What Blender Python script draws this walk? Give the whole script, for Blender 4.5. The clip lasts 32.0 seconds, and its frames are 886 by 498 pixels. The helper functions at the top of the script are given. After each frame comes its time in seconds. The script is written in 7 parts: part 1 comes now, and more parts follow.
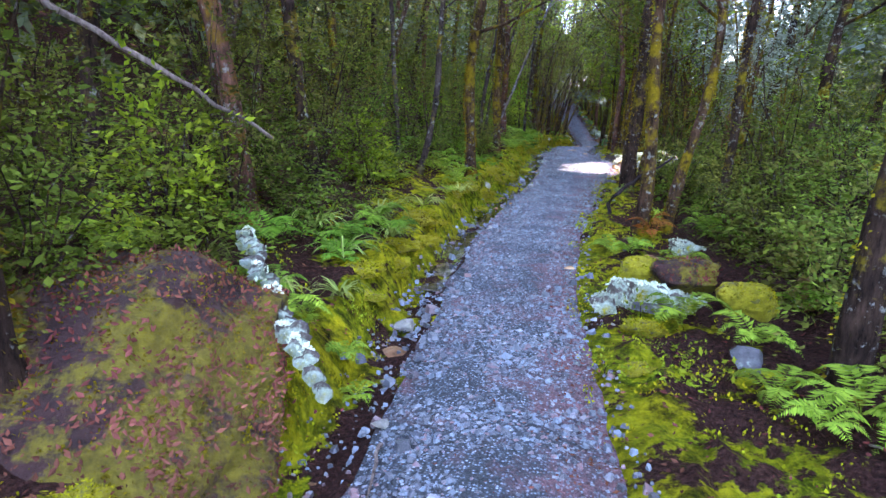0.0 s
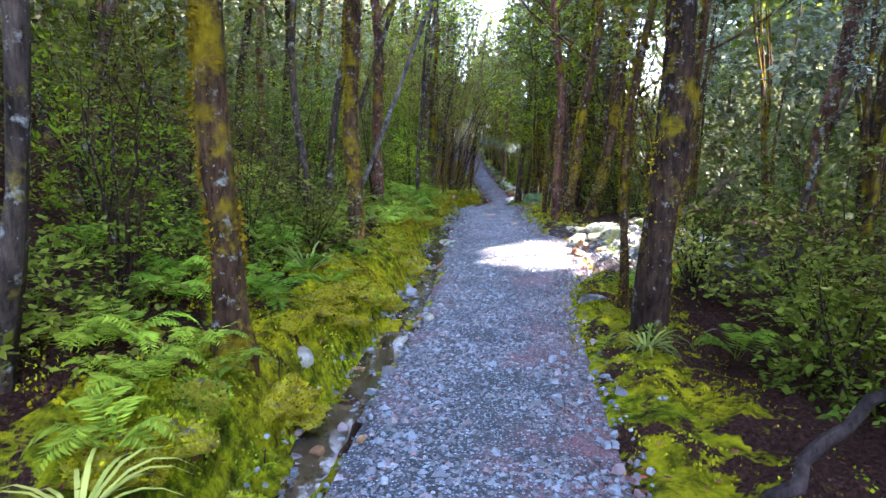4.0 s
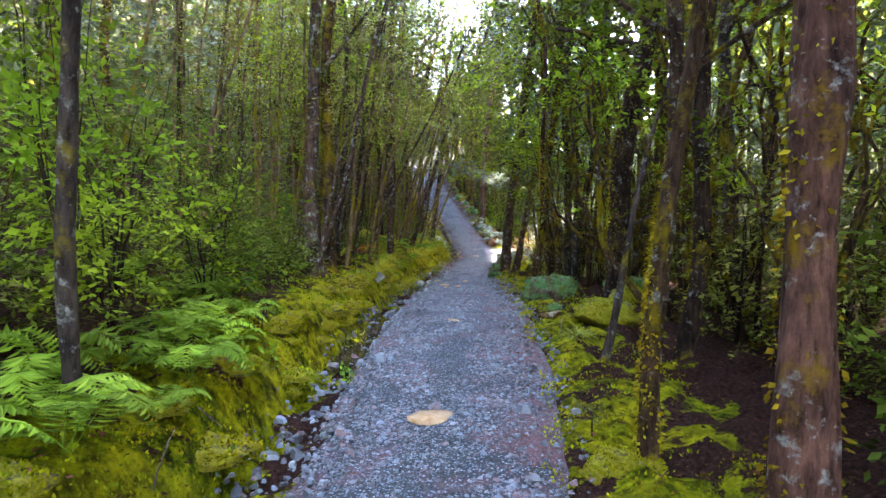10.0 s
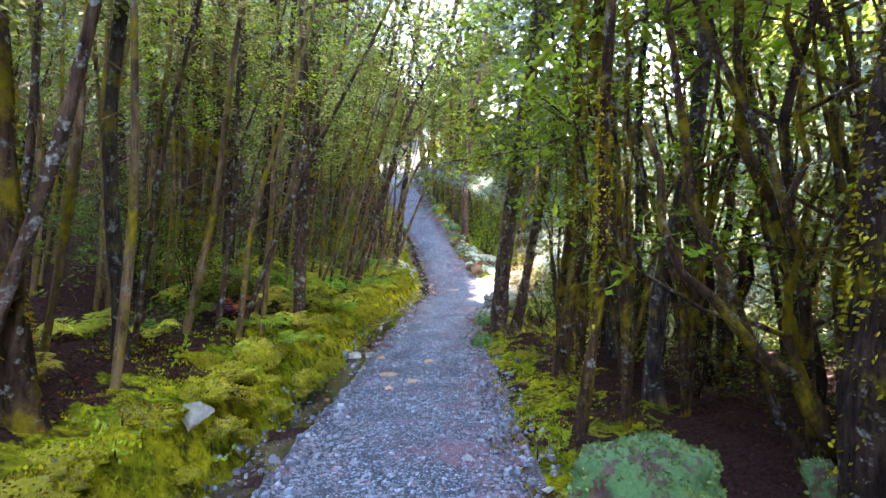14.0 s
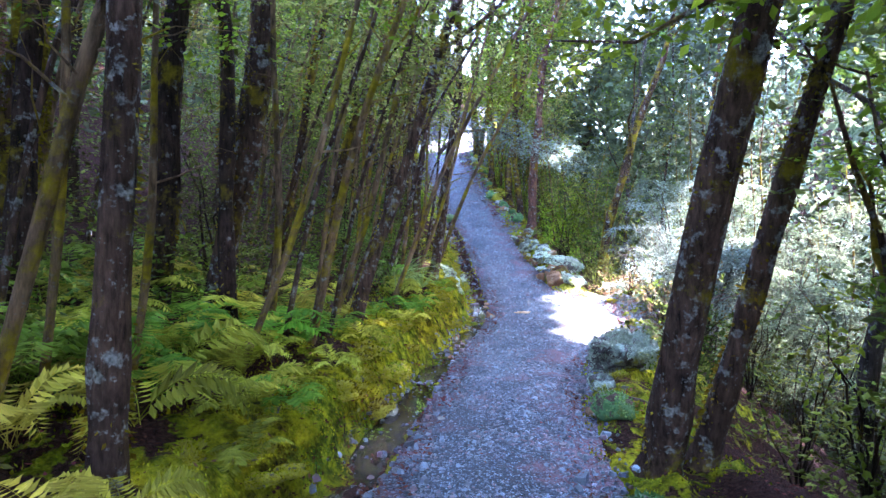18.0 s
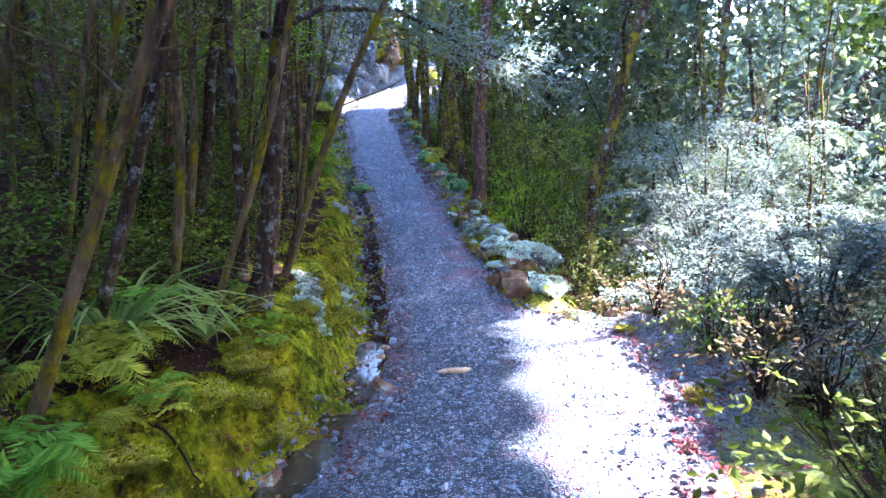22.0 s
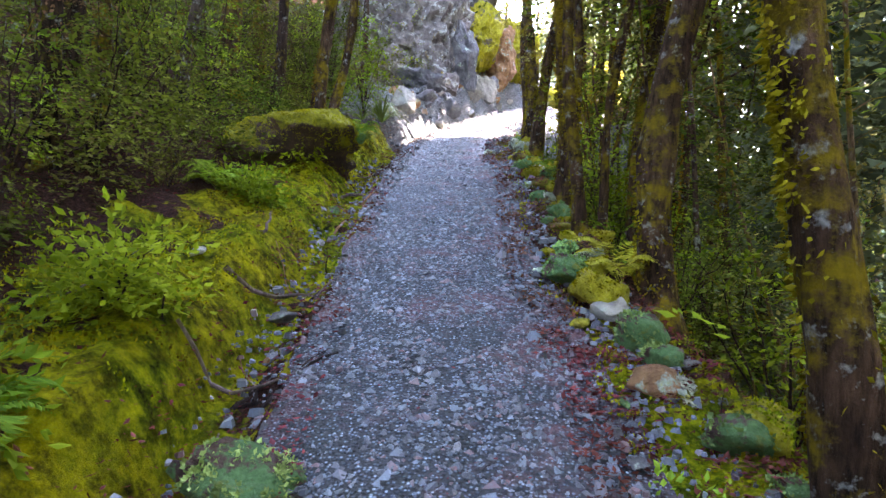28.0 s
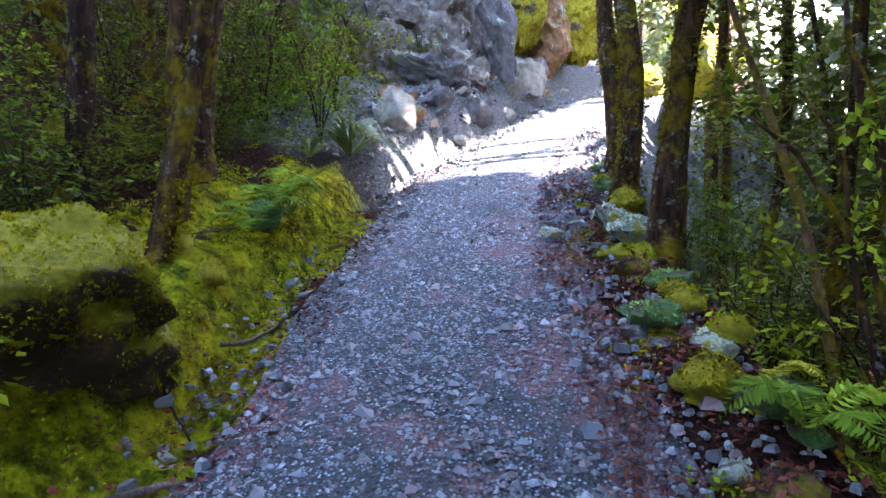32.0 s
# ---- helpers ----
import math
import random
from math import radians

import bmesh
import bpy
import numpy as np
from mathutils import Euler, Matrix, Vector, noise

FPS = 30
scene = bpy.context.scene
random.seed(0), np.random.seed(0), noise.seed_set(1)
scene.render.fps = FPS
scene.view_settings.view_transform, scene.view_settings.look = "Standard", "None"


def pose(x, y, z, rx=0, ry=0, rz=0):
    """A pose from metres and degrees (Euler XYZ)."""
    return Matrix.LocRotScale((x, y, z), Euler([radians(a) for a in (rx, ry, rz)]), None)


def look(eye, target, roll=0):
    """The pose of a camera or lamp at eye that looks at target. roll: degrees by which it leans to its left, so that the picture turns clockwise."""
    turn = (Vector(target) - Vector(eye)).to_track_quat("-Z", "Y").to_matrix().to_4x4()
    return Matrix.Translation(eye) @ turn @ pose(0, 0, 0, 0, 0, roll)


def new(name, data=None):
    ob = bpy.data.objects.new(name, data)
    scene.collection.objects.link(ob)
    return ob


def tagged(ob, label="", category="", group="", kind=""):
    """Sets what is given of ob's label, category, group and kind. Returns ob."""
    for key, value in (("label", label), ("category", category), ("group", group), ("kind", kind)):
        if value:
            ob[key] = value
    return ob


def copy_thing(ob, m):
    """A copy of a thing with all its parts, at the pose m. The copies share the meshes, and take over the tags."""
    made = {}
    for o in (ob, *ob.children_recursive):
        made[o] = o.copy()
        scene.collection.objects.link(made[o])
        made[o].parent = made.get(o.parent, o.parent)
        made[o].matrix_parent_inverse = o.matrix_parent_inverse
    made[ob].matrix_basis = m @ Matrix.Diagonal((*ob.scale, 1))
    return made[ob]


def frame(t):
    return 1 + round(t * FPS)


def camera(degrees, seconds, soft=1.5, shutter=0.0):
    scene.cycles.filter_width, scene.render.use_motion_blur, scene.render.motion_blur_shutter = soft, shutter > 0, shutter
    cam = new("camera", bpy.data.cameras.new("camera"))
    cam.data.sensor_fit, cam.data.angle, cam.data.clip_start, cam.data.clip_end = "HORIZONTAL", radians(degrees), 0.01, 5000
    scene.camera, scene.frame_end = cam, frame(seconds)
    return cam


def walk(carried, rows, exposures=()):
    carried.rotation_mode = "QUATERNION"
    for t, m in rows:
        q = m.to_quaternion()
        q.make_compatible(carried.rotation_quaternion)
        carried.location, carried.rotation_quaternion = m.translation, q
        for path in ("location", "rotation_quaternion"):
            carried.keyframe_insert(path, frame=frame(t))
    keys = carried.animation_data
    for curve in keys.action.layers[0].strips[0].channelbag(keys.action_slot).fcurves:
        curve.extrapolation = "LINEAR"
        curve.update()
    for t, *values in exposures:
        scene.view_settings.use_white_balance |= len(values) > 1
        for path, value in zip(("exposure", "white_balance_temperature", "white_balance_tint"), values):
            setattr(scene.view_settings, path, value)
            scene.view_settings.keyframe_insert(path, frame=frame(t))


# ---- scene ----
cam = camera(73.52, 32.0, soft=1.5)
PATH = [
    (0.0, pose(0.000, 0.000, 1.350, 79.23, -0.81, 11.99)),
    (0.5, pose(-0.027, 0.785, 1.361, 80.16, -0.42, 9.66)),
    (1.0, pose(-0.027, 1.638, 1.359, 80.49, -0.12, 8.06)),
    (1.5, pose(-0.125, 2.498, 1.339, 80.68, -0.13, 7.94)),
    (2.0, pose(-0.211, 3.408, 1.349, 81.05, 0.20, 7.62)),
    (2.5, pose(-0.289, 4.148, 1.360, 81.26, 0.41, 7.33)),
    (3.0, pose(-0.311, 4.936, 1.430, 81.37, 0.55, 5.84)),
    (3.5, pose(-0.340, 5.765, 1.489, 82.70, 0.61, 4.52)),
    (4.0, pose(-0.333, 6.588, 1.553, 84.11, 0.60, 2.73)),
    (4.5, pose(-0.341, 7.419, 1.584, 85.85, 1.12, 1.74)),
    (5.0, pose(-0.278, 8.153, 1.607, 87.24, -0.79, 1.67)),
    (5.5, pose(-0.178, 8.842, 1.626, 88.42, -1.55, 1.60)),
    (6.0, pose(-0.076, 9.536, 1.645, 89.34, -0.87, 1.53)),
    (6.5, pose(-0.007, 10.286, 1.669, 90.03, 0.93, 1.49)),
    (7.0, pose(-0.005, 11.143, 1.703, 89.35, -0.18, 1.53)),
    (7.5, pose(0.073, 11.920, 1.772, 88.48, -0.39, 1.28)),
    (8.0, pose(0.074, 12.741, 1.837, 87.28, -0.33, 1.35)),
    (8.5, pose(0.143, 13.545, 1.946, 86.85, -0.13, 0.81)),
    (9.0, pose(0.175, 14.228, 2.023, 86.93, -0.04, 0.81)),
    (9.5, pose(0.201, 14.960, 2.083, 86.87, 0.07, 0.61)),
    (10.0, pose(0.175, 15.675, 2.165, 86.86, 0.46, 0.71)),
    (10.5, pose(0.088, 16.370, 2.231, 87.29, 0.90, 0.80)),
    (11.0, pose(0.130, 17.104, 2.279, 88.04, 1.16, 1.29)),
    (11.5, pose(0.212, 17.832, 2.268, 88.34, 1.10, 1.54)),
    (12.0, pose(0.268, 18.528, 2.293, 88.03, 1.62, 0.99)),
    (12.5, pose(0.260, 19.111, 2.307, 87.86, 1.75, 1.03)),
    (13.0, pose(0.375, 19.760, 2.299, 87.28, 2.26, 0.10)),
    (13.5, pose(0.466, 20.267, 2.345, 87.21, 2.67, -0.60)),
    (14.0, pose(0.509, 20.835, 2.374, 87.84, -0.03, -0.87)),
    (14.5, pose(0.521, 21.452, 2.386, 88.19, -1.32, -1.14)),
    (15.0, pose(0.513, 22.107, 2.385, 88.21, -0.90, -1.39)),
    (15.5, pose(0.501, 22.788, 2.372, 87.97, 0.76, -1.59)),
    (16.0, pose(0.499, 23.484, 2.350, 88.33, 0.49, -0.06)),
    (16.5, pose(0.491, 24.106, 2.372, 88.17, -0.11, 2.22)),
    (17.0, pose(0.407, 24.680, 2.331, 88.14, -0.68, 3.80)),
    (17.5, pose(0.361, 25.211, 2.327, 87.78, -0.96, 4.29)),
    (18.0, pose(0.353, 25.600, 2.296, 87.13, -0.76, 3.95)),
    (18.5, pose(0.376, 26.069, 2.253, 86.09, -0.38, 2.50)),
    (19.0, pose(0.346, 26.559, 2.188, 85.89, -0.21, 2.02)),
    (19.5, pose(0.430, 27.022, 2.138, 85.46, -0.25, 1.34)),
    (20.0, pose(0.533, 27.503, 2.154, 85.37, -0.16, 0.77)),
    (20.5, pose(0.599, 28.149, 2.166, 85.29, 0.15, -0.11)),
    (21.0, pose(0.649, 28.905, 2.178, 85.01, 0.52, -0.24)),
    (21.5, pose(0.777, 29.700, 2.164, 84.68, 0.45, -0.38)),
    (22.0, pose(0.889, 30.449, 2.147, 85.07, 0.62, -0.17)),
    (22.5, pose(1.040, 31.187, 2.125, 85.01, 0.58, -0.23)),
    (23.0, pose(1.098, 31.878, 2.187, 85.01, 0.69, -0.27)),
    (23.5, pose(1.147, 32.651, 2.148, 86.06, 0.66, -0.91)),
    (24.0, pose(1.181, 33.430, 2.126, 86.86, 0.77, -0.22)),
    (24.5, pose(1.256, 34.127, 2.150, 84.91, 0.68, -0.65)),
    (25.0, pose(1.265, 34.794, 2.210, 83.38, 0.77, -0.53)),
    (25.5, pose(1.206, 35.552, 2.255, 83.34, 0.49, -0.23)),
    (26.0, pose(1.063, 36.369, 2.393, 83.78, 0.10, 2.07)),
    (26.5, pose(0.947, 37.049, 2.527, 85.29, -0.48, 5.68)),
    (27.0, pose(0.794, 37.778, 2.723, 86.72, -1.66, 7.42)),
    (27.5, pose(0.626, 38.523, 2.938, 88.07, -2.22, 9.06)),
    (28.0, pose(0.467, 39.252, 3.128, 89.40, -2.06, 10.63)),
    (28.5, pose(0.339, 39.931, 3.251, 90.69, -1.38, 12.15)),
    (29.0, pose(0.258, 40.529, 3.446, 89.81, -1.39, 12.33)),
    (29.5, pose(0.211, 41.106, 3.674, 89.66, -0.84, 12.95)),
    (30.0, pose(0.143, 41.612, 3.873, 89.37, -0.45, 13.82)),
    (30.5, pose(0.094, 42.116, 3.994, 89.31, -0.55, 13.87)),
    (31.0, pose(0.014, 42.548, 4.125, 88.91, -0.56, 14.55)),
    (31.5, pose(-0.114, 43.081, 4.320, 88.06, -0.25, 15.03)),
    (32.0, pose(-0.162, 43.729, 4.485, 87.73, 0.34, 14.98)),
]
walk(cam, PATH, exposures=((0, 5.15, 6700, 26), (3, 5.55, 6900, 26), (7, 5.68, 6800, 19), (9, 5.95, 7800, 24), (11, 6.15, 7500, 20), (15, 6.65, 6800, 25), (17, 6.6, 5900, 26), (19, 6.37, 5600, 28), (23, 5.88, 5400, 27), (24, 5.88, 5500, 29), (25, 5.98, 6500, 31), (26.5, 6.2, 7400, 27), (29, 6.28, 7900, 26), (32, 5.98, 6800, 26)))

# ---- world and sun ----
SUN_EL, SUN_AZ = radians(38), radians(20)   # azimuth from +x towards +y
SUN = Vector((math.cos(SUN_EL) * math.cos(SUN_AZ), math.cos(SUN_EL) * math.sin(SUN_AZ), math.sin(SUN_EL)))
world = bpy.data.worlds.new("sky")
scene.world = world
world.use_nodes = True
wn = world.node_tree.nodes
sky = wn.new("ShaderNodeTexSky")
sky.sky_type, sky.sun_disc, sky.sun_elevation, sky.sun_rotation = "NISHITA", False, SUN_EL, math.pi / 2 - SUN_AZ
world.node_tree.links.new(sky.outputs[0], wn["Background"].inputs[0])
wn["Background"].inputs[1].default_value = 0.15
lamp = bpy.data.lights.new("sun", "SUN")
lamp.energy, lamp.angle, lamp.color = 2.6, radians(0.5), (1, 0.97, 0.93)
sun_ob = new("sun", lamp)
sun_ob.matrix_world = look(SUN * 100, (0, 0, 0))


# ---- materials ----
def material(name, rough=0.8, spec=0.3):
    m = bpy.data.materials.new(name)
    m.use_nodes = True
    b = m.node_tree.nodes["Principled BSDF"]
    b.inputs["Roughness"].default_value = rough
    b.inputs["Specular IOR Level"].default_value = spec
    return m, m.node_tree.nodes, m.node_tree.links, b


def node(m, kind, **sets):
    n = m.node_tree.nodes.new(kind)
    for k, v in sets.items():
        n.inputs[k.replace("_", " ")].default_value = v
    return n


def ramp(m, source, *stops):
    n = m.node_tree.nodes.new("ShaderNodeValToRGB")
    e = n.color_ramp.elements
    while len(e) < len(stops):
        e.new(0.5)
    for el, (at, c) in zip(e, stops):
        el.position, el.color = at, (*c, 1) if len(c) == 3 else c
    m.node_tree.links.new(source, n.inputs[0])
    return n.outputs[0]


def mix(m, fac, a, b):
    n = m.node_tree.nodes.new("ShaderNodeMix")
    n.data_type = "RGBA"
    for sock, v in ((n.inputs[0], fac), (n.inputs[6], a), (n.inputs[7], b)):
        if isinstance(v, bpy.types.NodeSocket):
            m.node_tree.links.new(v, sock)
        else:
            sock.default_value = (*v, 1) if isinstance(v, tuple) else v
    return n.outputs[2]


def noise_of(m, coords, scale, detail=4.0, rough=0.6):
    n = node(m, "ShaderNodeTexNoise", Scale=scale, Detail=detail, Roughness=rough)
    m.node_tree.links.new(coords, n.inputs["Vector"])
    return n.outputs["Fac"]


def bump(m, source, strength, dist, bsdf, before=None):
    n = node(m, "ShaderNodeBump", Strength=strength, Distance=dist)
    m.node_tree.links.new(source, n.inputs["Height"])
    if before:
        m.node_tree.links.new(before, n.inputs["Normal"])
    m.node_tree.links.new(n.outputs[0], bsdf.inputs["Normal"])
    return n.outputs[0]


def coords(m, kind="Object", stretch=None):
    out = m.node_tree.nodes.new("ShaderNodeTexCoord").outputs[kind]
    if stretch:
        n = m.node_tree.nodes.new("ShaderNodeMapping")
        n.inputs["Scale"].default_value = stretch
        m.node_tree.links.new(out, n.inputs[0])
        out = n.outputs[0]
    return out


BW = ((0, 0, 0), (1, 1, 1))


def bark(name, dark, light, moss, lichen, mosscol=(0.2, 0.15, 0.01)):
    m, ns, ln, b = material(name, 0.9, 0.05)
    c, s = coords(m), coords(m, "Object", (1, 1, 0.22))
    base = ramp(m, noise_of(m, s, 34, 6, 0.7), (0.3, dark), (0.7, light))
    spots = ramp(m, noise_of(m, c, 11, 5, 0.65), (lichen + 0.02, BW[0]), (lichen + 0.1, (0.75, 0.75, 0.75)))
    pale = ramp(m, noise_of(m, c, 60, 2), (0.3, (0.08, 0.085, 0.078)), (0.8, (0.4, 0.41, 0.38)))
    flecks = ramp(m, noise_of(m, c, 27, 3, 0.6), (lichen + 0.1, BW[0]), (lichen + 0.16, (0.6, 0.6, 0.6)))
    broad = ramp(m, noise_of(m, c, 4.5, 3, 0.5), (0.35, (0.55, 0.5, 0.5)), (0.65, (1.35, 1.2, 1.1)))
    tone = ns.new("ShaderNodeMix")
    tone.data_type, tone.blend_type = "RGBA", "MULTIPLY"
    tone.inputs[0].default_value = 1
    ln.new(base, tone.inputs[6])
    ln.new(broad, tone.inputs[7])
    col = mix(m, flecks, mix(m, spots, tone.outputs[2], pale), pale)
    big = ramp(m, noise_of(m, c, 3.2, 6, 0.72), (moss, BW[0]), (moss + 0.1, BW[1]))
    green = ramp(m, noise_of(m, c, 26, 5), (0.3, tuple(v * 0.45 for v in mosscol)), (0.75, mosscol))
    ln.new(mix(m, big, col, green), b.inputs["Base Color"])
    first = bump(m, noise_of(m, s, 40, 6, 0.75), 0.9, 0.02, b)
    bump(m, noise_of(m, c, 90, 4, 0.7), 0.8, 0.012, b, first)
    return m


BARK = {
    "dark": bark("dark_bark", (0.004, 0.003, 0.003), (0.06, 0.04, 0.031), 0.54, 0.57),
    "moss": bark("mossy_bark", (0.006, 0.004, 0.003), (0.09, 0.055, 0.035), 0.49, 0.56, (0.2, 0.14, 0.008)),
    "red": bark("red_bark", (0.012, 0.006, 0.005), (0.17, 0.088, 0.066), 0.53, 0.55, (0.2, 0.115, 0.008)),
    "grey": bark("grey_bark", (0.01, 0.008, 0.007), (0.085, 0.07, 0.062), 0.54, 0.55),
    "lichen": bark("lichened_bark", (0.008, 0.006, 0.005), (0.11, 0.07, 0.05), 0.56, 0.53),
    # lighter than the other barks: the thicket's open light is in the colour
    "sapling": bark("sapling_bark", (0.03, 0.02, 0.012), (0.23, 0.16, 0.095), 0.48, 0.58, (0.26, 0.19, 0.012)),
    "pale": bark("pale_bark", (0.02, 0.018, 0.016), (0.17, 0.16, 0.15), 0.56, 0.5),
}


def leafy(name, dark, light, glow=0.35, rough=0.5):
    m, ns, ln, b = material(name, rough + 0.15, 0.04)
    g = ns.new("ShaderNodeNewGeometry")
    o = ns.new("ShaderNodeObjectInfo")
    low = tuple(0.62 * a + 0.3 * b for a, b in zip(dark, light))
    col = ramp(m, g.outputs["Random Per Island"], (0.0, low), (0.75, tuple(0.82 * v for v in light)), (1.0, light))
    hsv = node(m, "ShaderNodeHueSaturation")
    mr = node(m, "ShaderNodeMapRange", To_Min=0.7, To_Max=1.25)
    ln.new(o.outputs["Random"], mr.inputs["Value"])
    drift = node(m, "ShaderNodeMapRange", From_Min=0.32, From_Max=0.68, To_Min=0.4, To_Max=1.5)
    ln.new(noise_of(m, g.outputs["Position"], 0.9, 3, 0.6), drift.inputs["Value"])
    tint = node(m, "ShaderNodeMapRange", From_Min=0.35, From_Max=0.65, To_Min=0.475, To_Max=0.525)
    ln.new(noise_of(m, g.outputs["Position"], 0.6, 2, 0.5), tint.inputs["Value"])
    ln.new(tint.outputs[0], hsv.inputs["Hue"])
    both = ns.new("ShaderNodeMath")
    both.operation = "MULTIPLY"
    ln.new(mr.outputs[0], both.inputs[0])
    ln.new(drift.outputs[0], both.inputs[1])
    ln.new(both.outputs[0], hsv.inputs["Value"])
    ln.new(col, hsv.inputs["Color"])
    ln.new(hsv.outputs[0], b.inputs["Base Color"])
    t = ns.new("ShaderNodeBsdfTranslucent")
    ln.new(hsv.outputs[0], t.inputs["Color"])
    mx = node(m, "ShaderNodeMixShader", Fac=glow)
    ln.new(b.outputs[0], mx.inputs[1])
    ln.new(t.outputs[0], mx.inputs[2])
    ln.new(mx.outputs[0], ns["Material Output"].inputs["Surface"])
    return m


LEAF = {
    "beech": leafy("beech_leaves", (0.014, 0.023, 0.004), (0.125, 0.165, 0.021), 0.3),
    "olive": leafy("olive_leaves", (0.034, 0.04, 0.008), (0.185, 0.185, 0.036), 0.3),
    # paler and bluer than the other leaves: distance haze put into the colour
    "far": leafy("hazy_leaves", (0.05, 0.065, 0.03), (0.15, 0.18, 0.1), 0.3),
    "bright": leafy("bright_leaves", (0.06, 0.105, 0.008), (0.25, 0.33, 0.022), 0.4),
    # bleached grey-green: part of the sunlight on bushes and sprays is in this colour
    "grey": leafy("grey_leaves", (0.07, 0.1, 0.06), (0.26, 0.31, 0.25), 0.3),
    # olive-tan sapling leaves, lightened further for the thicket's open light
    "tan": leafy("tan_leaves", (0.07, 0.07, 0.015), (0.33, 0.31, 0.08), 0.35),
    "brown": leafy("brown_leaves", (0.05, 0.032, 0.018), (0.2, 0.125, 0.06)),
}
FERN = leafy("fern_green", (0.055, 0.12, 0.012), (0.22, 0.34, 0.035), 0.35)
FERN_YELLOW = leafy("fern_yellow", (0.16, 0.15, 0.014), (0.44, 0.4, 0.045), 0.35)
FERN_DEAD = leafy("fern_dead", (0.14, 0.05, 0.01), (0.36, 0.14, 0.025), 0.3)
FERN_PURPLE = leafy("fern_purple", (0.04, 0.012, 0.03), (0.12, 0.03, 0.07), 0.3)
BLADES = leafy("sedge_blades", (0.09, 0.13, 0.02), (0.28, 0.32, 0.08), 0.3)
BARK_MOSS = leafy("bark_moss", (0.03, 0.02, 0.002), (0.25, 0.185, 0.012), 0.2, 0.9)
LITTER = leafy("fallen_leaves", (0.04, 0.012, 0.012), (0.19, 0.062, 0.044), 0.1, 0.7)
LICHEN_TUFT = leafy("lichen_tufts", (0.3, 0.34, 0.23), (0.66, 0.72, 0.55), 0.15, 0.9)


def moss_leaf(name, stops, glow=0.2):
    """Moss shoots: one hue a shoot, and patches of yellow, green and brown over the bank."""
    m, ns, ln, b = material(name, 0.95, 0.03)
    g = ns.new("ShaderNodeNewGeometry")
    patch = ramp(m, noise_of(m, g.outputs["Position"], 1.6, 5, 0.65), (0.34, stops[0]), (0.46, stops[1]), (0.56, stops[2]), (0.68, stops[3]))
    tone = ramp(m, g.outputs["Random Per Island"], (0.0, (0.22, 0.2, 0.16)), (0.7, (0.85, 0.85, 0.8)), (1.0, (1, 1, 1)))
    mul = ns.new("ShaderNodeMix")
    mul.data_type, mul.blend_type = "RGBA", "MULTIPLY"
    mul.inputs[0].default_value = 1
    ln.new(patch, mul.inputs[6])
    ln.new(tone, mul.inputs[7])
    ln.new(mul.outputs[2], b.inputs["Base Color"])
    t = ns.new("ShaderNodeBsdfTranslucent")
    ln.new(mul.outputs[2], t.inputs["Color"])
    mx = node(m, "ShaderNodeMixShader", Fac=glow)
    ln.new(b.outputs[0], mx.inputs[1])
    ln.new(t.outputs[0], mx.inputs[2])
    ln.new(mx.outputs[0], ns["Material Output"].inputs["Surface"])
    return m


MOSS_TUFT = moss_leaf("moss_tufts", ((0.13, 0.085, 0.012), (0.37, 0.31, 0.012), (0.34, 0.37, 0.014), (0.2, 0.32, 0.03)))


def moss_ground():
    m, ns, ln, b = material("mossy_forest_floor", 0.95, 0.04)
    c = coords(m)
    # near-black low stops colour in crevice shade, and soil between the cushions
    moss = ramp(m, noise_of(m, c, 7, 7, 0.75), (0.36, (0.01, 0.009, 0.003)), (0.45, (0.1, 0.09, 0.005)), (0.55, (0.28, 0.255, 0.008)), (0.68, (0.5, 0.44, 0.016)))
    hue = ramp(m, noise_of(m, c, 1.7, 4, 0.6), (0.4, BW[0]), (0.6, BW[1]))
    fresh = ramp(m, noise_of(m, c, 9, 7, 0.75), (0.36, (0.01, 0.012, 0.002)), (0.47, (0.07, 0.1, 0.004)), (0.57, (0.225, 0.245, 0.008)), (0.7, (0.43, 0.43, 0.014)))
    moss = mix(m, hue, moss, fresh)
    # the darkest litter stop likewise colours in shade among the leaves
    litter = ramp(m, noise_of(m, c, 40, 6, 0.8), (0.34, (0.006, 0.003, 0.003)), (0.54, (0.045, 0.02, 0.016)), (0.74, (0.13, 0.065, 0.048)))
    at = ns.new("ShaderNodeAttribute")
    at.attribute_name = "moss"
    add = ns.new("ShaderNodeMath")
    add.operation = "ADD"
    ln.new(at.outputs["Fac"], add.inputs[0])
    ln.new(noise_of(m, c, 2.1, 6, 0.7), add.inputs[1])
    where = ramp(m, add.outputs[0], (0.97, BW[1]), (1.07, BW[0]))
    grit = ns.new("ShaderNodeAttribute")
    grit.attribute_name = "grit"
    stones = ramp(m, noise_of(m, c, 45, 6, 0.8), (0.35, (0.02, 0.022, 0.025)), (0.5, (0.13, 0.14, 0.15)), (0.68, (0.36, 0.38, 0.38)))
    ln.new(mix(m, grit.outputs["Fac"], mix(m, where, moss, litter), stones), b.inputs["Base Color"])
    first = bump(m, noise_of(m, c, 22, 6, 0.75), 1.0, 0.06, b)
    bump(m, noise_of(m, c, 130, 4, 0.8), 0.9, 0.015, b, first)
    return m


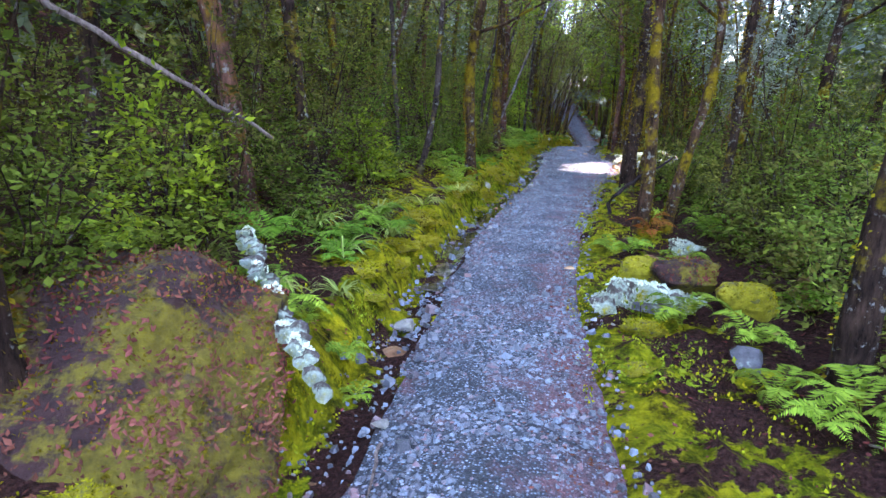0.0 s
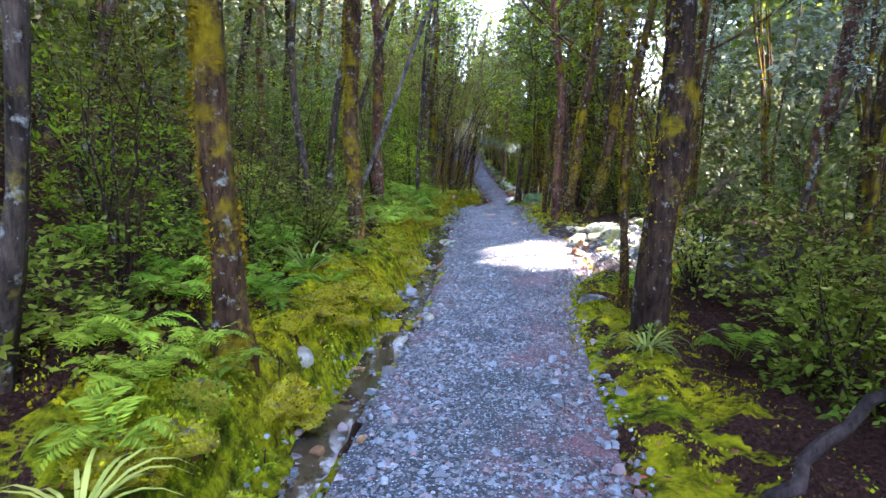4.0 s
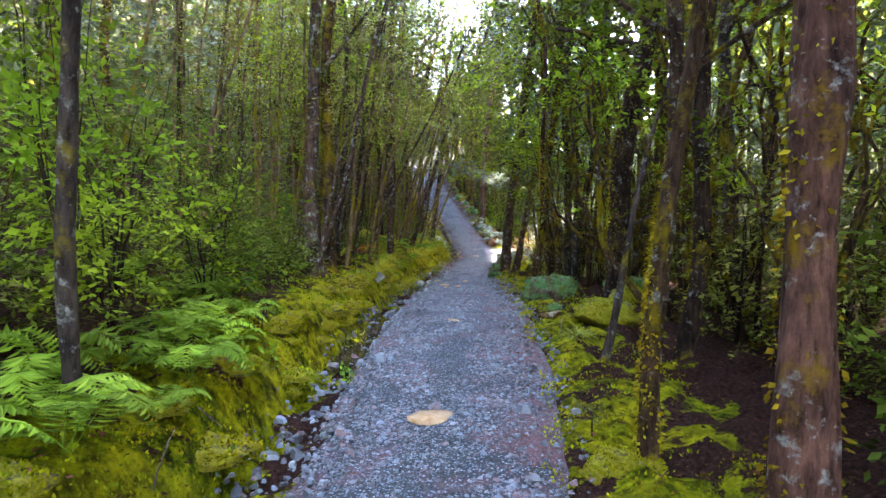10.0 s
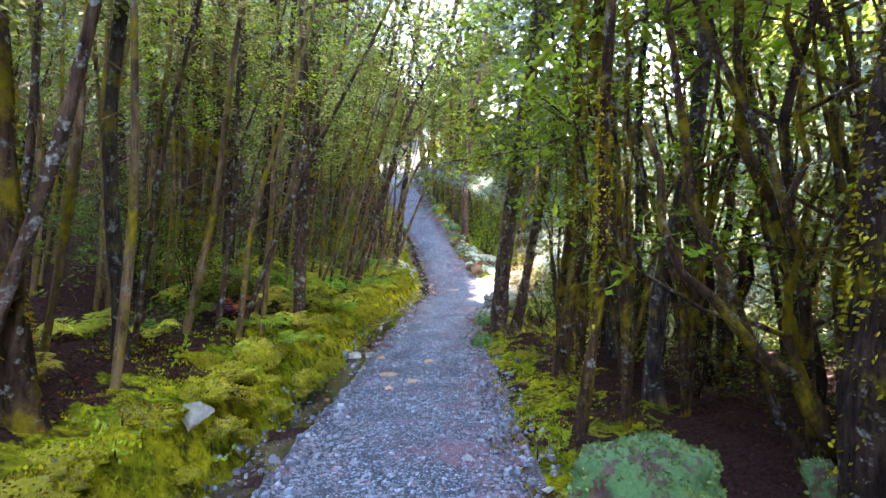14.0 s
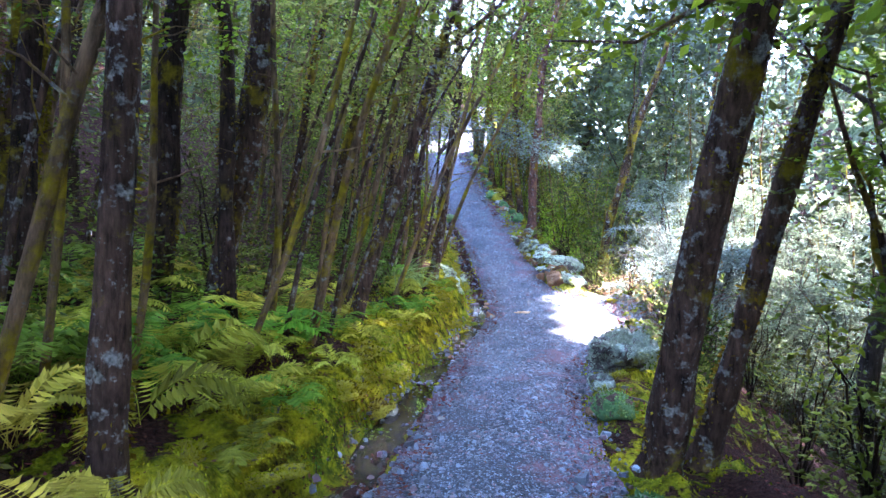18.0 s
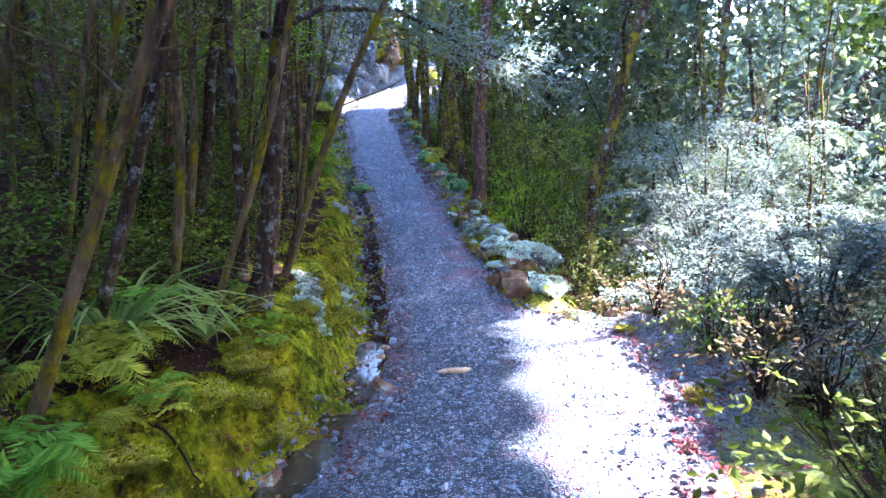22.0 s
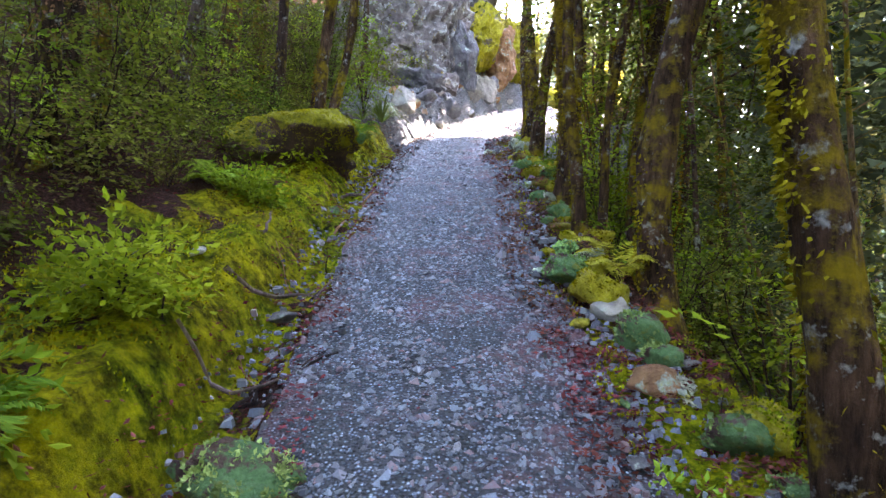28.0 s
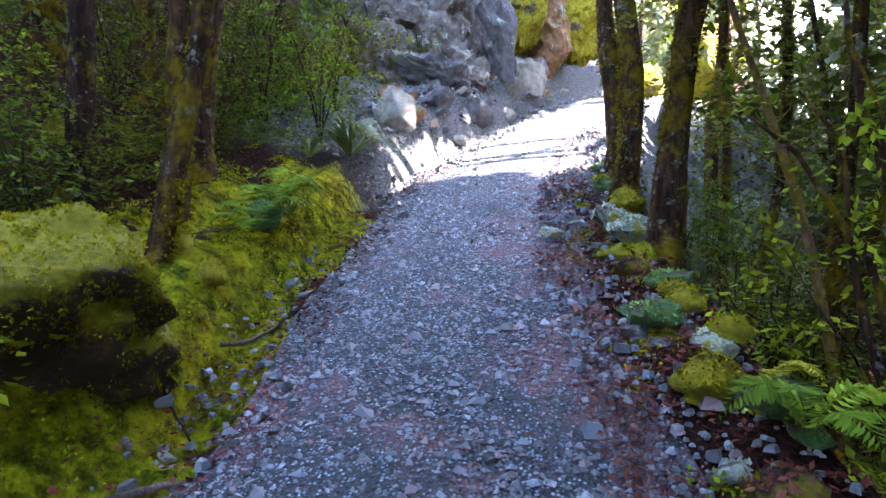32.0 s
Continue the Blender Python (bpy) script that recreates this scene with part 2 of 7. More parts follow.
def gravel():
    m, ns, ln, b = material("crushed_gravel", 0.75, 0.35)
    c = coords(m)
    v = node(m, "ShaderNodeTexVoronoi", Scale=68.0)
    ln.new(c, v.inputs["Vector"])
    sep = ns.new("ShaderNodeSeparateColor")
    ln.new(v.outputs["Color"], sep.inputs[0])
    stone = ramp(m, sep.outputs[0], (0.0, (0.006, 0.006, 0.008)), (0.45, (0.048, 0.066, 0.086)), (0.85, (0.2, 0.26, 0.32)), (1.0, (0.33, 0.4, 0.46)))
    # near-black between the stones paints in the shade of their gaps
    gap_shade = ramp(m, noise_of(m, c, 90, 5, 0.8), (0.3, (0.005, 0.005, 0.007)), (0.75, (0.045, 0.052, 0.06)))
    red = ramp(m, noise_of(m, c, 70, 4, 0.7), (0.3, (0.06, 0.024, 0.03)), (0.8, (0.27, 0.115, 0.115)))
    gaps = ramp(m, v.outputs["Distance"], (0.2, BW[0]), (0.55, BW[1]))
    col = mix(m, gaps, stone, gap_shade)
    at = ns.new("ShaderNodeAttribute")
    at.attribute_name = "litter"
    add = ns.new("ShaderNodeMath")
    add.operation = "ADD"
    ln.new(at.outputs["Fac"], add.inputs[0])
    ln.new(noise_of(m, c, 2.2, 6, 0.75), add.inputs[1])
    patch = ramp(m, add.outputs[0], (0.55, BW[0]), (0.73, (0.8, 0.8, 0.8)))
    ln.new(mix(m, patch, col, red), b.inputs["Base Color"])
    inv = ramp(m, v.outputs["Distance"], (0.0, BW[1]), (0.7, BW[0]))
    first = bump(m, inv, 1.0, 0.012, b)
    bump(m, noise_of(m, c, 160, 4, 0.7), 0.6, 0.008, b, first)
    return m


def pebble_mat():
    m, ns, ln, b = material("loose_stones", 0.4, 0.5)
    g = ns.new("ShaderNodeNewGeometry")
    col = ramp(m, g.outputs["Random Per Island"], (0.0, (0.006, 0.007, 0.01)), (0.4, (0.045, 0.06, 0.078)), (0.76, (0.16, 0.215, 0.265)), (0.82, (0.2, 0.085, 0.08)), (0.92, (0.09, 0.045, 0.048)), (1.0, (0.26, 0.3, 0.33)))
    ln.new(mix(m, ramp(m, noise_of(m, coords(m), 120, 4), (0.3, BW[0]), (0.8, BW[1])), col, (0.1, 0.1, 0.11)), b.inputs["Base Color"])
    bump(m, noise_of(m, coords(m), 200, 3), 0.5, 0.004, b)
    return m


def stone(name, dark, light, moss=0.6, lichen=0.6, mosscol=(0.4, 0.35, 0.012), pale=(0.42, 0.5, 0.4), cap=0.0):
    m, ns, ln, b = material(name, 0.85, 0.3)
    c = coords(m)
    base = ramp(m, noise_of(m, c, 6, 8, 0.75), (0.3, dark), (0.7, light))
    li = ramp(m, noise_of(m, c, 5, 5, 0.7), (lichen, BW[0]), (lichen + 0.06, BW[1]))
    pc = ramp(m, noise_of(m, c, 60, 4, 0.7), (0.3, tuple(v * 0.5 for v in pale)), (0.7, pale))
    where = noise_of(m, c, 2.6, 6, 0.7)
    if cap:
        sep = ns.new("ShaderNodeSeparateXYZ")
        ln.new(ns.new("ShaderNodeNewGeometry").outputs["Normal"], sep.inputs[0])
        lift = ns.new("ShaderNodeMath")
        lift.operation = "MULTIPLY_ADD"
        ln.new(sep.outputs[2], lift.inputs[0])
        lift.inputs[1].default_value = cap
        ln.new(where, lift.inputs[2])
        where = lift.outputs[0]
    mo = ramp(m, where, (moss, BW[0]), (moss + 0.07, BW[1]))
    mc = ramp(m, noise_of(m, c, 20, 5, 0.7), (0.3, tuple(v * 0.34 for v in mosscol)), (0.72, mosscol))
    ln.new(mix(m, mo, mix(m, li, base, pc), mc), b.inputs["Base Color"])
    first = bump(m, noise_of(m, c, 9, 8, 0.75), 0.9, 0.06, b)
    bump(m, noise_of(m, c, 70, 5, 0.75), 0.8, 0.012, b, first)
    return m


GROUND, GRAVEL, PEBBLE = moss_ground(), gravel(), pebble_mat()
PALE_CHIPS, _n, _l, _b = material("pale_chips", 0.7, 0.3)
_l.new(ramp(PALE_CHIPS, _n.new("ShaderNodeNewGeometry").outputs["Random Per Island"], (0.0, (0.02, 0.022, 0.026)), (0.5, (0.12, 0.13, 0.14)), (0.9, (0.34, 0.36, 0.35)), (1.0, (0.3, 0.17, 0.09))), _b.inputs["Base Color"])
bump(PALE_CHIPS, noise_of(PALE_CHIPS, coords(PALE_CHIPS), 90, 4), 0.6, 0.01, _b)
STONE = {
    "grey": stone("grey_rock", (0.025, 0.025, 0.027), (0.2, 0.195, 0.2), 0.64, 0.6),
    "cliff": stone("cliff_rock", (0.012, 0.011, 0.011), (0.24, 0.2, 0.175), 0.6, 0.55, (0.3, 0.2, 0.035), (0.4, 0.4, 0.36)),
    "orange": stone("orange_rock", (0.09, 0.04, 0.018), (0.42, 0.22, 0.1), 0.62, 0.57),
    "pale": stone("pale_rock", (0.13, 0.12, 0.1), (0.46, 0.44, 0.38), 0.66, 0.62),
    "moss": stone("moss_covered_rock", (0.06, 0.045, 0.03), (0.14, 0.11, 0.08), 0.38, 0.66),
    "lichen": stone("lichened_rock", (0.03, 0.024, 0.02), (0.2, 0.165, 0.145), 0.57, 0.46),
    "mound": stone("litter_strewn_moss", (0.008, 0.004, 0.004), (0.07, 0.028, 0.025), 0.46, 0.7, (0.2, 0.16, 0.01)),
    "brown": stone("brown_rock", (0.02, 0.011, 0.007), (0.11, 0.06, 0.035), 0.5, 0.7, (0.3, 0.28, 0.012), cap=0.3),
    "green": stone("green_lichen_rock", (0.03, 0.018, 0.015), (0.17, 0.09, 0.07), 0.6, 0.44, (0.2, 0.2, 0.012), (0.1, 0.23, 0.08)),
}
WOOD = bark("dead_wood", (0.05, 0.04, 0.035), (0.22, 0.19, 0.17), 0.68, 0.64)
WOOD_DARK = bark("wet_dead_wood", (0.014, 0.011, 0.012), (0.06, 0.05, 0.05), 0.66, 0.72)
STRAW, _n, _l, _b = material("pale_bark_flake", 0.8, 0.2)
_l.new(ramp(STRAW, noise_of(STRAW, coords(STRAW), 25, 4), (0.3, (0.3, 0.15, 0.06)), (0.7, (0.5, 0.33, 0.2))), _b.inputs["Base Color"])
WATER, _n, _l, _b = material("ditch_water", 0.06, 0.5)
_l.new(ramp(WATER, noise_of(WATER, coords(WATER), 5, 4), (0.3, (0.025, 0.018, 0.01)), (0.7, (0.07, 0.05, 0.03))), _b.inputs["Base Color"])
bump(WATER, noise_of(WATER, coords(WATER), 14, 2), 0.15, 0.01, _b)


# ---- mesh helpers ----
rng = np.random.default_rng(7)


def mesh(name, co, faces, smooth=True):
    """A mesh from an array of points and one or more arrays of faces."""
    me = bpy.data.meshes.new(name)
    faces = [np.asarray(f) for f in (faces if isinstance(faces, list) else [faces])]
    me.vertices.add(len(co))
    me.vertices.foreach_set("co", np.asarray(co, dtype=np.float32).ravel())
    me.loops.add(sum(f.size for f in faces))
    me.loops.foreach_set("vertex_index", np.concatenate([f.ravel() for f in faces]).astype(np.int32))
    me.polygons.add(sum(len(f) for f in faces))
    sizes = np.concatenate([np.full(len(f), f.shape[1]) for f in faces])
    me.polygons.foreach_set("loop_start", np.concatenate([[0], np.cumsum(sizes)[:-1]]).astype(np.int32))
    me.polygons.foreach_set("use_smooth", np.full(len(sizes), smooth))
    me.update(calc_edges=True)
    return me


def part(name, me, mat, parent=None, label="", at=None):
    ob = new(name, me)
    if me.materials.find(mat.name) < 0:
        me.materials.append(mat)
    if parent:
        ob.parent = parent
    if at is not None:
        ob.location = at
    return tagged(ob, label)


def tube(points, radii, sides=7, lump=0.0, gen=rng):
    """A tapered round tube along points, closed at its far end."""
    p, r = np.asarray(points, float), np.asarray(radii, float)
    d = np.gradient(p, axis=0)
    d /= np.linalg.norm(d, axis=1)[:, None] + 1e-9
    ref = np.where(np.abs(d[:, 2:3]) > 0.9, [[1.0, 0, 0]], [[0, 0, 1.0]])
    a = np.cross(d, ref)
    a /= np.linalg.norm(a, axis=1)[:, None] + 1e-9
    b = np.cross(d, a)
    th = np.linspace(0, 2 * np.pi, sides, endpoint=False)
    rr = r[:, None] * (1 + lump * gen.normal(0, 1, (len(p), sides)))
    co = p[:, None] + rr[..., None] * (np.cos(th)[None, :, None] * a[:, None] + np.sin(th)[None, :, None] * b[:, None])
    i, j = np.meshgrid(np.arange(len(p) - 1), np.arange(sides), indexing="ij")
    k = (j + 1) % sides
    q = np.stack([i * sides + j, (i + 1) * sides + j, (i + 1) * sides + k, i * sides + k], -1).reshape(-1, 4)
    co = np.concatenate([co.reshape(-1, 3), p[-1:] + d[-1:] * r[-1]])
    j = np.arange(sides)
    cap = np.stack([(len(p) - 1) * sides + j, np.full(sides, len(co) - 1), (len(p) - 1) * sides + (j + 1) % sides], -1)
    return co, [q, cap]


def join(pieces):
    """Several (points, [faces...]) as one."""
    cos, quads, tris, n = [], [], [], 0
    for co, faces in pieces:
        for f in faces if isinstance(faces, list) else [faces]:
            (quads if f.shape[1] == 4 else tris).append(f + n)
        cos.append(co)
        n += len(co)
    return np.concatenate(cos), [np.concatenate(f) for f in (quads, tris) if f]


def unit(v):
    return v / (np.linalg.norm(v, axis=-1, keepdims=True) + 1e-9)


def leaf_quads(p, d, up, length, width):
    """Pointed leaves at p along d: base, two sides, tip, a little folded."""
    d = unit(d)
    s = unit(np.cross(d, up))
    n = np.cross(s, d)
    L, W = np.asarray(length)[:, None], np.asarray(width)[:, None]
    mid = p + d * L * 0.45 - n * L * 0.06
    co = np.stack([p, mid + s * W / 2, p + d * L, mid - s * W / 2], 1).reshape(-1, 3)
    return co, np.arange(len(p) * 4).reshape(-1, 4)


def sprays(c, d, size, leaf, count=11, gen=rng, flat=0.25):
    """Leafy twig ends: leaves set alternately along flat sprays that start at c and run along d."""
    k = len(c)
    d = unit(d)
    up = unit(np.array([0, 0, 1.0]) + gen.normal(0, flat, (k, 3)))
    s = unit(np.cross(d, up))
    j = np.arange(count)
    u = (j + 0.5) / count
    pos = c[:, None] + d[:, None] * (u[None, :, None] * size[:, None, None]) + s[:, None] * (gen.normal(0, 0.07, (k, count, 1)) * size[:, None, None])
    pos[..., 2] -= 0.18 * size[:, None] * u[None] ** 2 + gen.normal(0, 0.05, (k, count)) * size[:, None]
    sign = np.where(j % 2, 1.0, -1.0)[None, :, None]
    ld = d[:, None] * (0.55 + 0.5 * u[None, :, None]) + s[:, None] * sign * (1.0 - 0.6 * u[None, :, None]) + gen.normal(0, 0.3, (k, count, 3))
    n = k * count
    L = leaf * gen.uniform(0.6, 1.35, n)
    ups = np.repeat(up, count, 0) + gen.normal(0, 0.45, (n, 3))
    return leaf_quads(pos.reshape(-1, 3), ld.reshape(-1, 3), ups, L, L * gen.uniform(0.42, 0.62, n))


# Gaps in the canopy on the sunny side, as the sunlit patches on the ground show them: centre, height, half sizes
GAPS = ((1.15, 14.35, 0.7, 1.4, 1.1), (2.05, 34.3, 0.9, 0.54, 2.4), (4.0, 37.2, 1.7, 1.15, 1.25), (1.75, 36.4, 3.5, 0.45, 0.35), (6.9, 39.3, 2.8, 2.2, 2.6), (1.95, 35.5, 1.0, 0.5, 1.0))


def shaded(p, gaps=GAPS, end=True):
    """Which of the points p leave the sunlit patches and the open end of the track free of their shadow."""
    keep = np.ones(len(p), bool)
    for x, y, z, a, b in gaps:
        k = (p[:, 2] - z) / SUN.z
        keep &= ~((((p[:, 0] - k * SUN.x - x) / a) ** 2 + ((p[:, 1] - k * SUN.y - y) / b) ** 2 < 1) & (k > 0.8))
    if not end:
        return keep
    k = (p[:, 2] - 5.4) / SUN.z
    keep &= ~((p[:, 1] - k * SUN.y > 49.6) & (p[:, 1] - k * SUN.y < 60) & (np.abs(p[:, 0] - k * SUN.x + 1.0) < 1.4) & (k > 0.6))
    return keep


# ---- the lie of the land ----
GY = (-12, 0, 3.4, 5, 6.6, 8.1, 11.1, 12.7, 14.2, 15.7, 17.1, 19.8, 22.1, 24.7, 26.6, 31.9, 33.4, 34.8, 36.4, 37.8, 39.2, 40.5, 41.6, 42.6, 43.7, 46, 49, 52, 55, 60, 80)
GZ = (-.3, 0, .01, .08, .2, .26, .36, .5, .67, .81, .92, .96, 1.03, .98, .86, .83, .81, .87, 1.05, 1.37, 1.77, 2.12, 2.48, 2.78, 3.14, 3.88, 4.8, 5.75, 6.7, 8.0, 10.5)
EY = (-12, 2, 5, 7, 10, 12.6, 13.4, 14.5, 15.3, 16, 18.5, 20, 22.7, 27, 29.4, 31, 32, 33, 34.5, 35.5, 36.4, 37.7, 39.6, 41.6, 43.5, 45.5, 47, 49, 52, 56, 60)
EL = (-.3, -.75, -.95, -.97, -.87, -.66, -.62, -.61, -.6, -.6, -.51, -.53, -.42, -.22, -.09, .07, .15, .3, .53, .5, .4, .19, -.08, -.6, -1.02, -1.42, -1.7, -1.94, -1.6, -.6, 1.5)
ER = (.8, .26, .07, .12, .38, .62, 1.0, 1.25, 1.05, .74, .68, .9, 1.02, 1.14, 1.1, 1.3, 1.55, 2.15, 2.6, 2.5, 1.6, 1.37, 1.03, .77, .31, .1, -.27, -.47, -.2, .8, 3.2)
BY = (-12, 0, 7, 9, 20, 32, 36, 40, 44, 48, 52)
BH = (.3, .3, .28, .4, .36, .34, .5, .4, .22, .3, .6)


def step01(a, b, v):
    v = np.clip((v - a) / (b - a), 0, 1)
    return v * v * (3 - 2 * v)


def height(x, y):
    """The ground's height: path, ditch and bank on one side, shoulder and fall on the other."""
    g = np.interp(y, GY, GZ)
    ul, ur = np.interp(y, EY, EL) - x, x - np.interp(y, EY, ER)
    ditch = -0.11 * step01(0.02, 0.14, ul) * (1 - step01(0.34, 0.48, ul))
    bank = np.interp(y, BY, BH) * step01(0.34, 0.66, ul) + 0.26 * np.clip(ul - 0.7, 0, 3) + 0.42 * np.clip(ul - 3.7, 0, 30)
    fall = step01(28, 31.5, y)
    side = 0.05 * step01(0, 0.3, ur) - fall * (0.85 + 0.55 * step01(41, 44, y)) * np.clip(ur - 0.45, 0, 9) - (1 - fall) * 0.03 * np.clip(ur - 1, 0, 10)
    # hill added beyond the drop, raised to cut low skylight from that side
    hill = 0.8 * np.clip(ur - 15, 0, 22) + fall * 0.85 * np.clip(ur - 13, 0, 9)
    heap = 0.17 * np.exp(-((x - 2.15) / 0.75) ** 2 - ((y - 14.9) / 1.0) ** 2) * step01(0, 0.35, ur)
    return g + np.where(ul > 0, ditch + bank, 0) + np.where(ur > 0, side + hill + heap, 0)


def rough(x, y):
    """Moss cushions and small unevenness off the path."""
    out = np.zeros(x.shape)
    flat = out.ravel()
    for i, (a, b) in enumerate(zip(x.ravel(), y.ravel())):
        flat[i] = 0.06 * noise.noise((a * 1.6, b * 1.6, 0)) + 0.1 * noise.noise((a * 3.6, b * 3.6, 3)) + 0.08 * abs(noise.noise((a * 8, b * 8, 7))) - 0.02
    return flat.reshape(x.shape)


def at_ground(x, y, up=0.0):
    return Vector((x, y, float(height(np.array(x, float), np.array(y, float))) + up))


def land():
    ys = np.concatenate([[-400, -150, -60, -25], np.arange(-12, 58, 0.11), np.arange(58, 80, 1.0), [90, 120, 200, 400]])
    wing = np.concatenate([np.arange(0.0, 2.6, 0.075), np.arange(2.6, 6, 0.25), np.arange(6, 16, 1.0), [18, 24, 40, 80, 160, 400]])
    inner = np.linspace(0.05, 0.95, 5)
    left, right = np.interp(ys, EY, EL), np.interp(ys, EY, ER)
    xs = np.concatenate([left[:, None] - wing[None, ::-1], left[:, None] + (right - left)[:, None] * inner, right[:, None] + wing[None]], 1)
    yy = np.repeat(ys[:, None], xs.shape[1], 1)
    z = height(xs, np.clip(yy, -12, 80))
    off = np.clip(np.maximum(left[:, None] - xs, xs - right[:, None]) / 0.25, 0, 1)
    near = np.abs(xs) < 12
    wob = np.zeros(xs.shape)
    wob[near] = rough(xs[near], yy[near])
    z = z + wob * off - 0.05 * (off <= 0)
    n, m = xs.shape
    i, j = np.meshgrid(np.arange(n - 1), np.arange(m - 1), indexing="ij")
    q = np.stack([i * m + j, i * m + j + 1, (i + 1) * m + j + 1, (i + 1) * m + j], -1).reshape(-1, 4)
    ul, ur = left[:, None] - xs, xs - right[:, None]
    moss = np.where(ul > 0, 0.62 - 0.3 * np.clip(ul - 0.5, 0, 1.4), 0.52 - 0.16 * np.clip(ur - 0.3, 0, 2))
    moss = np.where((ul > 0.02) & (ul < 0.3), 0.47, moss)
    moss = moss + np.where(ul > 0, -0.05 * step01(36, 37, yy) + 0.1 * step01(40, 42, yy) - 0.07 * (1 - step01(5, 8, yy)) + 0.1 * step01(2.2, 3.4, ul), 0.1 * step01(30, 33, yy) * (1 - 2.2 * step01(41, 43, yy)) - 0.5 * np.exp(-((xs - 1.95) / 0.9) ** 2 - ((yy - 14.7) / 1.2) ** 2))
    moss = moss - 0.6 * step01(48.3, 49.6, yy) * (np.abs(xs + 1) < 4)
    ob = part("ground", mesh("ground", np.stack([xs, yy, z], -1).reshape(-1, 3), q), GROUND)
    ob.data.attributes.new("moss", "FLOAT", "POINT").data.foreach_set("value", moss.astype(np.float32).ravel())
    grit = np.clip(1.6 * np.exp(-((xs - 1.95) / 0.85) ** 2 - ((yy - 14.7) / 1.2) ** 2), 0, 1) * (ur > 0)
    grit = np.maximum(grit, step01(48.3, 49.8, yy) * (np.abs(xs + 1) < 2.8))
    grit = np.maximum(grit, np.clip(1.7 * np.exp(-((xs - 2.55) / 0.5) ** 2 - ((yy - 34.9) / 1.3) ** 2), 0, 1) * (ur > 0))
    ob.data.attributes.new("grit", "FLOAT", "POINT").data.foreach_set("value", grit.astype(np.float32).ravel())
    tagged(ob, "mossy forest floor with red-brown litter beside the track", "ground", kind="structure")
    ys = np.arange(-12, 60, 0.12)
    us = np.linspace(-0.04, 1.04, 15)
    left, right = np.interp(ys, EY, EL), np.interp(ys, EY, ER)
    ragged = np.array([[0.06 * noise.noise((s, v * 1.3, 0)) + 0.04 * noise.noise((s, v * 5, 0)) for s in (0, 9)] for v in ys])
    left, right = left + ragged[:, 0], right + ragged[:, 1]
    xs = left[:, None] + (right - left)[:, None] * us
    yy = np.repeat(ys[:, None], 15, 1)
    z = np.interp(yy, GY, GZ) + 0.03 * (1 - (2 * us[None] - 1) ** 2) - 0.012
    z += np.array([0.012 * noise.noise((a * 2.5, b * 2.5, 5)) for a, b in zip(xs.ravel(), yy.ravel())]).reshape(z.shape)
    n, m = xs.shape
    i, j = np.meshgrid(np.arange(n - 1), np.arange(m - 1), indexing="ij")
    q = np.stack([i * m + j, i * m + j + 1, (i + 1) * m + j + 1, (i + 1) * m + j], -1).reshape(-1, 4)
    ob = part("path", mesh("path", np.stack([xs, yy, z], -1).reshape(-1, 3), q), GRAVEL)
    red = np.repeat((0.015 + 0.15 * step01(0.42, 0.98, us) + 0.08 * step01(0.15, 0.0, us))[None], n, 0)
    ob.data.attributes.new("litter", "FLOAT", "POINT").data.foreach_set("value", red.astype(np.float32).ravel())
    tagged(ob, "blue-grey crushed gravel walking track", "path", kind="structure")


land()


def path_point(n, lo=-0.02, hi=1.02, y0=-3, y1=58, gen=rng):
    y = gen.uniform(y0, y1, n)
    u = gen.uniform(lo, hi, n)
    a, b = np.interp(y, EY, EL), np.interp(y, EY, ER)
    x = a + (b - a) * u
    return np.stack([x, y, np.interp(y, GY, GZ) + 0.03 * (1 - np.clip(np.abs(2 * u - 1), 0, 1) ** 2) - 0.012], 1), u


def pebbles(p, size, gen=rng):
    """Angular stones bedded in the ground: four rim points and an apex off the centre."""
    n = len(p)
    a = gen.uniform(0, 6.28, n)[:, None] + np.arange(4)[None] * 1.571 + gen.normal(0, 0.3, (n, 4))
    r = size[:, None] * gen.uniform(0.7, 1.35, (n, 4))
    rim = np.stack([np.cos(a) * r, np.sin(a) * r, -0.15 * r], -1)
    top = np.concatenate([gen.normal(0, 0.35, (n, 1, 2)), gen.uniform(0.3, 0.6, (n, 1, 1))], -1) * size[:, None, None]
    co = np.concatenate([rim, top], 1) + p[:, None]
    f = np.array([[0, 1, 4], [1, 2, 4], [2, 3, 4], [3, 0, 4]])
    return co.reshape(-1, 3), (np.arange(n)[:, None, None] * 5 + f[None]).reshape(-1, 3)


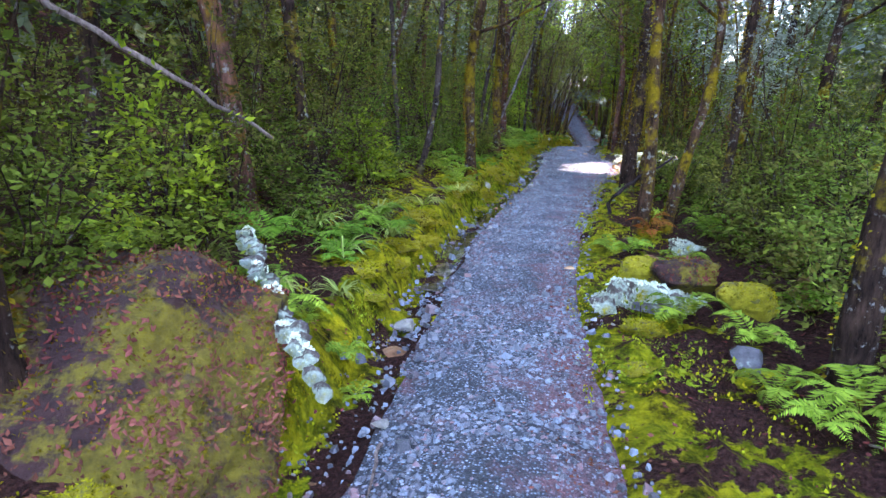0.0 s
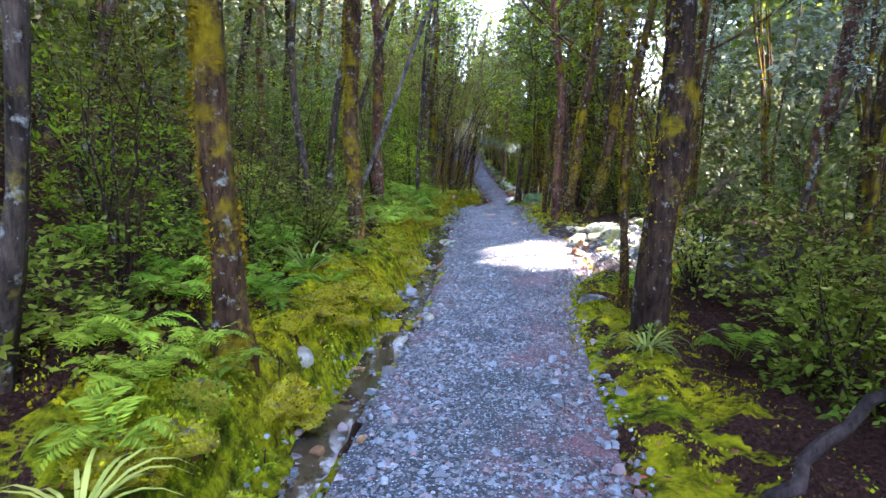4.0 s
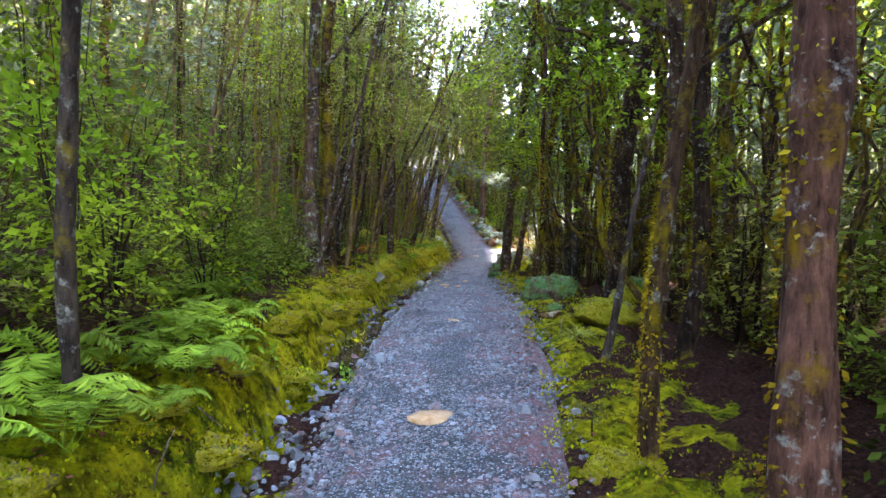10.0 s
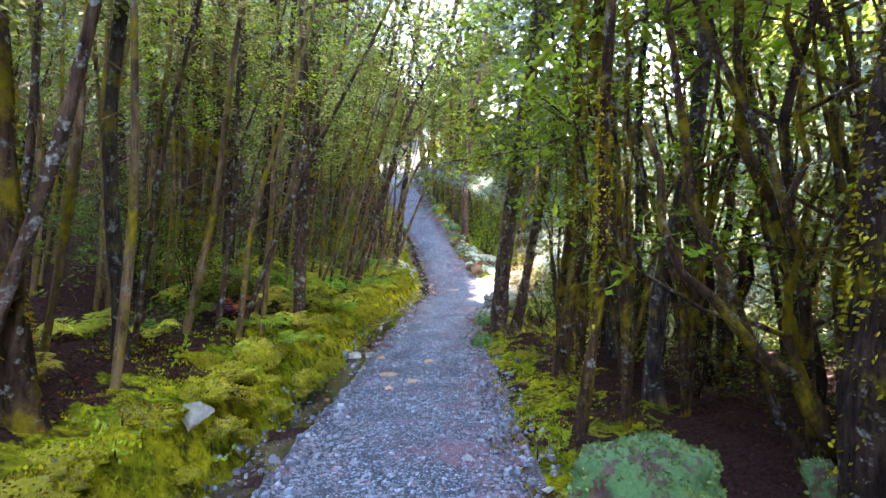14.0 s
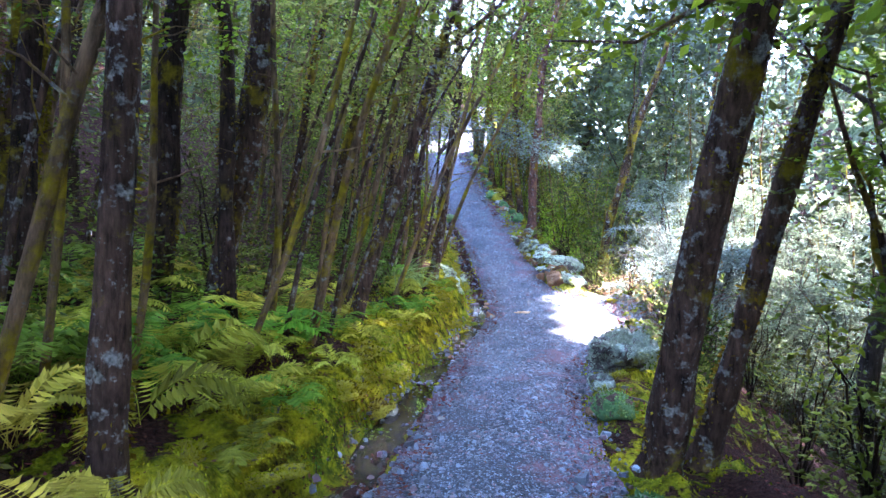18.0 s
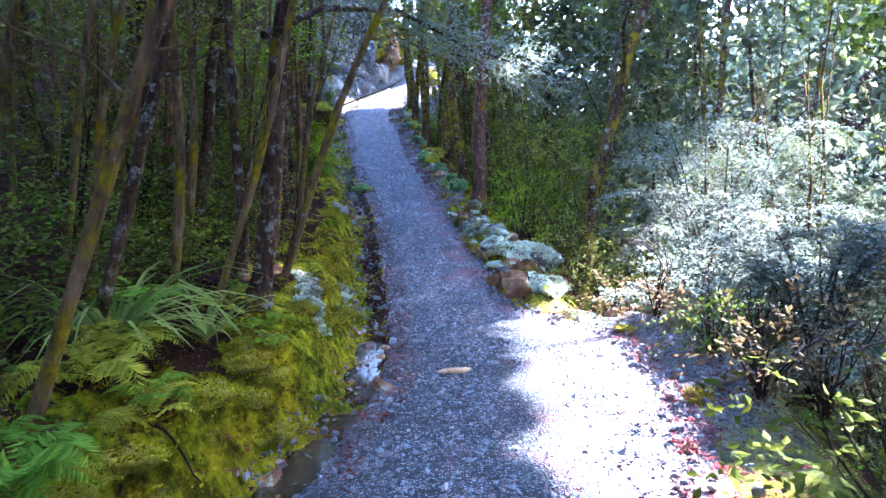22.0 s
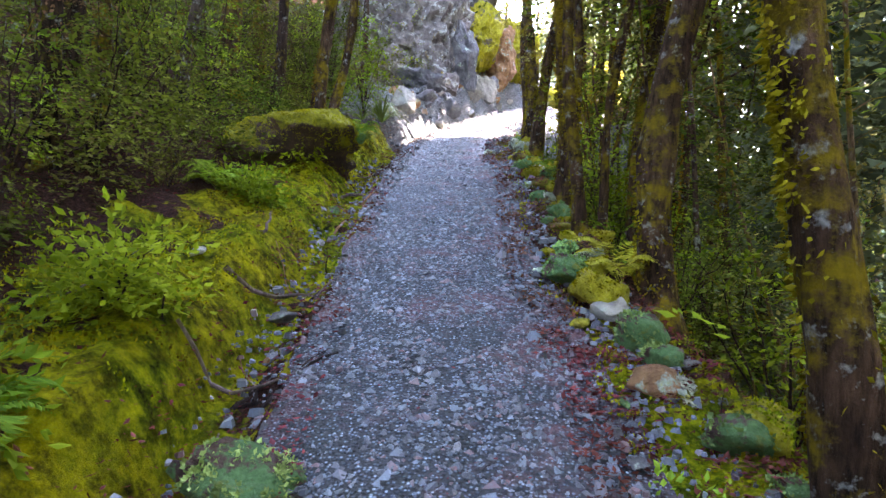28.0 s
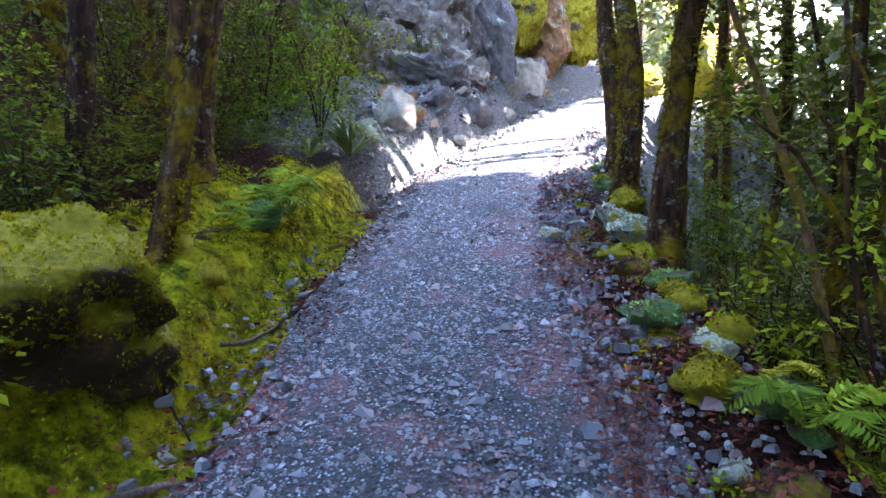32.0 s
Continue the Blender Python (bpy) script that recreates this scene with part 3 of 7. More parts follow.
def chips(p, size, gen=rng):
    """Larger loose stones: five-sided blocks with a sloping top."""
    n = len(p)
    a = gen.uniform(0, 6.28, n)[:, None] + np.arange(5)[None] * 1.2566 + gen.normal(0, 0.22, (n, 5))
    r = size[:, None] * gen.uniform(0.75, 1.3, (n, 5))
    low = np.stack([np.cos(a) * r, np.sin(a) * r, -0.3 * r], -1)
    tilt = gen.normal(0, 0.25, (n, 2))
    up = gen.uniform(0.35, 0.7, n)[:, None] * size[:, None]
    s = gen.uniform(0.55, 0.85, (n, 1))
    tx, ty = np.cos(a) * r * s, np.sin(a) * r * s
    high = np.stack([tx, ty, up + tx * tilt[:, :1] + ty * tilt[:, 1:]], -1)
    co = np.concatenate([low, high], 1) + p[:, None]
    i = np.arange(5)
    k = (i + 1) % 5
    q = np.stack([i, k, k + 5, i + 5], 1)
    t = np.array([[5, 6, 7], [5, 7, 8], [5, 8, 9]])
    o = np.arange(n)[:, None, None] * 10
    return co.reshape(-1, 3), [(o + q[None]).reshape(-1, 4), (o + t[None]).reshape(-1, 3)]


p, u = path_point(120000)
co, f = pebbles(p, np.exp(rng.normal(-4.42, 0.42, len(p))))
tagged(part("gravel_stones", mesh("gravel_stones", co, f, False), PEBBLE), "loose blue-grey and pinkish crushed stones on the track", "gravel", kind="stuff")


# ---- trees ----
def trunk_line(h, lean, bend, gen, n=24):
    z = h * np.linspace(0, 1, n) ** 1.25
    ph = gen.uniform(0, 6.28, 4)
    x = lean[0] * z + bend * (np.sin(z * 0.9 + ph[0]) - np.sin(ph[0])) + bend * 0.35 * (np.sin(z * 2.3 + ph[1]) - np.sin(ph[1]))
    y = lean[1] * z + bend * (np.sin(z * 0.8 + ph[2]) - np.sin(ph[2]))
    return np.stack([x, y, z - 0.15], 1)


def crown_mesh(line, h, z0, rad, count, leaf, size, gen, origin=None):
    z = z0 + (h * 1.02 - z0) * gen.uniform(0, 1, count) ** 0.9
    cx, cy = np.interp(z, line[:, 2], line[:, 0]), np.interp(z, line[:, 2], line[:, 1])
    a = gen.uniform(0, 6.28, count)
    prof = rad * np.clip(1.25 * np.sin(np.pi * np.clip((z - z0) / (h * 1.08 - z0), 0.04, 1)) ** 0.6, 0.25, 1)
    lob = 0.75 + 0.35 * np.sin(3 * a + z * 1.7)
    r = prof * lob * np.sqrt(gen.uniform(0.02, 1, count))
    c = np.stack([cx + r * np.cos(a), cy + r * np.sin(a), z], 1)
    if origin is not None:
        c = c[shaded(c + np.array(origin))]
    d = np.stack([c[:, 0] - np.interp(c[:, 2], line[:, 2], line[:, 0]), c[:, 1] - np.interp(c[:, 2], line[:, 2], line[:, 1]), np.zeros(len(c))], 1)
    d = unit(d) + gen.normal(0, 0.45, (len(c), 3)) + [[0, 0, -0.1]]
    return sprays(c, d, size * gen.uniform(0.7, 1.4, len(c)), leaf, gen=gen)


STYLE_WORDS = {"dark": "dark wet bark with moss", "moss": "bark sleeved in olive moss", "red": "red-brown bark with white lichen spots", "grey": "slim grey lichened bark", "lichen": "dark bark blotched with pale lichen", "pale": "smooth white bark"}


def tree(x, y, lean, r, style, h=7.5, leaf=0.07, count=110, crown=1.5, z0=2.6, limbs=4, foliage="beech", bend=0.08, unique=True, seed=None, lean_y=0.0):
    gen = np.random.default_rng(int(abs(x) * 997 + abs(y) * 131) if seed is None else seed)
    base = at_ground(x, y)
    root = new("beech_tree")
    root.location = base
    tagged(root, "beech tree with " + STYLE_WORDS[style], "tree", "forest trees")
    line = trunk_line(h, (lean, lean_y + gen.normal(0, 0.02)), bend, gen)
    zz = line[:, 2] + 0.15
    rad = r * (1 + 0.7 * np.exp(-zz / 0.16)) * (1 - 0.72 * zz / h)
    ph = gen.uniform(0, 6.28, 3)
    rad = rad * (1 + 0.09 * np.sin(zz * 5.3 + ph[0]) + 0.07 * np.sin(zz * 11.7 + ph[1]) + gen.normal(0, 0.03, len(zz)))
    co, f = tube(line, rad, 11 if r > 0.05 else 7, 0.075 if style != "pale" else 0.04, gen)
    part("trunk", mesh("trunk", co, f), BARK[style], root)
    for _ in range(limbs):
        zl = gen.uniform(0.28, 0.85) * h
        a = gen.uniform(0, 6.28)
        at = np.array([np.interp(zl, zz, line[:, k]) for k in range(3)])
        ln = gen.uniform(0.6, 1.4) * crown
        s = np.linspace(0, 1, 7)[:, None]
        pts = at + s * ln * np.array([math.cos(a), math.sin(a), gen.uniform(0.1, 0.9)]) + gen.normal(0, 0.04, (7, 3)) * s * ln + np.array([0, 0, 0.25]) * ln * s ** 2
        r0 = max(0.008, 0.42 * float(np.interp(zl, zz, rad)))
        co, f = tube(pts, r0 * (1 - 0.85 * s[:, 0]), 6, 0.06, gen)
        part("limb", mesh("limb", co, f), BARK[style], root)
    if style in ("moss", "dark", "red", "lichen") and unique and abs(x) < 3.2:
        n = int((2000 if style == "moss" else 800) * min(1.3, 0.4 + r * 8))
        clump = gen.uniform(0.0, 0.6, 16)
        turn = gen.normal(2.2, 1.2, 16)
        w = gen.integers(0, 16, n)
        zc = np.clip(clump[w] + gen.normal(0, 0.025, n), 0.0, 0.8) * h
        a = turn[w] + gen.normal(0, 0.75, n)
        out = np.stack([np.cos(a), np.sin(a), np.zeros(n)], 1)
        c = np.stack([np.interp(zc, zz, line[:, q]) for q in range(3)], 1) + out * (np.interp(zc, zz, rad) * gen.uniform(0.9, 1.12, n))[:, None]
        co, f = leaf_quads(c, out + gen.normal(0, 0.5, (n, 3)) - [[0, 0, 0.5]], gen.normal(0, 1, (n, 3)), gen.uniform(0.014, 0.042, n), gen.uniform(0.01, 0.024, n))
        tagged(part("moss", mesh("moss", co, f, False), BARK_MOSS, root, "shaggy olive moss"), kind="stuff")
    co, f = crown_mesh(line, h, z0, crown, count, leaf, 0.34 * (leaf / 0.07) ** 0.7, gen, base if unique else None)
    if len(co):
        part("crown", mesh("crown", co, f, False), LEAF[foliage], root, "layered sprays of small leaves")
    return root


measured = []


def beech(x, y, lean, r, style, **more):
    measured.append((x, y))
    right = x > float(np.interp(y, EY, ER))
    near = abs(x) < 2.2
    kw = dict(bend=0.1, h=6.5 + 18 * min(r, 0.14) + (x * 7.3 + y * 3.1) % 1.5, leaf=0.072 if right else 0.064, count=230 if right else 190, crown=1.5 + 5 * r, z0=2.4 if near else 1.9, foliage=("beech", "olive", "bright", "beech")[int(abs(x * 37 + y * 11)) % 4])
    kw.update(more)
    return tree(x, y, lean, r, style, **kw)


beech(-1.86, 1.60, -0.07, 0.060, "dark")
beech(1.46, 3.29, 0.02, 0.089, "dark")
beech(-2.61, 4.57, -0.08, 0.096, "red")
beech(-2.58, 5.98, -0.06, 0.084, "dark")
beech(0.80, 7.10, -0.00, 0.078, "moss")
beech(1.16, 7.49, 0.11, 0.066, "moss")
beech(1.71, 7.84, 0.13, 0.061, "dark")
beech(-2.25, 8.80, 0.14, 0.048, "grey")
beech(-2.74, 9.37, -0.03, 0.042, "grey")
beech(-1.58, 9.56, 0.04, 0.090, "moss")
beech(1.01, 11.11, 0.12, 0.130, "dark")
beech(3.67, 11.17, 0.20, 0.104, "dark")
beech(-1.57, 12.70, 0.09, 0.089, "moss")
beech(0.98, 11.75, 0.05, 0.04, "moss")
beech(-2.08, 12.84, 0.02, 0.045, "grey")
beech(1.25, 11.85, 0.06, 0.045, "moss")
beech(-2.11, 13.70, 0.09, 0.051, "grey")
beech(-1.72, 15.31, 0.05, 0.082, "red")
beech(1.23, 16.85, 0.10, 0.089, "moss")
beech(1.19, 17.39, 0.03, 0.088, "red")
beech(1.79, 17.52, 0.12, 0.111, "moss")
beech(-1.35, 18.04, 0.10, 0.040, "grey")
beech(1.1, 18.47, 0.05, 0.045, "moss")
beech(1.70, 20.21, 0.09, 0.077, "lichen")
beech(1.98, 20.37, 0.14, 0.070, "dark")
beech(2.19, 23.06, 0.16, 0.144, "dark")
beech(2.25, 25.43, 0.06, 0.071, "grey")
beech(1.66, 26.33, 0.02, 0.066, "moss")
broadleaf = beech(2.05, 26.86, 0.05, 0.083, "moss", foliage="bright")
beech(2.57, 27.47, 0.03, 0.096, "grey")
beech(-1.07, 27.72, 0.03, 0.072, "lichen", bend=0.03)
beech(-2.22, 28.59, -0.01, 0.077, "dark")
beech(-2.67, 28.64, -0.00, 0.094, "moss")
beech(-3.39, 29.02, 0.05, 0.099, "moss")
beech(-2.75, 29.17, 0.07, 0.116, "moss")
beech(1.39, 29.06, 0.09, 0.112, "lichen", bend=0.03, lean_y=-0.2)
beech(1.62, 29.12, 0.15, 0.07, "lichen", bend=0.03, lean_y=-0.2)
beech(-3.10, 29.54, 0.02, 0.110, "grey")
beech(-1.45, 29.68, 0.03, 0.062, "dark")
beech(-2.12, 29.85, 0.04, 0.097, "dark")
beech(-1.76, 30.10, 0.11, 0.104, "lichen")
beech(-0.90, 31.13, 0.35, 0.062, "lichen")
beech(-2.10, 31.23, 0.05, 0.057, "dark")
beech(-2.05, 32.44, 0.14, 0.051, "moss")
beech(-1.77, 33.38, 0.25, 0.059, "moss")
overhang = beech(-0.47, 34.65, 0.12, 0.078, "lichen")
beech(-0.76, 35.25, -0.03, 0.045, "lichen")
beech(-1.76, 36.43, 0.04, 0.056, "red")
beech(-2.06, 36.50, 0.04, 0.066, "dark")
beech(-0.97, 37.51, 0.10, 0.054, "lichen")
beech(-1.45, 39.97, -0.00, 0.070, "dark")
beech(1.47, 40.08, 0.11, 0.110, "red")
beech(-1.46, 40.83, -0.01, 0.107, "red")
beech(1.29, 41.07, -0.00, 0.089, "moss")
beech(1.06, 42.87, 0.07, 0.114, "moss")
beech(0.66, 43.89, 0.02, 0.052, "moss")
beech(0.55, 44.22, 0.02, 0.045, "moss")
beech(-4.56, 44.47, 0.16, 0.117, "dark")
beech(0.86, 44.58, 0.03, 0.045, "moss")
beech(0.48, 44.71, 0.06, 0.070, "moss")
beech(1.31, 44.85, 0.08, 0.055, "moss")
beech(-4.39, 44.90, 0.04, 0.112, "moss")
beech(1.16, 45.13, 0.01, 0.070, "moss")
beech(1.26, 45.48, 0.03, 0.045, "moss")
beech(-2.46, 46.36, 0.12, 0.063, "moss")
beech(-3.42, 46.74, 0.08, 0.080, "dark")
beech(-2.82, 46.97, 0.14, 0.079, "moss")
beech(0.16, 47.28, 0.06, 0.080, "moss")
beech(-3.06, 47.61, 0.09, 0.094, "moss")
beech(-4.40, 47.64, -0.03, 0.165, "moss")
beech(-0.02, 48.43, -0.02, 0.089, "moss")
beech(-4.83, 48.91, 0.08, 0.141, "moss")
beech(-0.03, 49.12, -0.02, 0.089, "moss")
beech(3.62, 50.18, 0.15, 0.200, "dark")
beech(1.13, 51.36, 0.09, 0.087, "moss")
beech(3.13, 53.10, 0.14, 0.137, "dark")
beech(-1.92, 13.96, 0.4, 0.036, "pale", bend=0.03, limbs=3)
beech(-2.14, 15.03, 0.25, 0.04, "grey")
beech(2.3, 26.41, 0.06, 0.046, "grey", foliage="bright", leaf=0.09, bend=0.05)
beech(1.37, 24.41, -0.01, 0.04, "moss", foliage="bright", leaf=0.09)
beech(3.07, 39.79, 0.24, 0.12, "moss")
beech(1.37, 20.38, 0.18, 0.034, "grey", h=3.2, z0=1.8, crown=0.5, count=30)
beech(-1.5, 23.1, 0.04, 0.1, "lichen")
beech(-1.42, 23.65, 0.0, 0.08, "moss")
beech(-1.6, 24.82, 0.02, 0.05, "grey")
beech(2.7, 28.3, -0.15, 0.05, "grey", h=4.7, crown=1.4, z0=2.3, count=150, foliage="bright", leaf=0.09)


# ---- the forest behind ----
# thin mossy poles on the drop below the last bend
for x, y, lean, r in ((1.5, 46.6, 0.06, 0.04), (1.05, 47.3, 0.09, 0.045), (1.8, 47.4, 0.03, 0.05), (0.75, 48.2, 0.07, 0.04), (1.4, 48.6, 0.1, 0.045), (2.1, 48.9, 0.05, 0.06), (0.9, 49.5, 0.04, 0.045), (1.7, 46.0, 0.12, 0.05), (2.2, 46.4, 0.02, 0.06)):
    beech(x, y, lean, r, "moss")


def clear_of(x, y, gap):
    return all((x - a) ** 2 + (y - b) ** 2 > gap * gap for a, b in measured)


def forest():
    gen = np.random.default_rng(21)
    styles = ("dark", "moss", "red", "grey", "lichen", "moss", "dark")
    kinds = []
    for k in range(7):
        x, y = -3.6 - 0.9 * k, 4.0 + 7.1 * k
        measured.append((x, y))
        kinds.append(tree(x, y, gen.normal(0.05, 0.06), gen.uniform(0.05, 0.1), styles[k], h=gen.uniform(7, 10), leaf=0.09 + 0.006 * k, count=150, crown=gen.uniform(2.0, 2.7), z0=0.6 + 0.2 * k, limbs=4, foliage=("beech", "olive", "beech", "bright", "olive", "beech", "grey")[k], unique=False, seed=100 + k))
    made = 0
    while made < 84:
        y = gen.uniform(-6, 62)
        x = float(np.interp(y, EY, EL)) - 2.3 - 10 * gen.uniform(0, 1) ** 1.3
        if clear_of(x, y, 0.6) and not (22 < y < 37 and x > -4.2):
            measured.append((x, y))
            copy_thing(kinds[int(gen.integers(7))], Matrix.Translation(at_ground(x, y)) @ Matrix.Rotation(gen.uniform(-0.5, 0.5) + math.pi * 2 * gen.integers(2), 4, "Z"))
            made += 1
    made = 0
    while made < 66:
        y = gen.uniform(-6, 55)
        d = 2.1 + 12 * gen.uniform(0, 1) ** 0.9
        x = float(np.interp(y, EY, ER)) + d
        if not clear_of(x, y, 0.7) or (y > 47 and d < 3.5) or (x < 9 and 32.5 < y < 40.5) or (x < 6.5 and 15 < y < 30):
            continue
        measured.append((x, y))
        big = min(1, max(0, (d - 2.5) / 4))
        drop = float(np.interp(y, GY, GZ)) - at_ground(x, y).z
        tree(x, y, gen.normal(0.06, 0.06), gen.uniform(0.05, 0.12), styles[int(gen.integers(7))], h=gen.uniform(8, 11) + drop * 0.8, leaf=0.085 + 0.055 * big, count=115, crown=gen.uniform(1.9, 2.6), z0=1.2 + 1.0 * (1 - big) + drop * 0.3, limbs=3, foliage=("beech", "olive", "beech", "grey")[int(gen.integers(4))])
        made += 1


forest()


for n in range(12):
    tree(-7 + 1.1 * n, 59 + (n * 2.7) % 6, 0.02 * (n % 3), 0.06, ("moss", "grey", "dark")[n % 3], h=5.5 + n % 3, leaf=0.12, count=110, crown=1.7, z0=0.8, limbs=3, foliage=("bright", "olive")[n % 2])


# ---- saplings of the leaning thicket ----
def sapling(x, y, seed):
    gen = np.random.default_rng(seed)
    root = new("sapling")
    root.location = at_ground(x, y)
    tagged(root, "thin leaning beech sapling with moss-flecked bark", "sapling", "thicket saplings")
    h = gen.uniform(3.6, 5.2)
    line = trunk_line(h, (gen.uniform(0.02, 0.26), gen.normal(0, 0.05)), 0.07, gen, 12)
    co, f = tube(line, gen.uniform(0.022, 0.036) * (1 - 0.7 * line[:, 2] / h), 6, 0.08, gen)
    style = BARK[("lichen", "sapling", "sapling", "sapling")[seed % 4]]
    part("trunk", mesh("trunk", co, f), style, root)
    twigs = []
    for _ in range(9):
        zl = gen.uniform(0.2, 0.95) * h
        at = np.array([np.interp(zl, line[:, 2], line[:, k]) for k in range(3)])
        a = gen.uniform(0, 6.28)
        s = np.linspace(0, 1, 5)[:, None]
        ln = gen.uniform(0.3, 0.8)
        twigs.append(tube(at + s * ln * np.array([math.cos(a), math.sin(a), 0.5]) + gen.normal(0, 0.05, (5, 3)) * s, 0.006 * (1.1 - s[:, 0]), 4, 0, gen))
    co, f = join(twigs)
    tagged(part("twig_tangle", mesh("twig_tangle", co, f), style, root), kind="stuff")
    co, f = crown_mesh(line, h, 1.9, 0.75, 90, 0.045, 0.26, gen)
    part("leaves", mesh("leaves", co, f, False), LEAF[("tan", "bright", "tan", "olive")[seed % 4]], root)
    return root


def thicket():
    gen = np.random.default_rng(5)
    kinds = [sapling(-2.2 - 0.3 * k, 24.5 + 1.6 * k, 300 + k) for k in range(6)]
    made = 0
    while made < 88:
        y = gen.uniform(22.5, 39)
        x = float(np.interp(y, EY, EL)) - 0.95 - 3.2 * gen.uniform(0, 1) ** 1.2
        if clear_of(x, y, 0.26):
            measured.append((x, y))
            copy_thing(kinds[int(gen.integers(6))], Matrix.Translation(at_ground(x, y)) @ Matrix.Rotation(gen.normal(0, 0.35), 4, "Z") @ Matrix.Diagonal((1, 1, gen.uniform(0.85, 1.15), 1)))
            made += 1
    for n in range(16):
        y = 23.4 + 0.85 * n
        x = float(np.interp(y, EY, EL)) - 0.95 - 0.5 * gen.uniform(0, 1)
        if clear_of(x, y, 0.16):
            copy_thing(kinds[n % 6], Matrix.Translation(at_ground(x, y)) @ Matrix.Rotation(gen.uniform(0.08, 0.24), 4, "Y") @ Matrix.Rotation(gen.normal(0, 0.3), 4, "Z") @ Matrix.Scale(gen.uniform(1.1, 1.35), 4))
    made = 0
    while made < 24:
        y = gen.uniform(41.5, 49.5)
        x = float(np.interp(y, EY, ER)) + 1.25 + 2.6 * gen.uniform(0, 1)
        if clear_of(x, y, 0.25):
            measured.append((x, y))
            copy_thing(kinds[int(gen.integers(6))], Matrix.Translation(at_ground(x, y)) @ Matrix.Rotation(gen.uniform(0, 6.28), 4, "Z"))
            made += 1


thicket()


# ---- shrubs ----
def shrub(x, y, w, h, foliage, leaf=0.04, stems=5, count=90, seed=0, low=0.15, style="dark", label="small-leaved evergreen shrub of the forest floor", name="shrub", arch=0.35, thick=0.014, leaves=11):
    gen = np.random.default_rng(seed)
    root = new(name)
    root.location = at_ground(x, y)
    tagged(root, label, "shrub", "undergrowth shrubs")
    ends = []
    for _ in range(stems):
        a = gen.uniform(0, 6.28)
        s = np.linspace(0, 1, 8)[:, None]
        out = np.array([math.cos(a), math.sin(a), 0]) * w * gen.uniform(0.25, 0.8)
        pts = s ** (1 + arch) * out + s * np.array([0, 0, h * gen.uniform(0.65, 1.05)]) + gen.normal(0, 0.05, (8, 3)) * s * w + np.array([0, 0, -0.08])
        ends.append(pts)
        co, f = tube(pts, thick * gen.uniform(0.7, 1.3) * (1.05 - 0.85 * s[:, 0]), 6, 0.08, gen)
        part("stem", mesh("stem", co, f), BARK[style], root)
    ends = np.array(ends)
    pick, u = gen.integers(0, stems, count), gen.uniform(low, 1, count)
    i = np.clip((u * 7).astype(int), 0, 6)
    fr = (u * 7 - i)[:, None]
    c = ends[pick, i] * (1 - fr) + ends[pick, i + 1] * fr
    off = gen.normal(0, 1, (count, 3)) * [[1, 1, 0.5]]
    c = c + off * w * 0.22
    if x > 1.0:
        free = shaded(c + np.array(root.location), GAPS if y > 30 and h > 2 else GAPS[:2], False)
        c, off, count = c[free], off[free], int(free.sum())
    co, f = sprays(c, unit(off) + gen.normal(0, 0.4, (count, 3)), (0.16 + 0.12 * gen.uniform(0, 1, count)) * (max(leaf, 0.036) / 0.04) ** 0.6, leaf, leaves, gen)
    part("leaves", mesh("leaves", co, f, False), LEAF[foliage], root)
    return root


for x, y, w, h, seed in ((0.82, 45.75, 0.55, 1.15, 941), (1.0, 45.1, 0.6, 0.75, 942), (0.72, 46.9, 0.4, 0.8, 943), (1.15, 43.9, 0.6, 0.9, 944)):
    shrub(x, y, w, h, "bright", leaf=0.04, stems=4, count=46, seed=seed, low=0.3, label="young beech shoots with fresh green leaves", arch=0.5, thick=0.008)


def undergrowth():
    gen = np.random.default_rng(77)
    look_of = (("beech", 0.032), ("olive", 0.036), ("bright", 0.034), ("beech", 0.042), ("olive", 0.03), ("brown", 0.03))
    kinds = []
    for k, (fo, lf) in enumerate(look_of):
        y = 3 + 8 * k
        kinds.append(shrub(float(np.interp(y, EY, EL)) - 2.4, y, 0.85, 1.5 + 0.3 * (k % 3), fo, lf, 6, 135, 900 + k))
    made = 0
    while made < 100:
        y = gen.uniform(-2, 58)
        left = made % 5 < 3
        d = (1.35 if left else 1.1) + 5 * gen.uniform(0, 1) ** 1.5
        if not left and y > 29:
            d += 0.5
        x = float(np.interp(y, EY, EL)) - d if left else float(np.interp(y, EY, ER)) + d
        if (1.0 < x < 9 and 30.5 < y < 42) or (1 < x < 7.5 and 12.8 < y < 18) or not clear_of(x, y, 0.22):
            continue
        k = gen.choice(6, p=(0.25, 0.25, 0.15, 0.2, 0.1, 0.05))
        sc = gen.uniform(0.6, 1.35) * (1.35 if d > 3 else 1)
        if d < 1.9:
            sc *= 0.55
        copy_thing(kinds[int(k)], Matrix.Translation(at_ground(x, y)) @ Matrix.Rotation(gen.uniform(0, 6.28), 4, "Z") @ Matrix.Scale(sc, 4))
        made += 1


undergrowth()
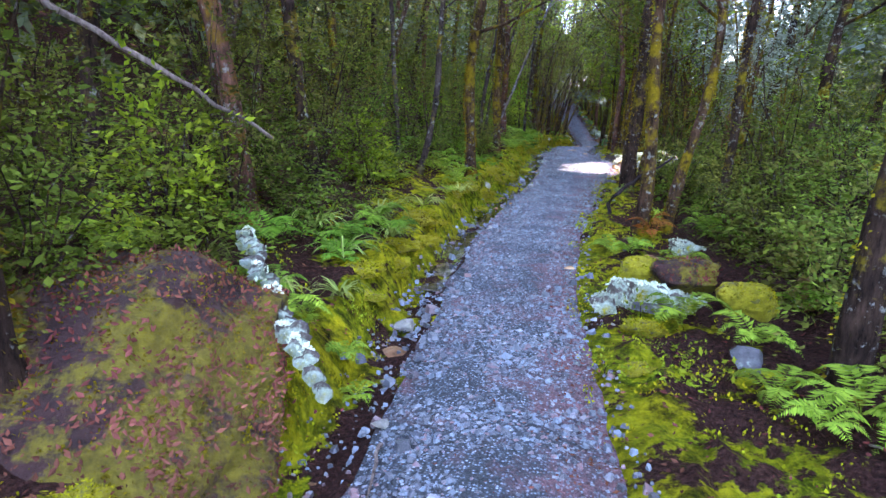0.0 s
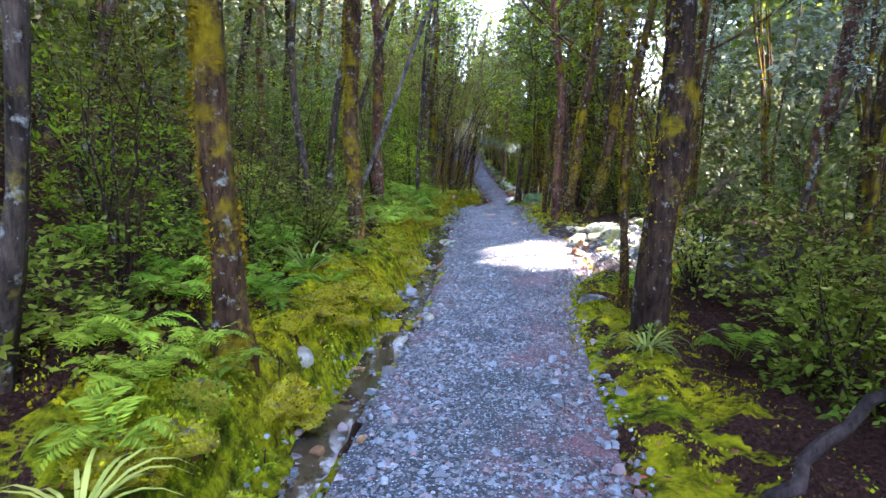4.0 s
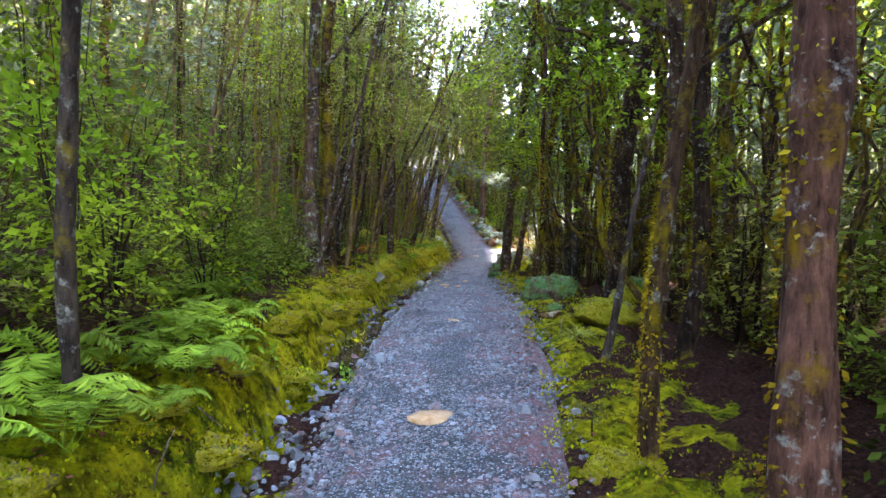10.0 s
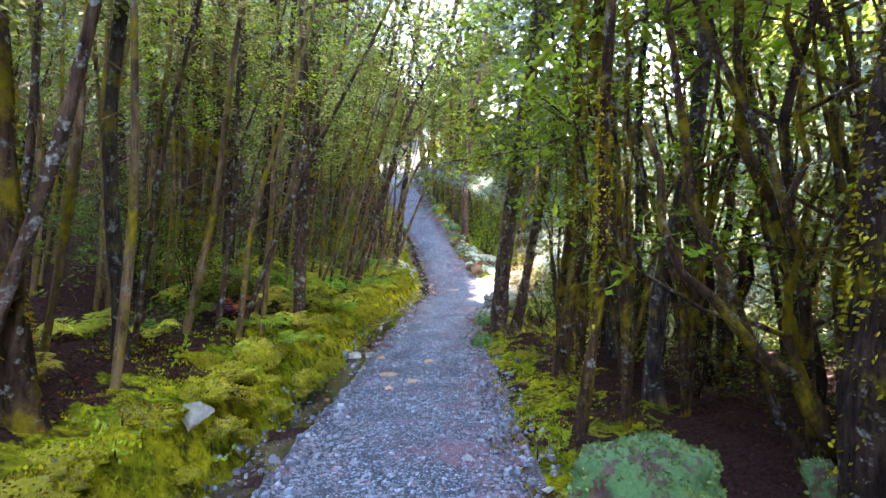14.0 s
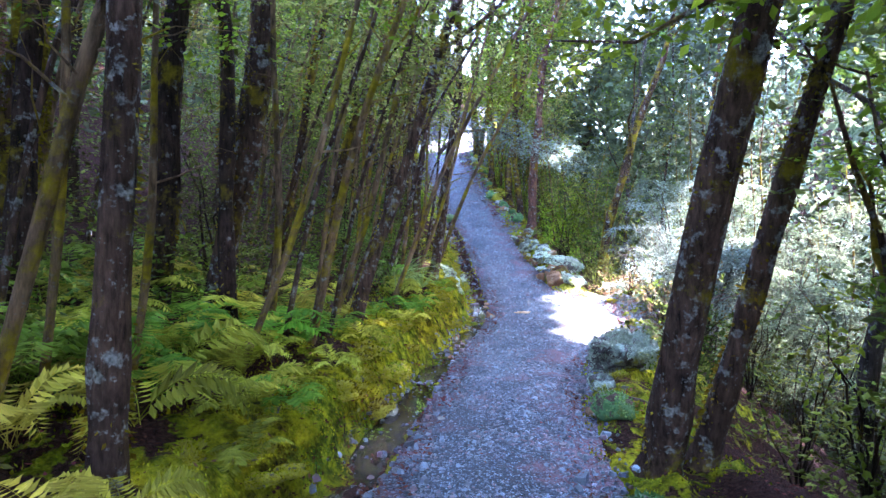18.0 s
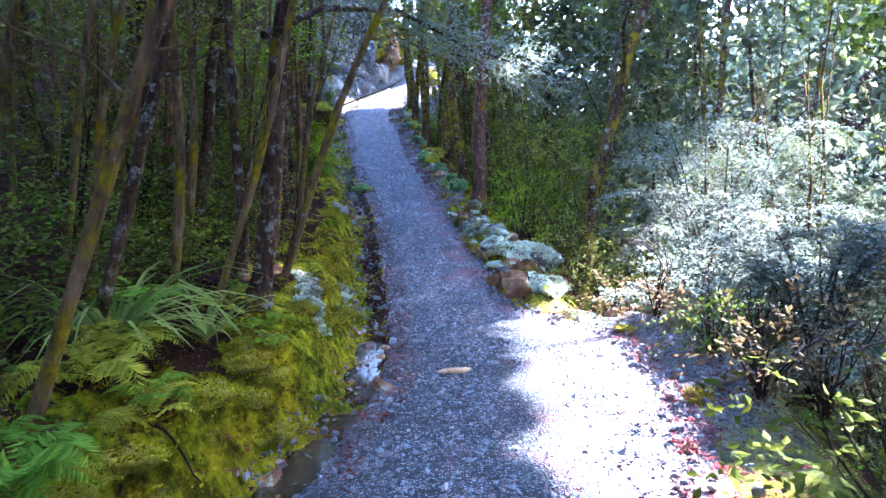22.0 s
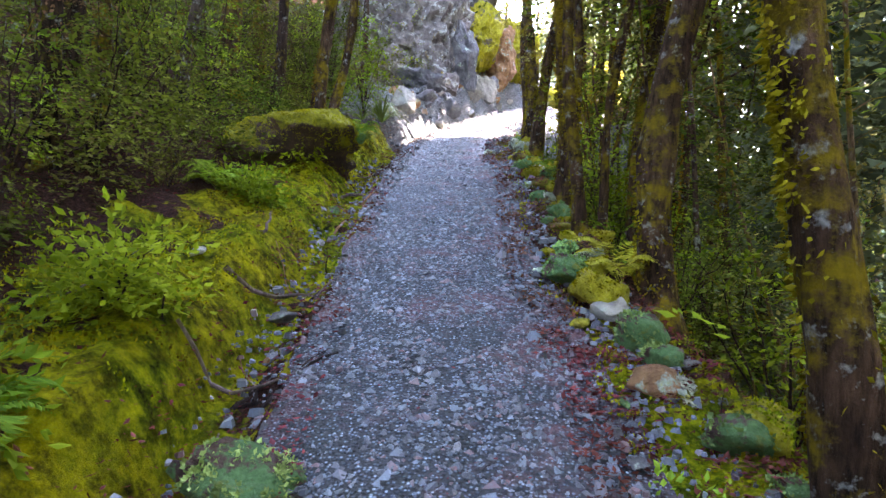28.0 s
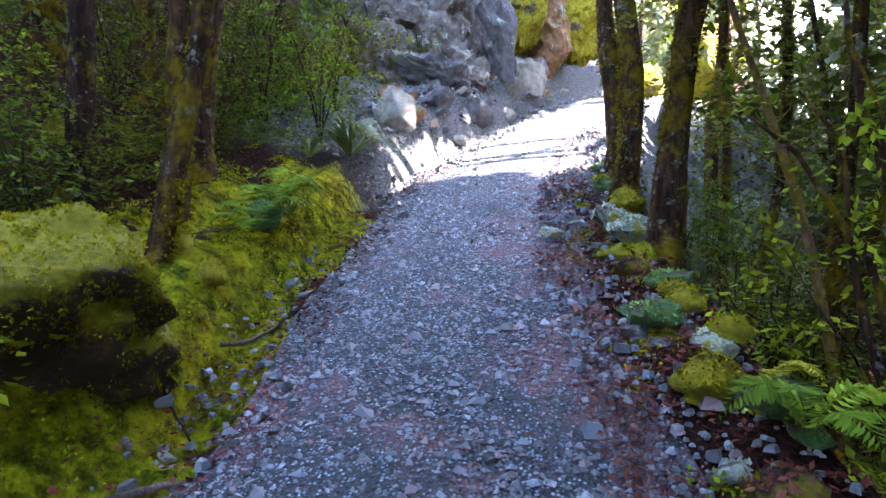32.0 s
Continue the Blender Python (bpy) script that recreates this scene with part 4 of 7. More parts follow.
for n, (x, y, w, h) in enumerate(((-2.3, 36.6, 0.7, 1.5), (-2.2, 38.4, 0.8, 1.7), (-2.6, 39.8, 0.9, 1.8), (-2.9, 41.4, 0.9, 1.8), (-3.0, 43.2, 0.9, 2.0), (-3.7, 44.9, 1.0, 2.0), (-4.1, 46.4, 1.0, 2.2), (-3.6, 49.3, 1.0, 1.9), (-4.4, 48.2, 1.1, 2.3), (-3.2, 50.2, 0.9, 1.4), (-4.6, 50.2, 1.1, 2.2), (-1.75, 35.7, 0.5, 1.0), (-3.4, 37.4, 1.0, 2.2), (-4.0, 39.4, 1.1, 2.4), (-4.2, 42.0, 1.1, 2.4), (-2.6, 2.2, 0.8, 1.6), (-3.0, 5.2, 0.9, 1.8), (-3.1, 7.2, 0.9, 2.0), (-2.9, 10.6, 0.8, 1.7), (-2.7, 14.6, 0.8, 1.9), (-2.6, 20.6, 0.9, 1.9), (-2.4, 22.4, 0.7, 1.4), (-2.9, 16.6, 0.9, 2.2))):
    shrub(x, y, w, h, ("beech", "olive", "bright", "beech")[n % 4], 0.052, 6, 105, 400 + n, 0.1, "dark", "dense dark-green shrub between the trunks", "forest_shrub", 0.4, 0.012)
# the sunlit bush on the slope, and its neighbours
def plume_bush(x, y, w, h, seed, branches=20, foliage="grey"):
    """A bush of arching branches, each a feather of drooping twigs set with fine leaves."""
    gen = np.random.default_rng(seed)
    root = new("feathery_bush")
    root.location = at_ground(x, y)
    tagged(root, "sunlit feathery bush with arching plumes of fine leaves coloured pale for sunlight", "shrub", "feathery bushes")
    base = np.array(root.location)
    cs, ds, sz, twigs = [], [], [], []
    for k in range(branches):
        a = 6.283 * k / branches + gen.normal(0, 0.3)
        top, out = h * gen.uniform(0.45, 1.0), w * gen.uniform(0.6, 1.1)
        s = np.linspace(0, 1, 12)
        z = top * np.sin(np.clip(s * gen.uniform(1.7, 2.2), 0, 2.6))
        side = np.cumsum(gen.normal(0, 0.03, 12)) * w
        pts = np.stack([math.cos(a) * out * s ** 1.5 - math.sin(a) * side, math.sin(a) * out * s ** 1.5 + math.cos(a) * side, z - 0.05], 1)
        part("branch", mesh("branch", *tube(pts, 0.016 * (1.08 - s), 5, 0.06, gen)), BARK["grey"], root)
        n = 34
        u = np.linspace(0.28, 1.0, n)
        p = np.stack([np.interp(u, s, pts[:, q]) for q in range(3)], 1)
        t = unit(np.stack([np.interp(np.clip(u + 0.05, 0, 1.0), s, pts[:, q]) - np.interp(u - 0.05, s, pts[:, q]) for q in range(3)], 1))
        lat = unit(np.cross(t, [[0, 0, 1.0]])) * np.where(np.arange(n) % 2, 1.0, -1.0)[:, None]
        ln = (0.22 + 0.2 * np.sin(np.pi * np.clip(u, 0, 1))) * gen.uniform(0.7, 1.2, n) * (0.6 + 0.22 * w)
        d = unit(lat + 0.7 * t + gen.normal(0, 0.22, (n, 3)) + [[0, 0, -0.12]])
        for j in range(n):
            q = np.linspace(0, 1, 4)[:, None]
            twigs.append(tube(p[j] + d[j] * ln[j] * q - np.array([0, 0, 0.18 * ln[j]]) * q ** 2, 0.0035 * (1.1 - q[:, 0]), 3, 0, gen))
        cs.append(p)
        ds.append(d)
        sz.append(ln)
    c, d, z = np.concatenate(cs), np.concatenate(ds), np.concatenate(sz)
    tagged(part("twig_tangle", mesh("twig_tangle", *join(twigs)), BARK["grey"], root), kind="stuff")
    free = shaded(c + base, (GAPS[1], GAPS[3], GAPS[5]), False)
    co, f = sprays(c[free], d[free], z[free] * 1.08, 0.042, 26, gen, 0.12)
    part("leaves", mesh("leaves", co, f, False), LEAF[foliage], root, "fine leaves in flat plumes")


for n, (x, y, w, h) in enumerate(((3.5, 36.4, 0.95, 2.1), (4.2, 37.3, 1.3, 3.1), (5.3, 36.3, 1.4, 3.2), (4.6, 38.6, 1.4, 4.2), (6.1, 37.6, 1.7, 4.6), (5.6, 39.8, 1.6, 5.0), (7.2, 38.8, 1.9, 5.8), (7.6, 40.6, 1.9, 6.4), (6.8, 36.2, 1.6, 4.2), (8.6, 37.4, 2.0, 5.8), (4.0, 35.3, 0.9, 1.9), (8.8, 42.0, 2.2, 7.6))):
    # the nearest bushes take the sun-bleached leaf colour, the rest the hazed one
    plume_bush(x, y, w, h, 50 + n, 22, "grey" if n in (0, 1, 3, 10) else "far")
# mossy many-stemmed shrubs beside the track
for n, (x, y, w, h) in enumerate(((2.75, 22.2, 1.0, 2.8), (2.9, 24.0, 1.1, 3.0), (3.4, 25.6, 1.1, 3.0), (2.7, 27.2, 0.9, 2.8), (1.0, 46.2, 0.8, 2.6), (1.85, 24.9, 0.7, 2.7), (2.4, 25.2, 0.8, 3.2), (1.95, 27.6, 0.6, 2.8), (2.4, 28.4, 0.8, 2.9), (3.0, 22.9, 0.9, 3.2), (3.3, 27.0, 0.9, 3.2), (2.6, 16.2, 1.1, 1.9), (3.3, 18.3, 1.2, 2.4), (2.6, 19.6, 1.0, 2.4))):
    shrub(x, y, w, h, "bright" if n % 2 == 0 else "olive", 0.045, 7, 85, 70 + n, 0.45, "moss", "tangled mossy many-stemmed shrub with bright leaves", "mossy_shrub", 0.7, 0.03)
# leafy shrubs on the falling slope and under the trees of the flat side
for n, (x, y, w, h) in enumerate(((2.6, 41.8, 1.2, 2.2), (3.6, 40.6, 1.3, 2.6), (2.3, 43.6, 1.1, 2.0), (3.8, 43.0, 1.4, 2.8), (2.0, 45.6, 1.1, 2.0), (3.3, 45.4, 1.3, 2.6), (4.8, 41.9, 1.5, 3.4), (5.2, 44.2, 1.5, 3.6), (2.6, 9.0, 0.9, 1.4), (2.3, 11.3, 0.9, 1.5), (3.1, 12.6, 1.1, 2.0), (2.5, 5.4, 0.9, 1.3), (3.0, 7.4, 1.0, 1.8), (1.9, 4.6, 0.5, 0.7), (2.4, 18.0, 0.8, 1.4), (2.7, 20.9, 0.9, 1.5), (2.9, 29.6, 1.0, 1.9), (3.4, 31.4, 1.1, 2.2), (2.6, 32.2, 0.8, 1.2), (1.75, 12.3, 0.5, 1.0), (1.7, 9.9, 0.5, 0.9), (2.3, 9.2, 0.7, 1.1), (2.1, 12.9, 0.5, 0.9), (1.9, 6.2, 0.6, 0.9), (2.6, 4.0, 0.8, 1.1), (2.2, 8.0, 0.7, 1.0))):
    shrub(x, y, w, h, ("bright", "olive", "beech")[n % 3] if y > 38 else ("beech", "olive")[n % 2], 0.06, 7, 120, 240 + n, 0.12, "dark", "dense leafy shrub under the trees", "dense_shrub", 0.5, 0.014)
for n in range(15):
    y = 35.5 + 0.85 * n
    x = float(np.interp(y, EY, ER)) + 1.5 + 1.1 * ((n * 7) % 3)
    if y < 38.2:
        continue
    shrub(x, y, 0.9, 1.7 + 0.3 * (n % 3), ("bright", "beech", "olive")[n % 3], 0.052, 7, 135, 600 + n, 0.05, "dark", "leafy shrub on the steep slope", "slope_shrub", 0.6, 0.012)
for n, (x, y, w, h) in enumerate(((2.85, 34.0, 0.5, 0.7), (2.95, 34.9, 0.5, 0.8), (2.8, 35.7, 0.5, 0.8), (3.1, 33.2, 0.6, 1.0), (3.5, 34.4, 0.7, 1.3), (3.6, 35.5, 0.7, 1.4), (2.7, 36.3, 0.4, 0.7), (2.75, 36.9, 0.45, 0.6), (3.0, 37.4, 0.5, 0.7), (2.8, 38.0, 0.45, 0.6), (3.15, 38.5, 0.5, 0.8), (2.85, 39.0, 0.45, 0.7), (3.4, 37.9, 0.5, 0.8), (3.9, 33.6, 0.8, 1.6))):
    shrub(x, y, w, h, ("brown", "beech")[n % 2], 0.04, 11, 80, 660 + n, 0.02, "dark", "low twiggy dark-green shrub at the edge of the drop", "edge_shrub", 0.6, 0.01)
for n in range(11):
    y = 43.6 + 0.6 * n
    shrub(float(np.interp(y, EY, ER)) + 0.95 + 0.25 * (n % 3), y, 0.55, 0.9 + 0.2 * (n % 3), ("beech", "olive", "beech")[n % 3], 0.042, 7, 130, 690 + n, 0.02, "dark", "low dark-green shrub at the edge of the drop", "edge_shrub", 0.6, 0.01)
# fresh green sprays near the start and over the bank
for n, (x, y, w, h, fo) in enumerate(((-1.75, 19.0, 0.6, 1.5, "bright"), (-1.7, 20.2, 0.6, 1.3, "bright"), (-2.1, 21.2, 0.7, 1.5, "beech"), (-2.4, 7.0, 0.45, 0.9, "bright"), (-1.8, 12.0, 0.4, 0.9, "olive"), (-2.35, 3.1, 0.5, 1.25, "bright"), (-2.5, 4.1, 0.7, 2.1, "olive"), (-1.9, 15.9, 0.5, 2.3, "bright"), (-1.55, 18.3, 0.3, 2.1, "bright"), (-2.2, 18.6, 0.8, 1.6, "beech"), (-1.4, 41.5, 0.25, 0.35, "bright"), (-1.25, 40.6, 0.2, 0.3, "bright"), (-2.3, 45.1, 0.25, 0.45, "bright"), (-1.95, 43.7, 0.14, 0.3, "bright"), (0.95, 45.4, 0.4, 0.9, "bright"), (-2.9, 49.2, 0.8, 1.6, "bright"), (-3.4, 48.2, 0.9, 1.7, "beech"), (2.2, 40.2, 1.0, 1.9, "bright"), (3.2, 41.4, 1.2, 2.6, "bright"), (2.8, 38.9, 0.9, 1.5, "olive"))):
    shrub(x, y, w, h, fo, 0.05, 6, 120, 140 + n, 0.3, "dark", "fresh green leafy shrub on the bank", "leafy_shrub", 0.5, 0.009)


# crowns over the hollow and slope, their pale leaf colour standing in for sunlight
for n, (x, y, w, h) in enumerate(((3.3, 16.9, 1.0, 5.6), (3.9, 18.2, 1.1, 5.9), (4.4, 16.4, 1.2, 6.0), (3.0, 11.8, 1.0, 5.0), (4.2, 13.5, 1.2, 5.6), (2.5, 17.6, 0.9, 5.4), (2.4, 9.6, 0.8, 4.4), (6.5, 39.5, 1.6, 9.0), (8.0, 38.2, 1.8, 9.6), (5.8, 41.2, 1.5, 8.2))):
    shrub(x, y, w, h, "grey", 0.04, 6, 420, 760 + n, 0.5, "moss", "tall slender tree with leaf sprays coloured pale for sunlight", "slender_tree", 0.5, 0.03)


def tangled_tree(x, y, *stems):
    root = new("tangled_tree")
    root.location = at_ground(x, y)
    tagged(root, "crooked many-stemmed tree sleeved in olive moss", "tree", "forest trees")
    gen = np.random.default_rng(int(y * 10))
    for pts, r in stems:
        p = np.array(pts, float) - np.array(root.location)
        u = np.linspace(0, len(p) - 1, 22)
        k = np.clip(u.astype(int), 0, len(p) - 2)
        s = (u - k)[:, None]
        q = p[k] * (1 - s) + p[k + 1] * s
        q[1:-1] = (q[:-2] + 2 * q[1:-1] + q[2:]) / 4 + gen.normal(0, 0.012, (20, 3))
        rad = r * (1 - 0.55 * u / u[-1]) * (1 + 0.1 * np.sin(u * 5))
        part("stem", mesh("stem", *tube(q, rad, 9, 0.08, gen)), BARK["moss"], root)
        n = 900
        i, a = gen.integers(0, 22, n), gen.normal(1.6, 1.2, n)
        out = np.stack([np.cos(a), gen.normal(0, 0.5, n), np.sin(a)], 1)
        c = q[i] + unit(out) * (rad[i] * 0.95)[:, None] + gen.normal(0, 0.02, (n, 3))
        co, f = leaf_quads(c, out + gen.normal(0, 0.5, (n, 3)), gen.normal(0, 1, (n, 3)), gen.uniform(0.012, 0.03, n), gen.uniform(0.008, 0.018, n))
        tagged(part("moss", mesh("moss", co, f, False), BARK_MOSS, root), kind="stuff")


tangled_tree(2.6, 21.9, (((2.55, 21.9, 0.9), (2.3, 21.8, 1.5), (2.25, 21.7, 2.1), (2.5, 21.5, 2.9), (2.4, 21.4, 4.2)), 0.06), (((2.65, 22.0, 0.9), (3.0, 21.9, 1.6), (3.1, 21.8, 2.3), (2.9, 21.7, 3.0), (3.2, 21.6, 4.3)), 0.07), (((2.5, 21.95, 0.95), (2.05, 22.2, 1.5), (1.85, 22.4, 1.9), (1.9, 22.5, 2.6), (1.75, 22.6, 3.6)), 0.045))
tangled_tree(3.2, 24.6, (((3.2, 24.6, 0.8), (2.8, 24.5, 1.4), (2.7, 24.4, 2.2), (2.3, 24.3, 2.9), (2.2, 24.2, 4.0)), 0.055), (((3.25, 24.65, 0.8), (3.5, 24.6, 1.7), (3.3, 24.5, 2.5), (3.6, 24.4, 4.2)), 0.06))


def crooked_tree(x, y, seed, stems=5, h=4.2):
    """A mossy tree of several winding stems that fork again and again."""
    gen = np.random.default_rng(seed)
    root = new("crooked_tree")
    root.location = at_ground(x, y)
    tagged(root, "crooked many-stemmed tree sleeved in olive moss", "tree", "forest trees")
    twigs, cs, ds = [], [], []
    for k in range(stems):
        a = 6.283 * k / stems + gen.normal(0, 0.5)
        n = 16
        s = np.linspace(0, 1, n)
        wind = np.cumsum(gen.normal(0, 0.085, (n, 2)), 0)
        wind = (wind - wind[0]) * s[:, None] ** 0.4
        reach = gen.uniform(0.3, 1.1)
        p = np.stack([math.cos(a) * reach * s ** 0.7 + wind[:, 0], math.sin(a) * reach * s ** 0.7 + wind[:, 1], h * gen.uniform(0.7, 1.1) * s - 0.1], 1)
        r = gen.uniform(0.028, 0.055) * (1.05 - 0.75 * s)
        part("stem", mesh("stem", *tube(p, r, 8, 0.1, gen)), BARK["moss" if gen.uniform() < 0.7 else "dark"], root)
        m = 420
        i, b = gen.integers(0, n - 1, m), gen.normal(1.6, 1.3, m)
        fr = gen.uniform(0, 1, m)[:, None]
        out = np.stack([np.cos(b), gen.normal(0, 0.6, m), np.sin(b)], 1)
        c = p[i] * (1 - fr) + p[i + 1] * fr + unit(out) * (r[i] * 0.95)[:, None]
        co, f = leaf_quads(c, out + gen.normal(0, 0.5, (m, 3)), gen.normal(0, 1, (m, 3)), gen.uniform(0.012, 0.032, m), gen.uniform(0.008, 0.02, m))
        tagged(part("moss", mesh("moss", co, f, False), BARK_MOSS, root), kind="stuff")
        for _ in range(5):
            at = p[int(gen.integers(3, n - 1))]
            b, ln = gen.uniform(0, 6.28), gen.uniform(0.5, 1.3)
            q = np.linspace(0, 1, 7)[:, None]
            w2 = np.cumsum(gen.normal(0, 0.06, (7, 3)), 0) * q
            arm = at + q * ln * np.array([math.cos(b), math.sin(b), gen.uniform(0.1, 0.9)]) + w2
            twigs.append(tube(arm, 0.016 * (1.1 - q[:, 0]), 5, 0.08, gen))
            cs.append(arm[3:])
            ds.append(np.repeat(arm[-1:] - arm[:1], 4, 0))
    tagged(part("bough_tangle", mesh("bough_tangle", *join(twigs)), BARK["moss"], root), kind="stuff")
    c, d = np.concatenate(cs), np.concatenate(ds)
    c, d = np.repeat(c, 2, 0), np.repeat(d, 2, 0)
    k = (c[:, 2] > 1.1) & shaded(c + np.array(root.location))
    c, d = c[k], d[k]
    co, f = sprays(c, unit(d) + gen.normal(0, 0.5, c.shape), gen.uniform(0.12, 0.3, len(c)), 0.062, 7, gen)
    part("leaves", mesh("leaves", co, f, False), LEAF["bright"], root)


for n, (x, y) in enumerate(((2.9, 21.0), (3.5, 22.4), (2.6, 23.9), (3.6, 23.6), (4.3, 21.6), (3.1, 26.2), (4.2, 25.0), (3.6, 19.6), (3.7, 28.8), (4.6, 27.4))):
    crooked_tree(x, y, 820 + n, 4 + n % 3, 3.8 + 0.4 * (n % 4))

# trees whose crowns reach over the track and close it above
for n, (y, left) in enumerate(((20.2, 0), (22.0, 0), (24.0, 0), (26.5, 0), (30.2, 0), (28.4, 0), (36.0, 1), (38.5, 1), (41.0, 1), (43.0, 0), (45.5, 1), (47.5, 0), (51.0, 1), (53.0, 1), (49.2, 0))):
    x = float(np.interp(y, EY, EL)) - 1.9 - 0.5 * (n % 3) if left else float(np.interp(y, EY, ER)) + 1.8 + 0.4 * (n % 3)
    if clear_of(x, y, 0.2):
        tree(x, y, 0.14 if left else -0.08, 0.06 + 0.01 * (n % 3), ("lichen", "grey", "moss")[n % 3], h=9 + n % 3, leaf=0.085, count=560 if left else 900, crown=2.6, z0=4.0 if left else 3.6, limbs=7, foliage=("olive", "grey", "beech")[n % 3], bend=0.16)


# ---- ferns and sedges ----
def frond_mesh(length, gen, pairs=20):
    s = np.linspace(0, 1, 9)
    rise = gen.uniform(0.9, 1.45)
    pts = np.stack([s * length * 0.86, 0.06 * length * np.sin(s * 3 + gen.uniform(0, 6)), length * (1.35 * rise * s - (1.2 * rise) * s ** 2)], 1)
    stalk = tube(pts, 0.004 * (1.1 - s), 4, 0, gen)
    u = np.repeat(np.linspace(0.14, 0.985, pairs), 2)
    p = np.stack([np.interp(u, s, pts[:, k]) for k in range(3)], 1)
    d = np.stack([np.interp(np.clip(u + 0.02, 0, 1), s, pts[:, k]) for k in range(3)], 1) - p + 1e-4
    side = np.where(np.arange(len(u)) % 2, 1.0, -1.0)[:, None] * np.array([[0, 1.0, 0]])
    ln = length * 0.27 * np.clip(np.sin(np.pi * (0.16 + 0.82 * u)), 0.12, 1) * gen.uniform(0.85, 1.1, len(u))
    co, f = leaf_quads(p, side + unit(d) * 0.45 + [[0, 0, -0.25]] + gen.normal(0, 0.06, (len(u), 3)), np.array([[0, 0, 1.0]]) + gen.normal(0, 0.15, (len(u), 3)), ln, ln * 0.26)
    return join([stalk, (co, f)])


def fern_kind(seed, mat, words, fronds=8):
    gen = np.random.default_rng(seed)
    root = new("fern")
    tagged(root, words, "fern", "ferns on the bank")
    for k in range(fronds):
        co, f = frond_mesh(gen.uniform(0.75, 1.1), gen)
        ob = part("frond", mesh("frond", co, f, False), mat, root)
        ob.rotation_euler = (gen.normal(0, 0.12), gen.normal(0, 0.15), 6.28 * k / fronds + gen.normal(0, 0.25))
    return root


FERN_KIND = {
    "g": [fern_kind(1, FERN, "green hard fern with arching fronds on the bank"), fern_kind(2, FERN, "green hard fern with arching fronds on the bank", 7), fern_kind(3, FERN, "green hard fern with arching fronds on the bank", 9)],
    "y": [fern_kind(4, FERN_YELLOW, "yellow-green fern with arching fronds on the bank"), fern_kind(5, FERN_YELLOW, "yellow-green fern with arching fronds on the bank", 6), fern_kind(6, FERN, "green fern among yellow ones on the bank", 7)],
    "d": [fern_kind(7, FERN_DEAD, "withered orange-brown fern on the litter", 5)],
    "p": [fern_kind(8, FERN_PURPLE, "withered purple-brown fern on the moss", 6)],
}
used = set()


def fern(x, y, size, kind):
    pool = FERN_KIND[kind]
    k = pool[int(abs(x * 53 + y * 29)) % len(pool)]
    m = Matrix.Translation(at_ground(x, y, 0.02)) @ Matrix.Rotation((x * 7 + y * 13) % 6.28, 4, "Z") @ Matrix.Scale(size * 0.95, 4)
    if k.name in used:
        copy_thing(k, m @ Matrix.Scale(1 / k.scale[0], 4))
    else:
        used.add(k.name)
        k.matrix_basis = m


fern(-1.62, 18.28, .5, "g")
fern(-1.49, 19.06, .5, "g")
fern(-1.31, 16.92, .35, "g")
fern(-1.10, 16.92, .35, "g")
fern(-1.46, 16.50, .4, "g")
fern(-1.19, 16.32, .3, "g")
fern(-1.08, 16.37, .25, "g")
fern(-2.24, 10.19, .45, "g")
fern(-1.97, 9.29, .4, "g")
fern(-1.66, 9.38, .35, "g")
fern(-1.68, 8.87, .35, "g")
fern(-2.08, 9.04, .4, "g")
fern(-1.81, 12.36, .5, "g")
fern(-1.30, 14.05, .5, "g")
fern(-1.75, 16.45, .5, "g")
fern(-1.28, 16.02, .5, "g")
fern(-1.40, 14.27, .45, "g")
fern(-1.12, 15.27, .35, "g")
fern(-1.30, 14.75, .4, "g")
fern(-1.06, 16.32, .35, "g")
fern(-1.38, 19.50, .5, "g")
fern(-1.86, 20.05, .45, "g")
fern(-1.36, 20.09, .35, "g")
fern(-1.69, 20.63, .35, "g")
fern(-1.57, 19.34, .35, "g")
fern(-1.23, 19.43, .3, "g")
fern(-1.83, 26.94, .3, "p")
fern(-1.67, 24.06, .25, "y")
fern(-1.71, 26.98, .3, "p")
fern(-1.67, 27.31, .35, "d")
fern(-0.78, 26.97, .25, "y")
fern(-3.13, 28.59, .4, "y")
fern(-1.18, 29.39, .3, "y")
fern(-1.50, 29.25, .45, "y")
fern(-1.42, 29.50, .4, "y")
fern(-1.81, 31.48, .5, "y")
fern(-1.04, 30.11, .4, "y")
fern(-0.93, 30.65, .45, "y")
fern(-1.12, 29.59, .35, "y")
fern(-1.25, 28.81, .4, "y")
fern(-0.88, 28.84, .4, "y")
fern(-0.73, 28.87, .35, "g")
fern(-0.96, 28.57, .35, "y")
fern(-0.71, 30.74, .35, "y")
fern(-1.28, 31.19, .45, "y")
fern(-0.79, 31.65, .35, "y")
fern(-0.57, 34.73, .25, "g")
fern(-0.78, 34.85, .25, "p")
fern(-0.57, 34.42, .3, "y")
fern(-0.23, 34.23, .25, "y")
fern(0.93, 6.81, .4, "d")
fern(0.44, 6.09, .3, "g")
fern(0.66, 6.06, .3, "g")
fern(1.61, 7.51, .4, "g")
fern(0.99, 7.48, .35, "d")
fern(1.06, 3.05, .3, "g")
fern(1.16, 2.76, .25, "g")
fern(0.81, 43.07, .4, "y")
fern(0.85, 42.83, .3, "y")
fern(0.43, 45.68, .35, "g")
fern(0.34, 45.88, .3, "y")
fern(-2.56, 47.87, .3, "g")
fern(-1.05, 40.58, .3, "g")
fern(1.19, 47.76, .3, "g")
fern(-1.80, 28.22, 0.70, "y")
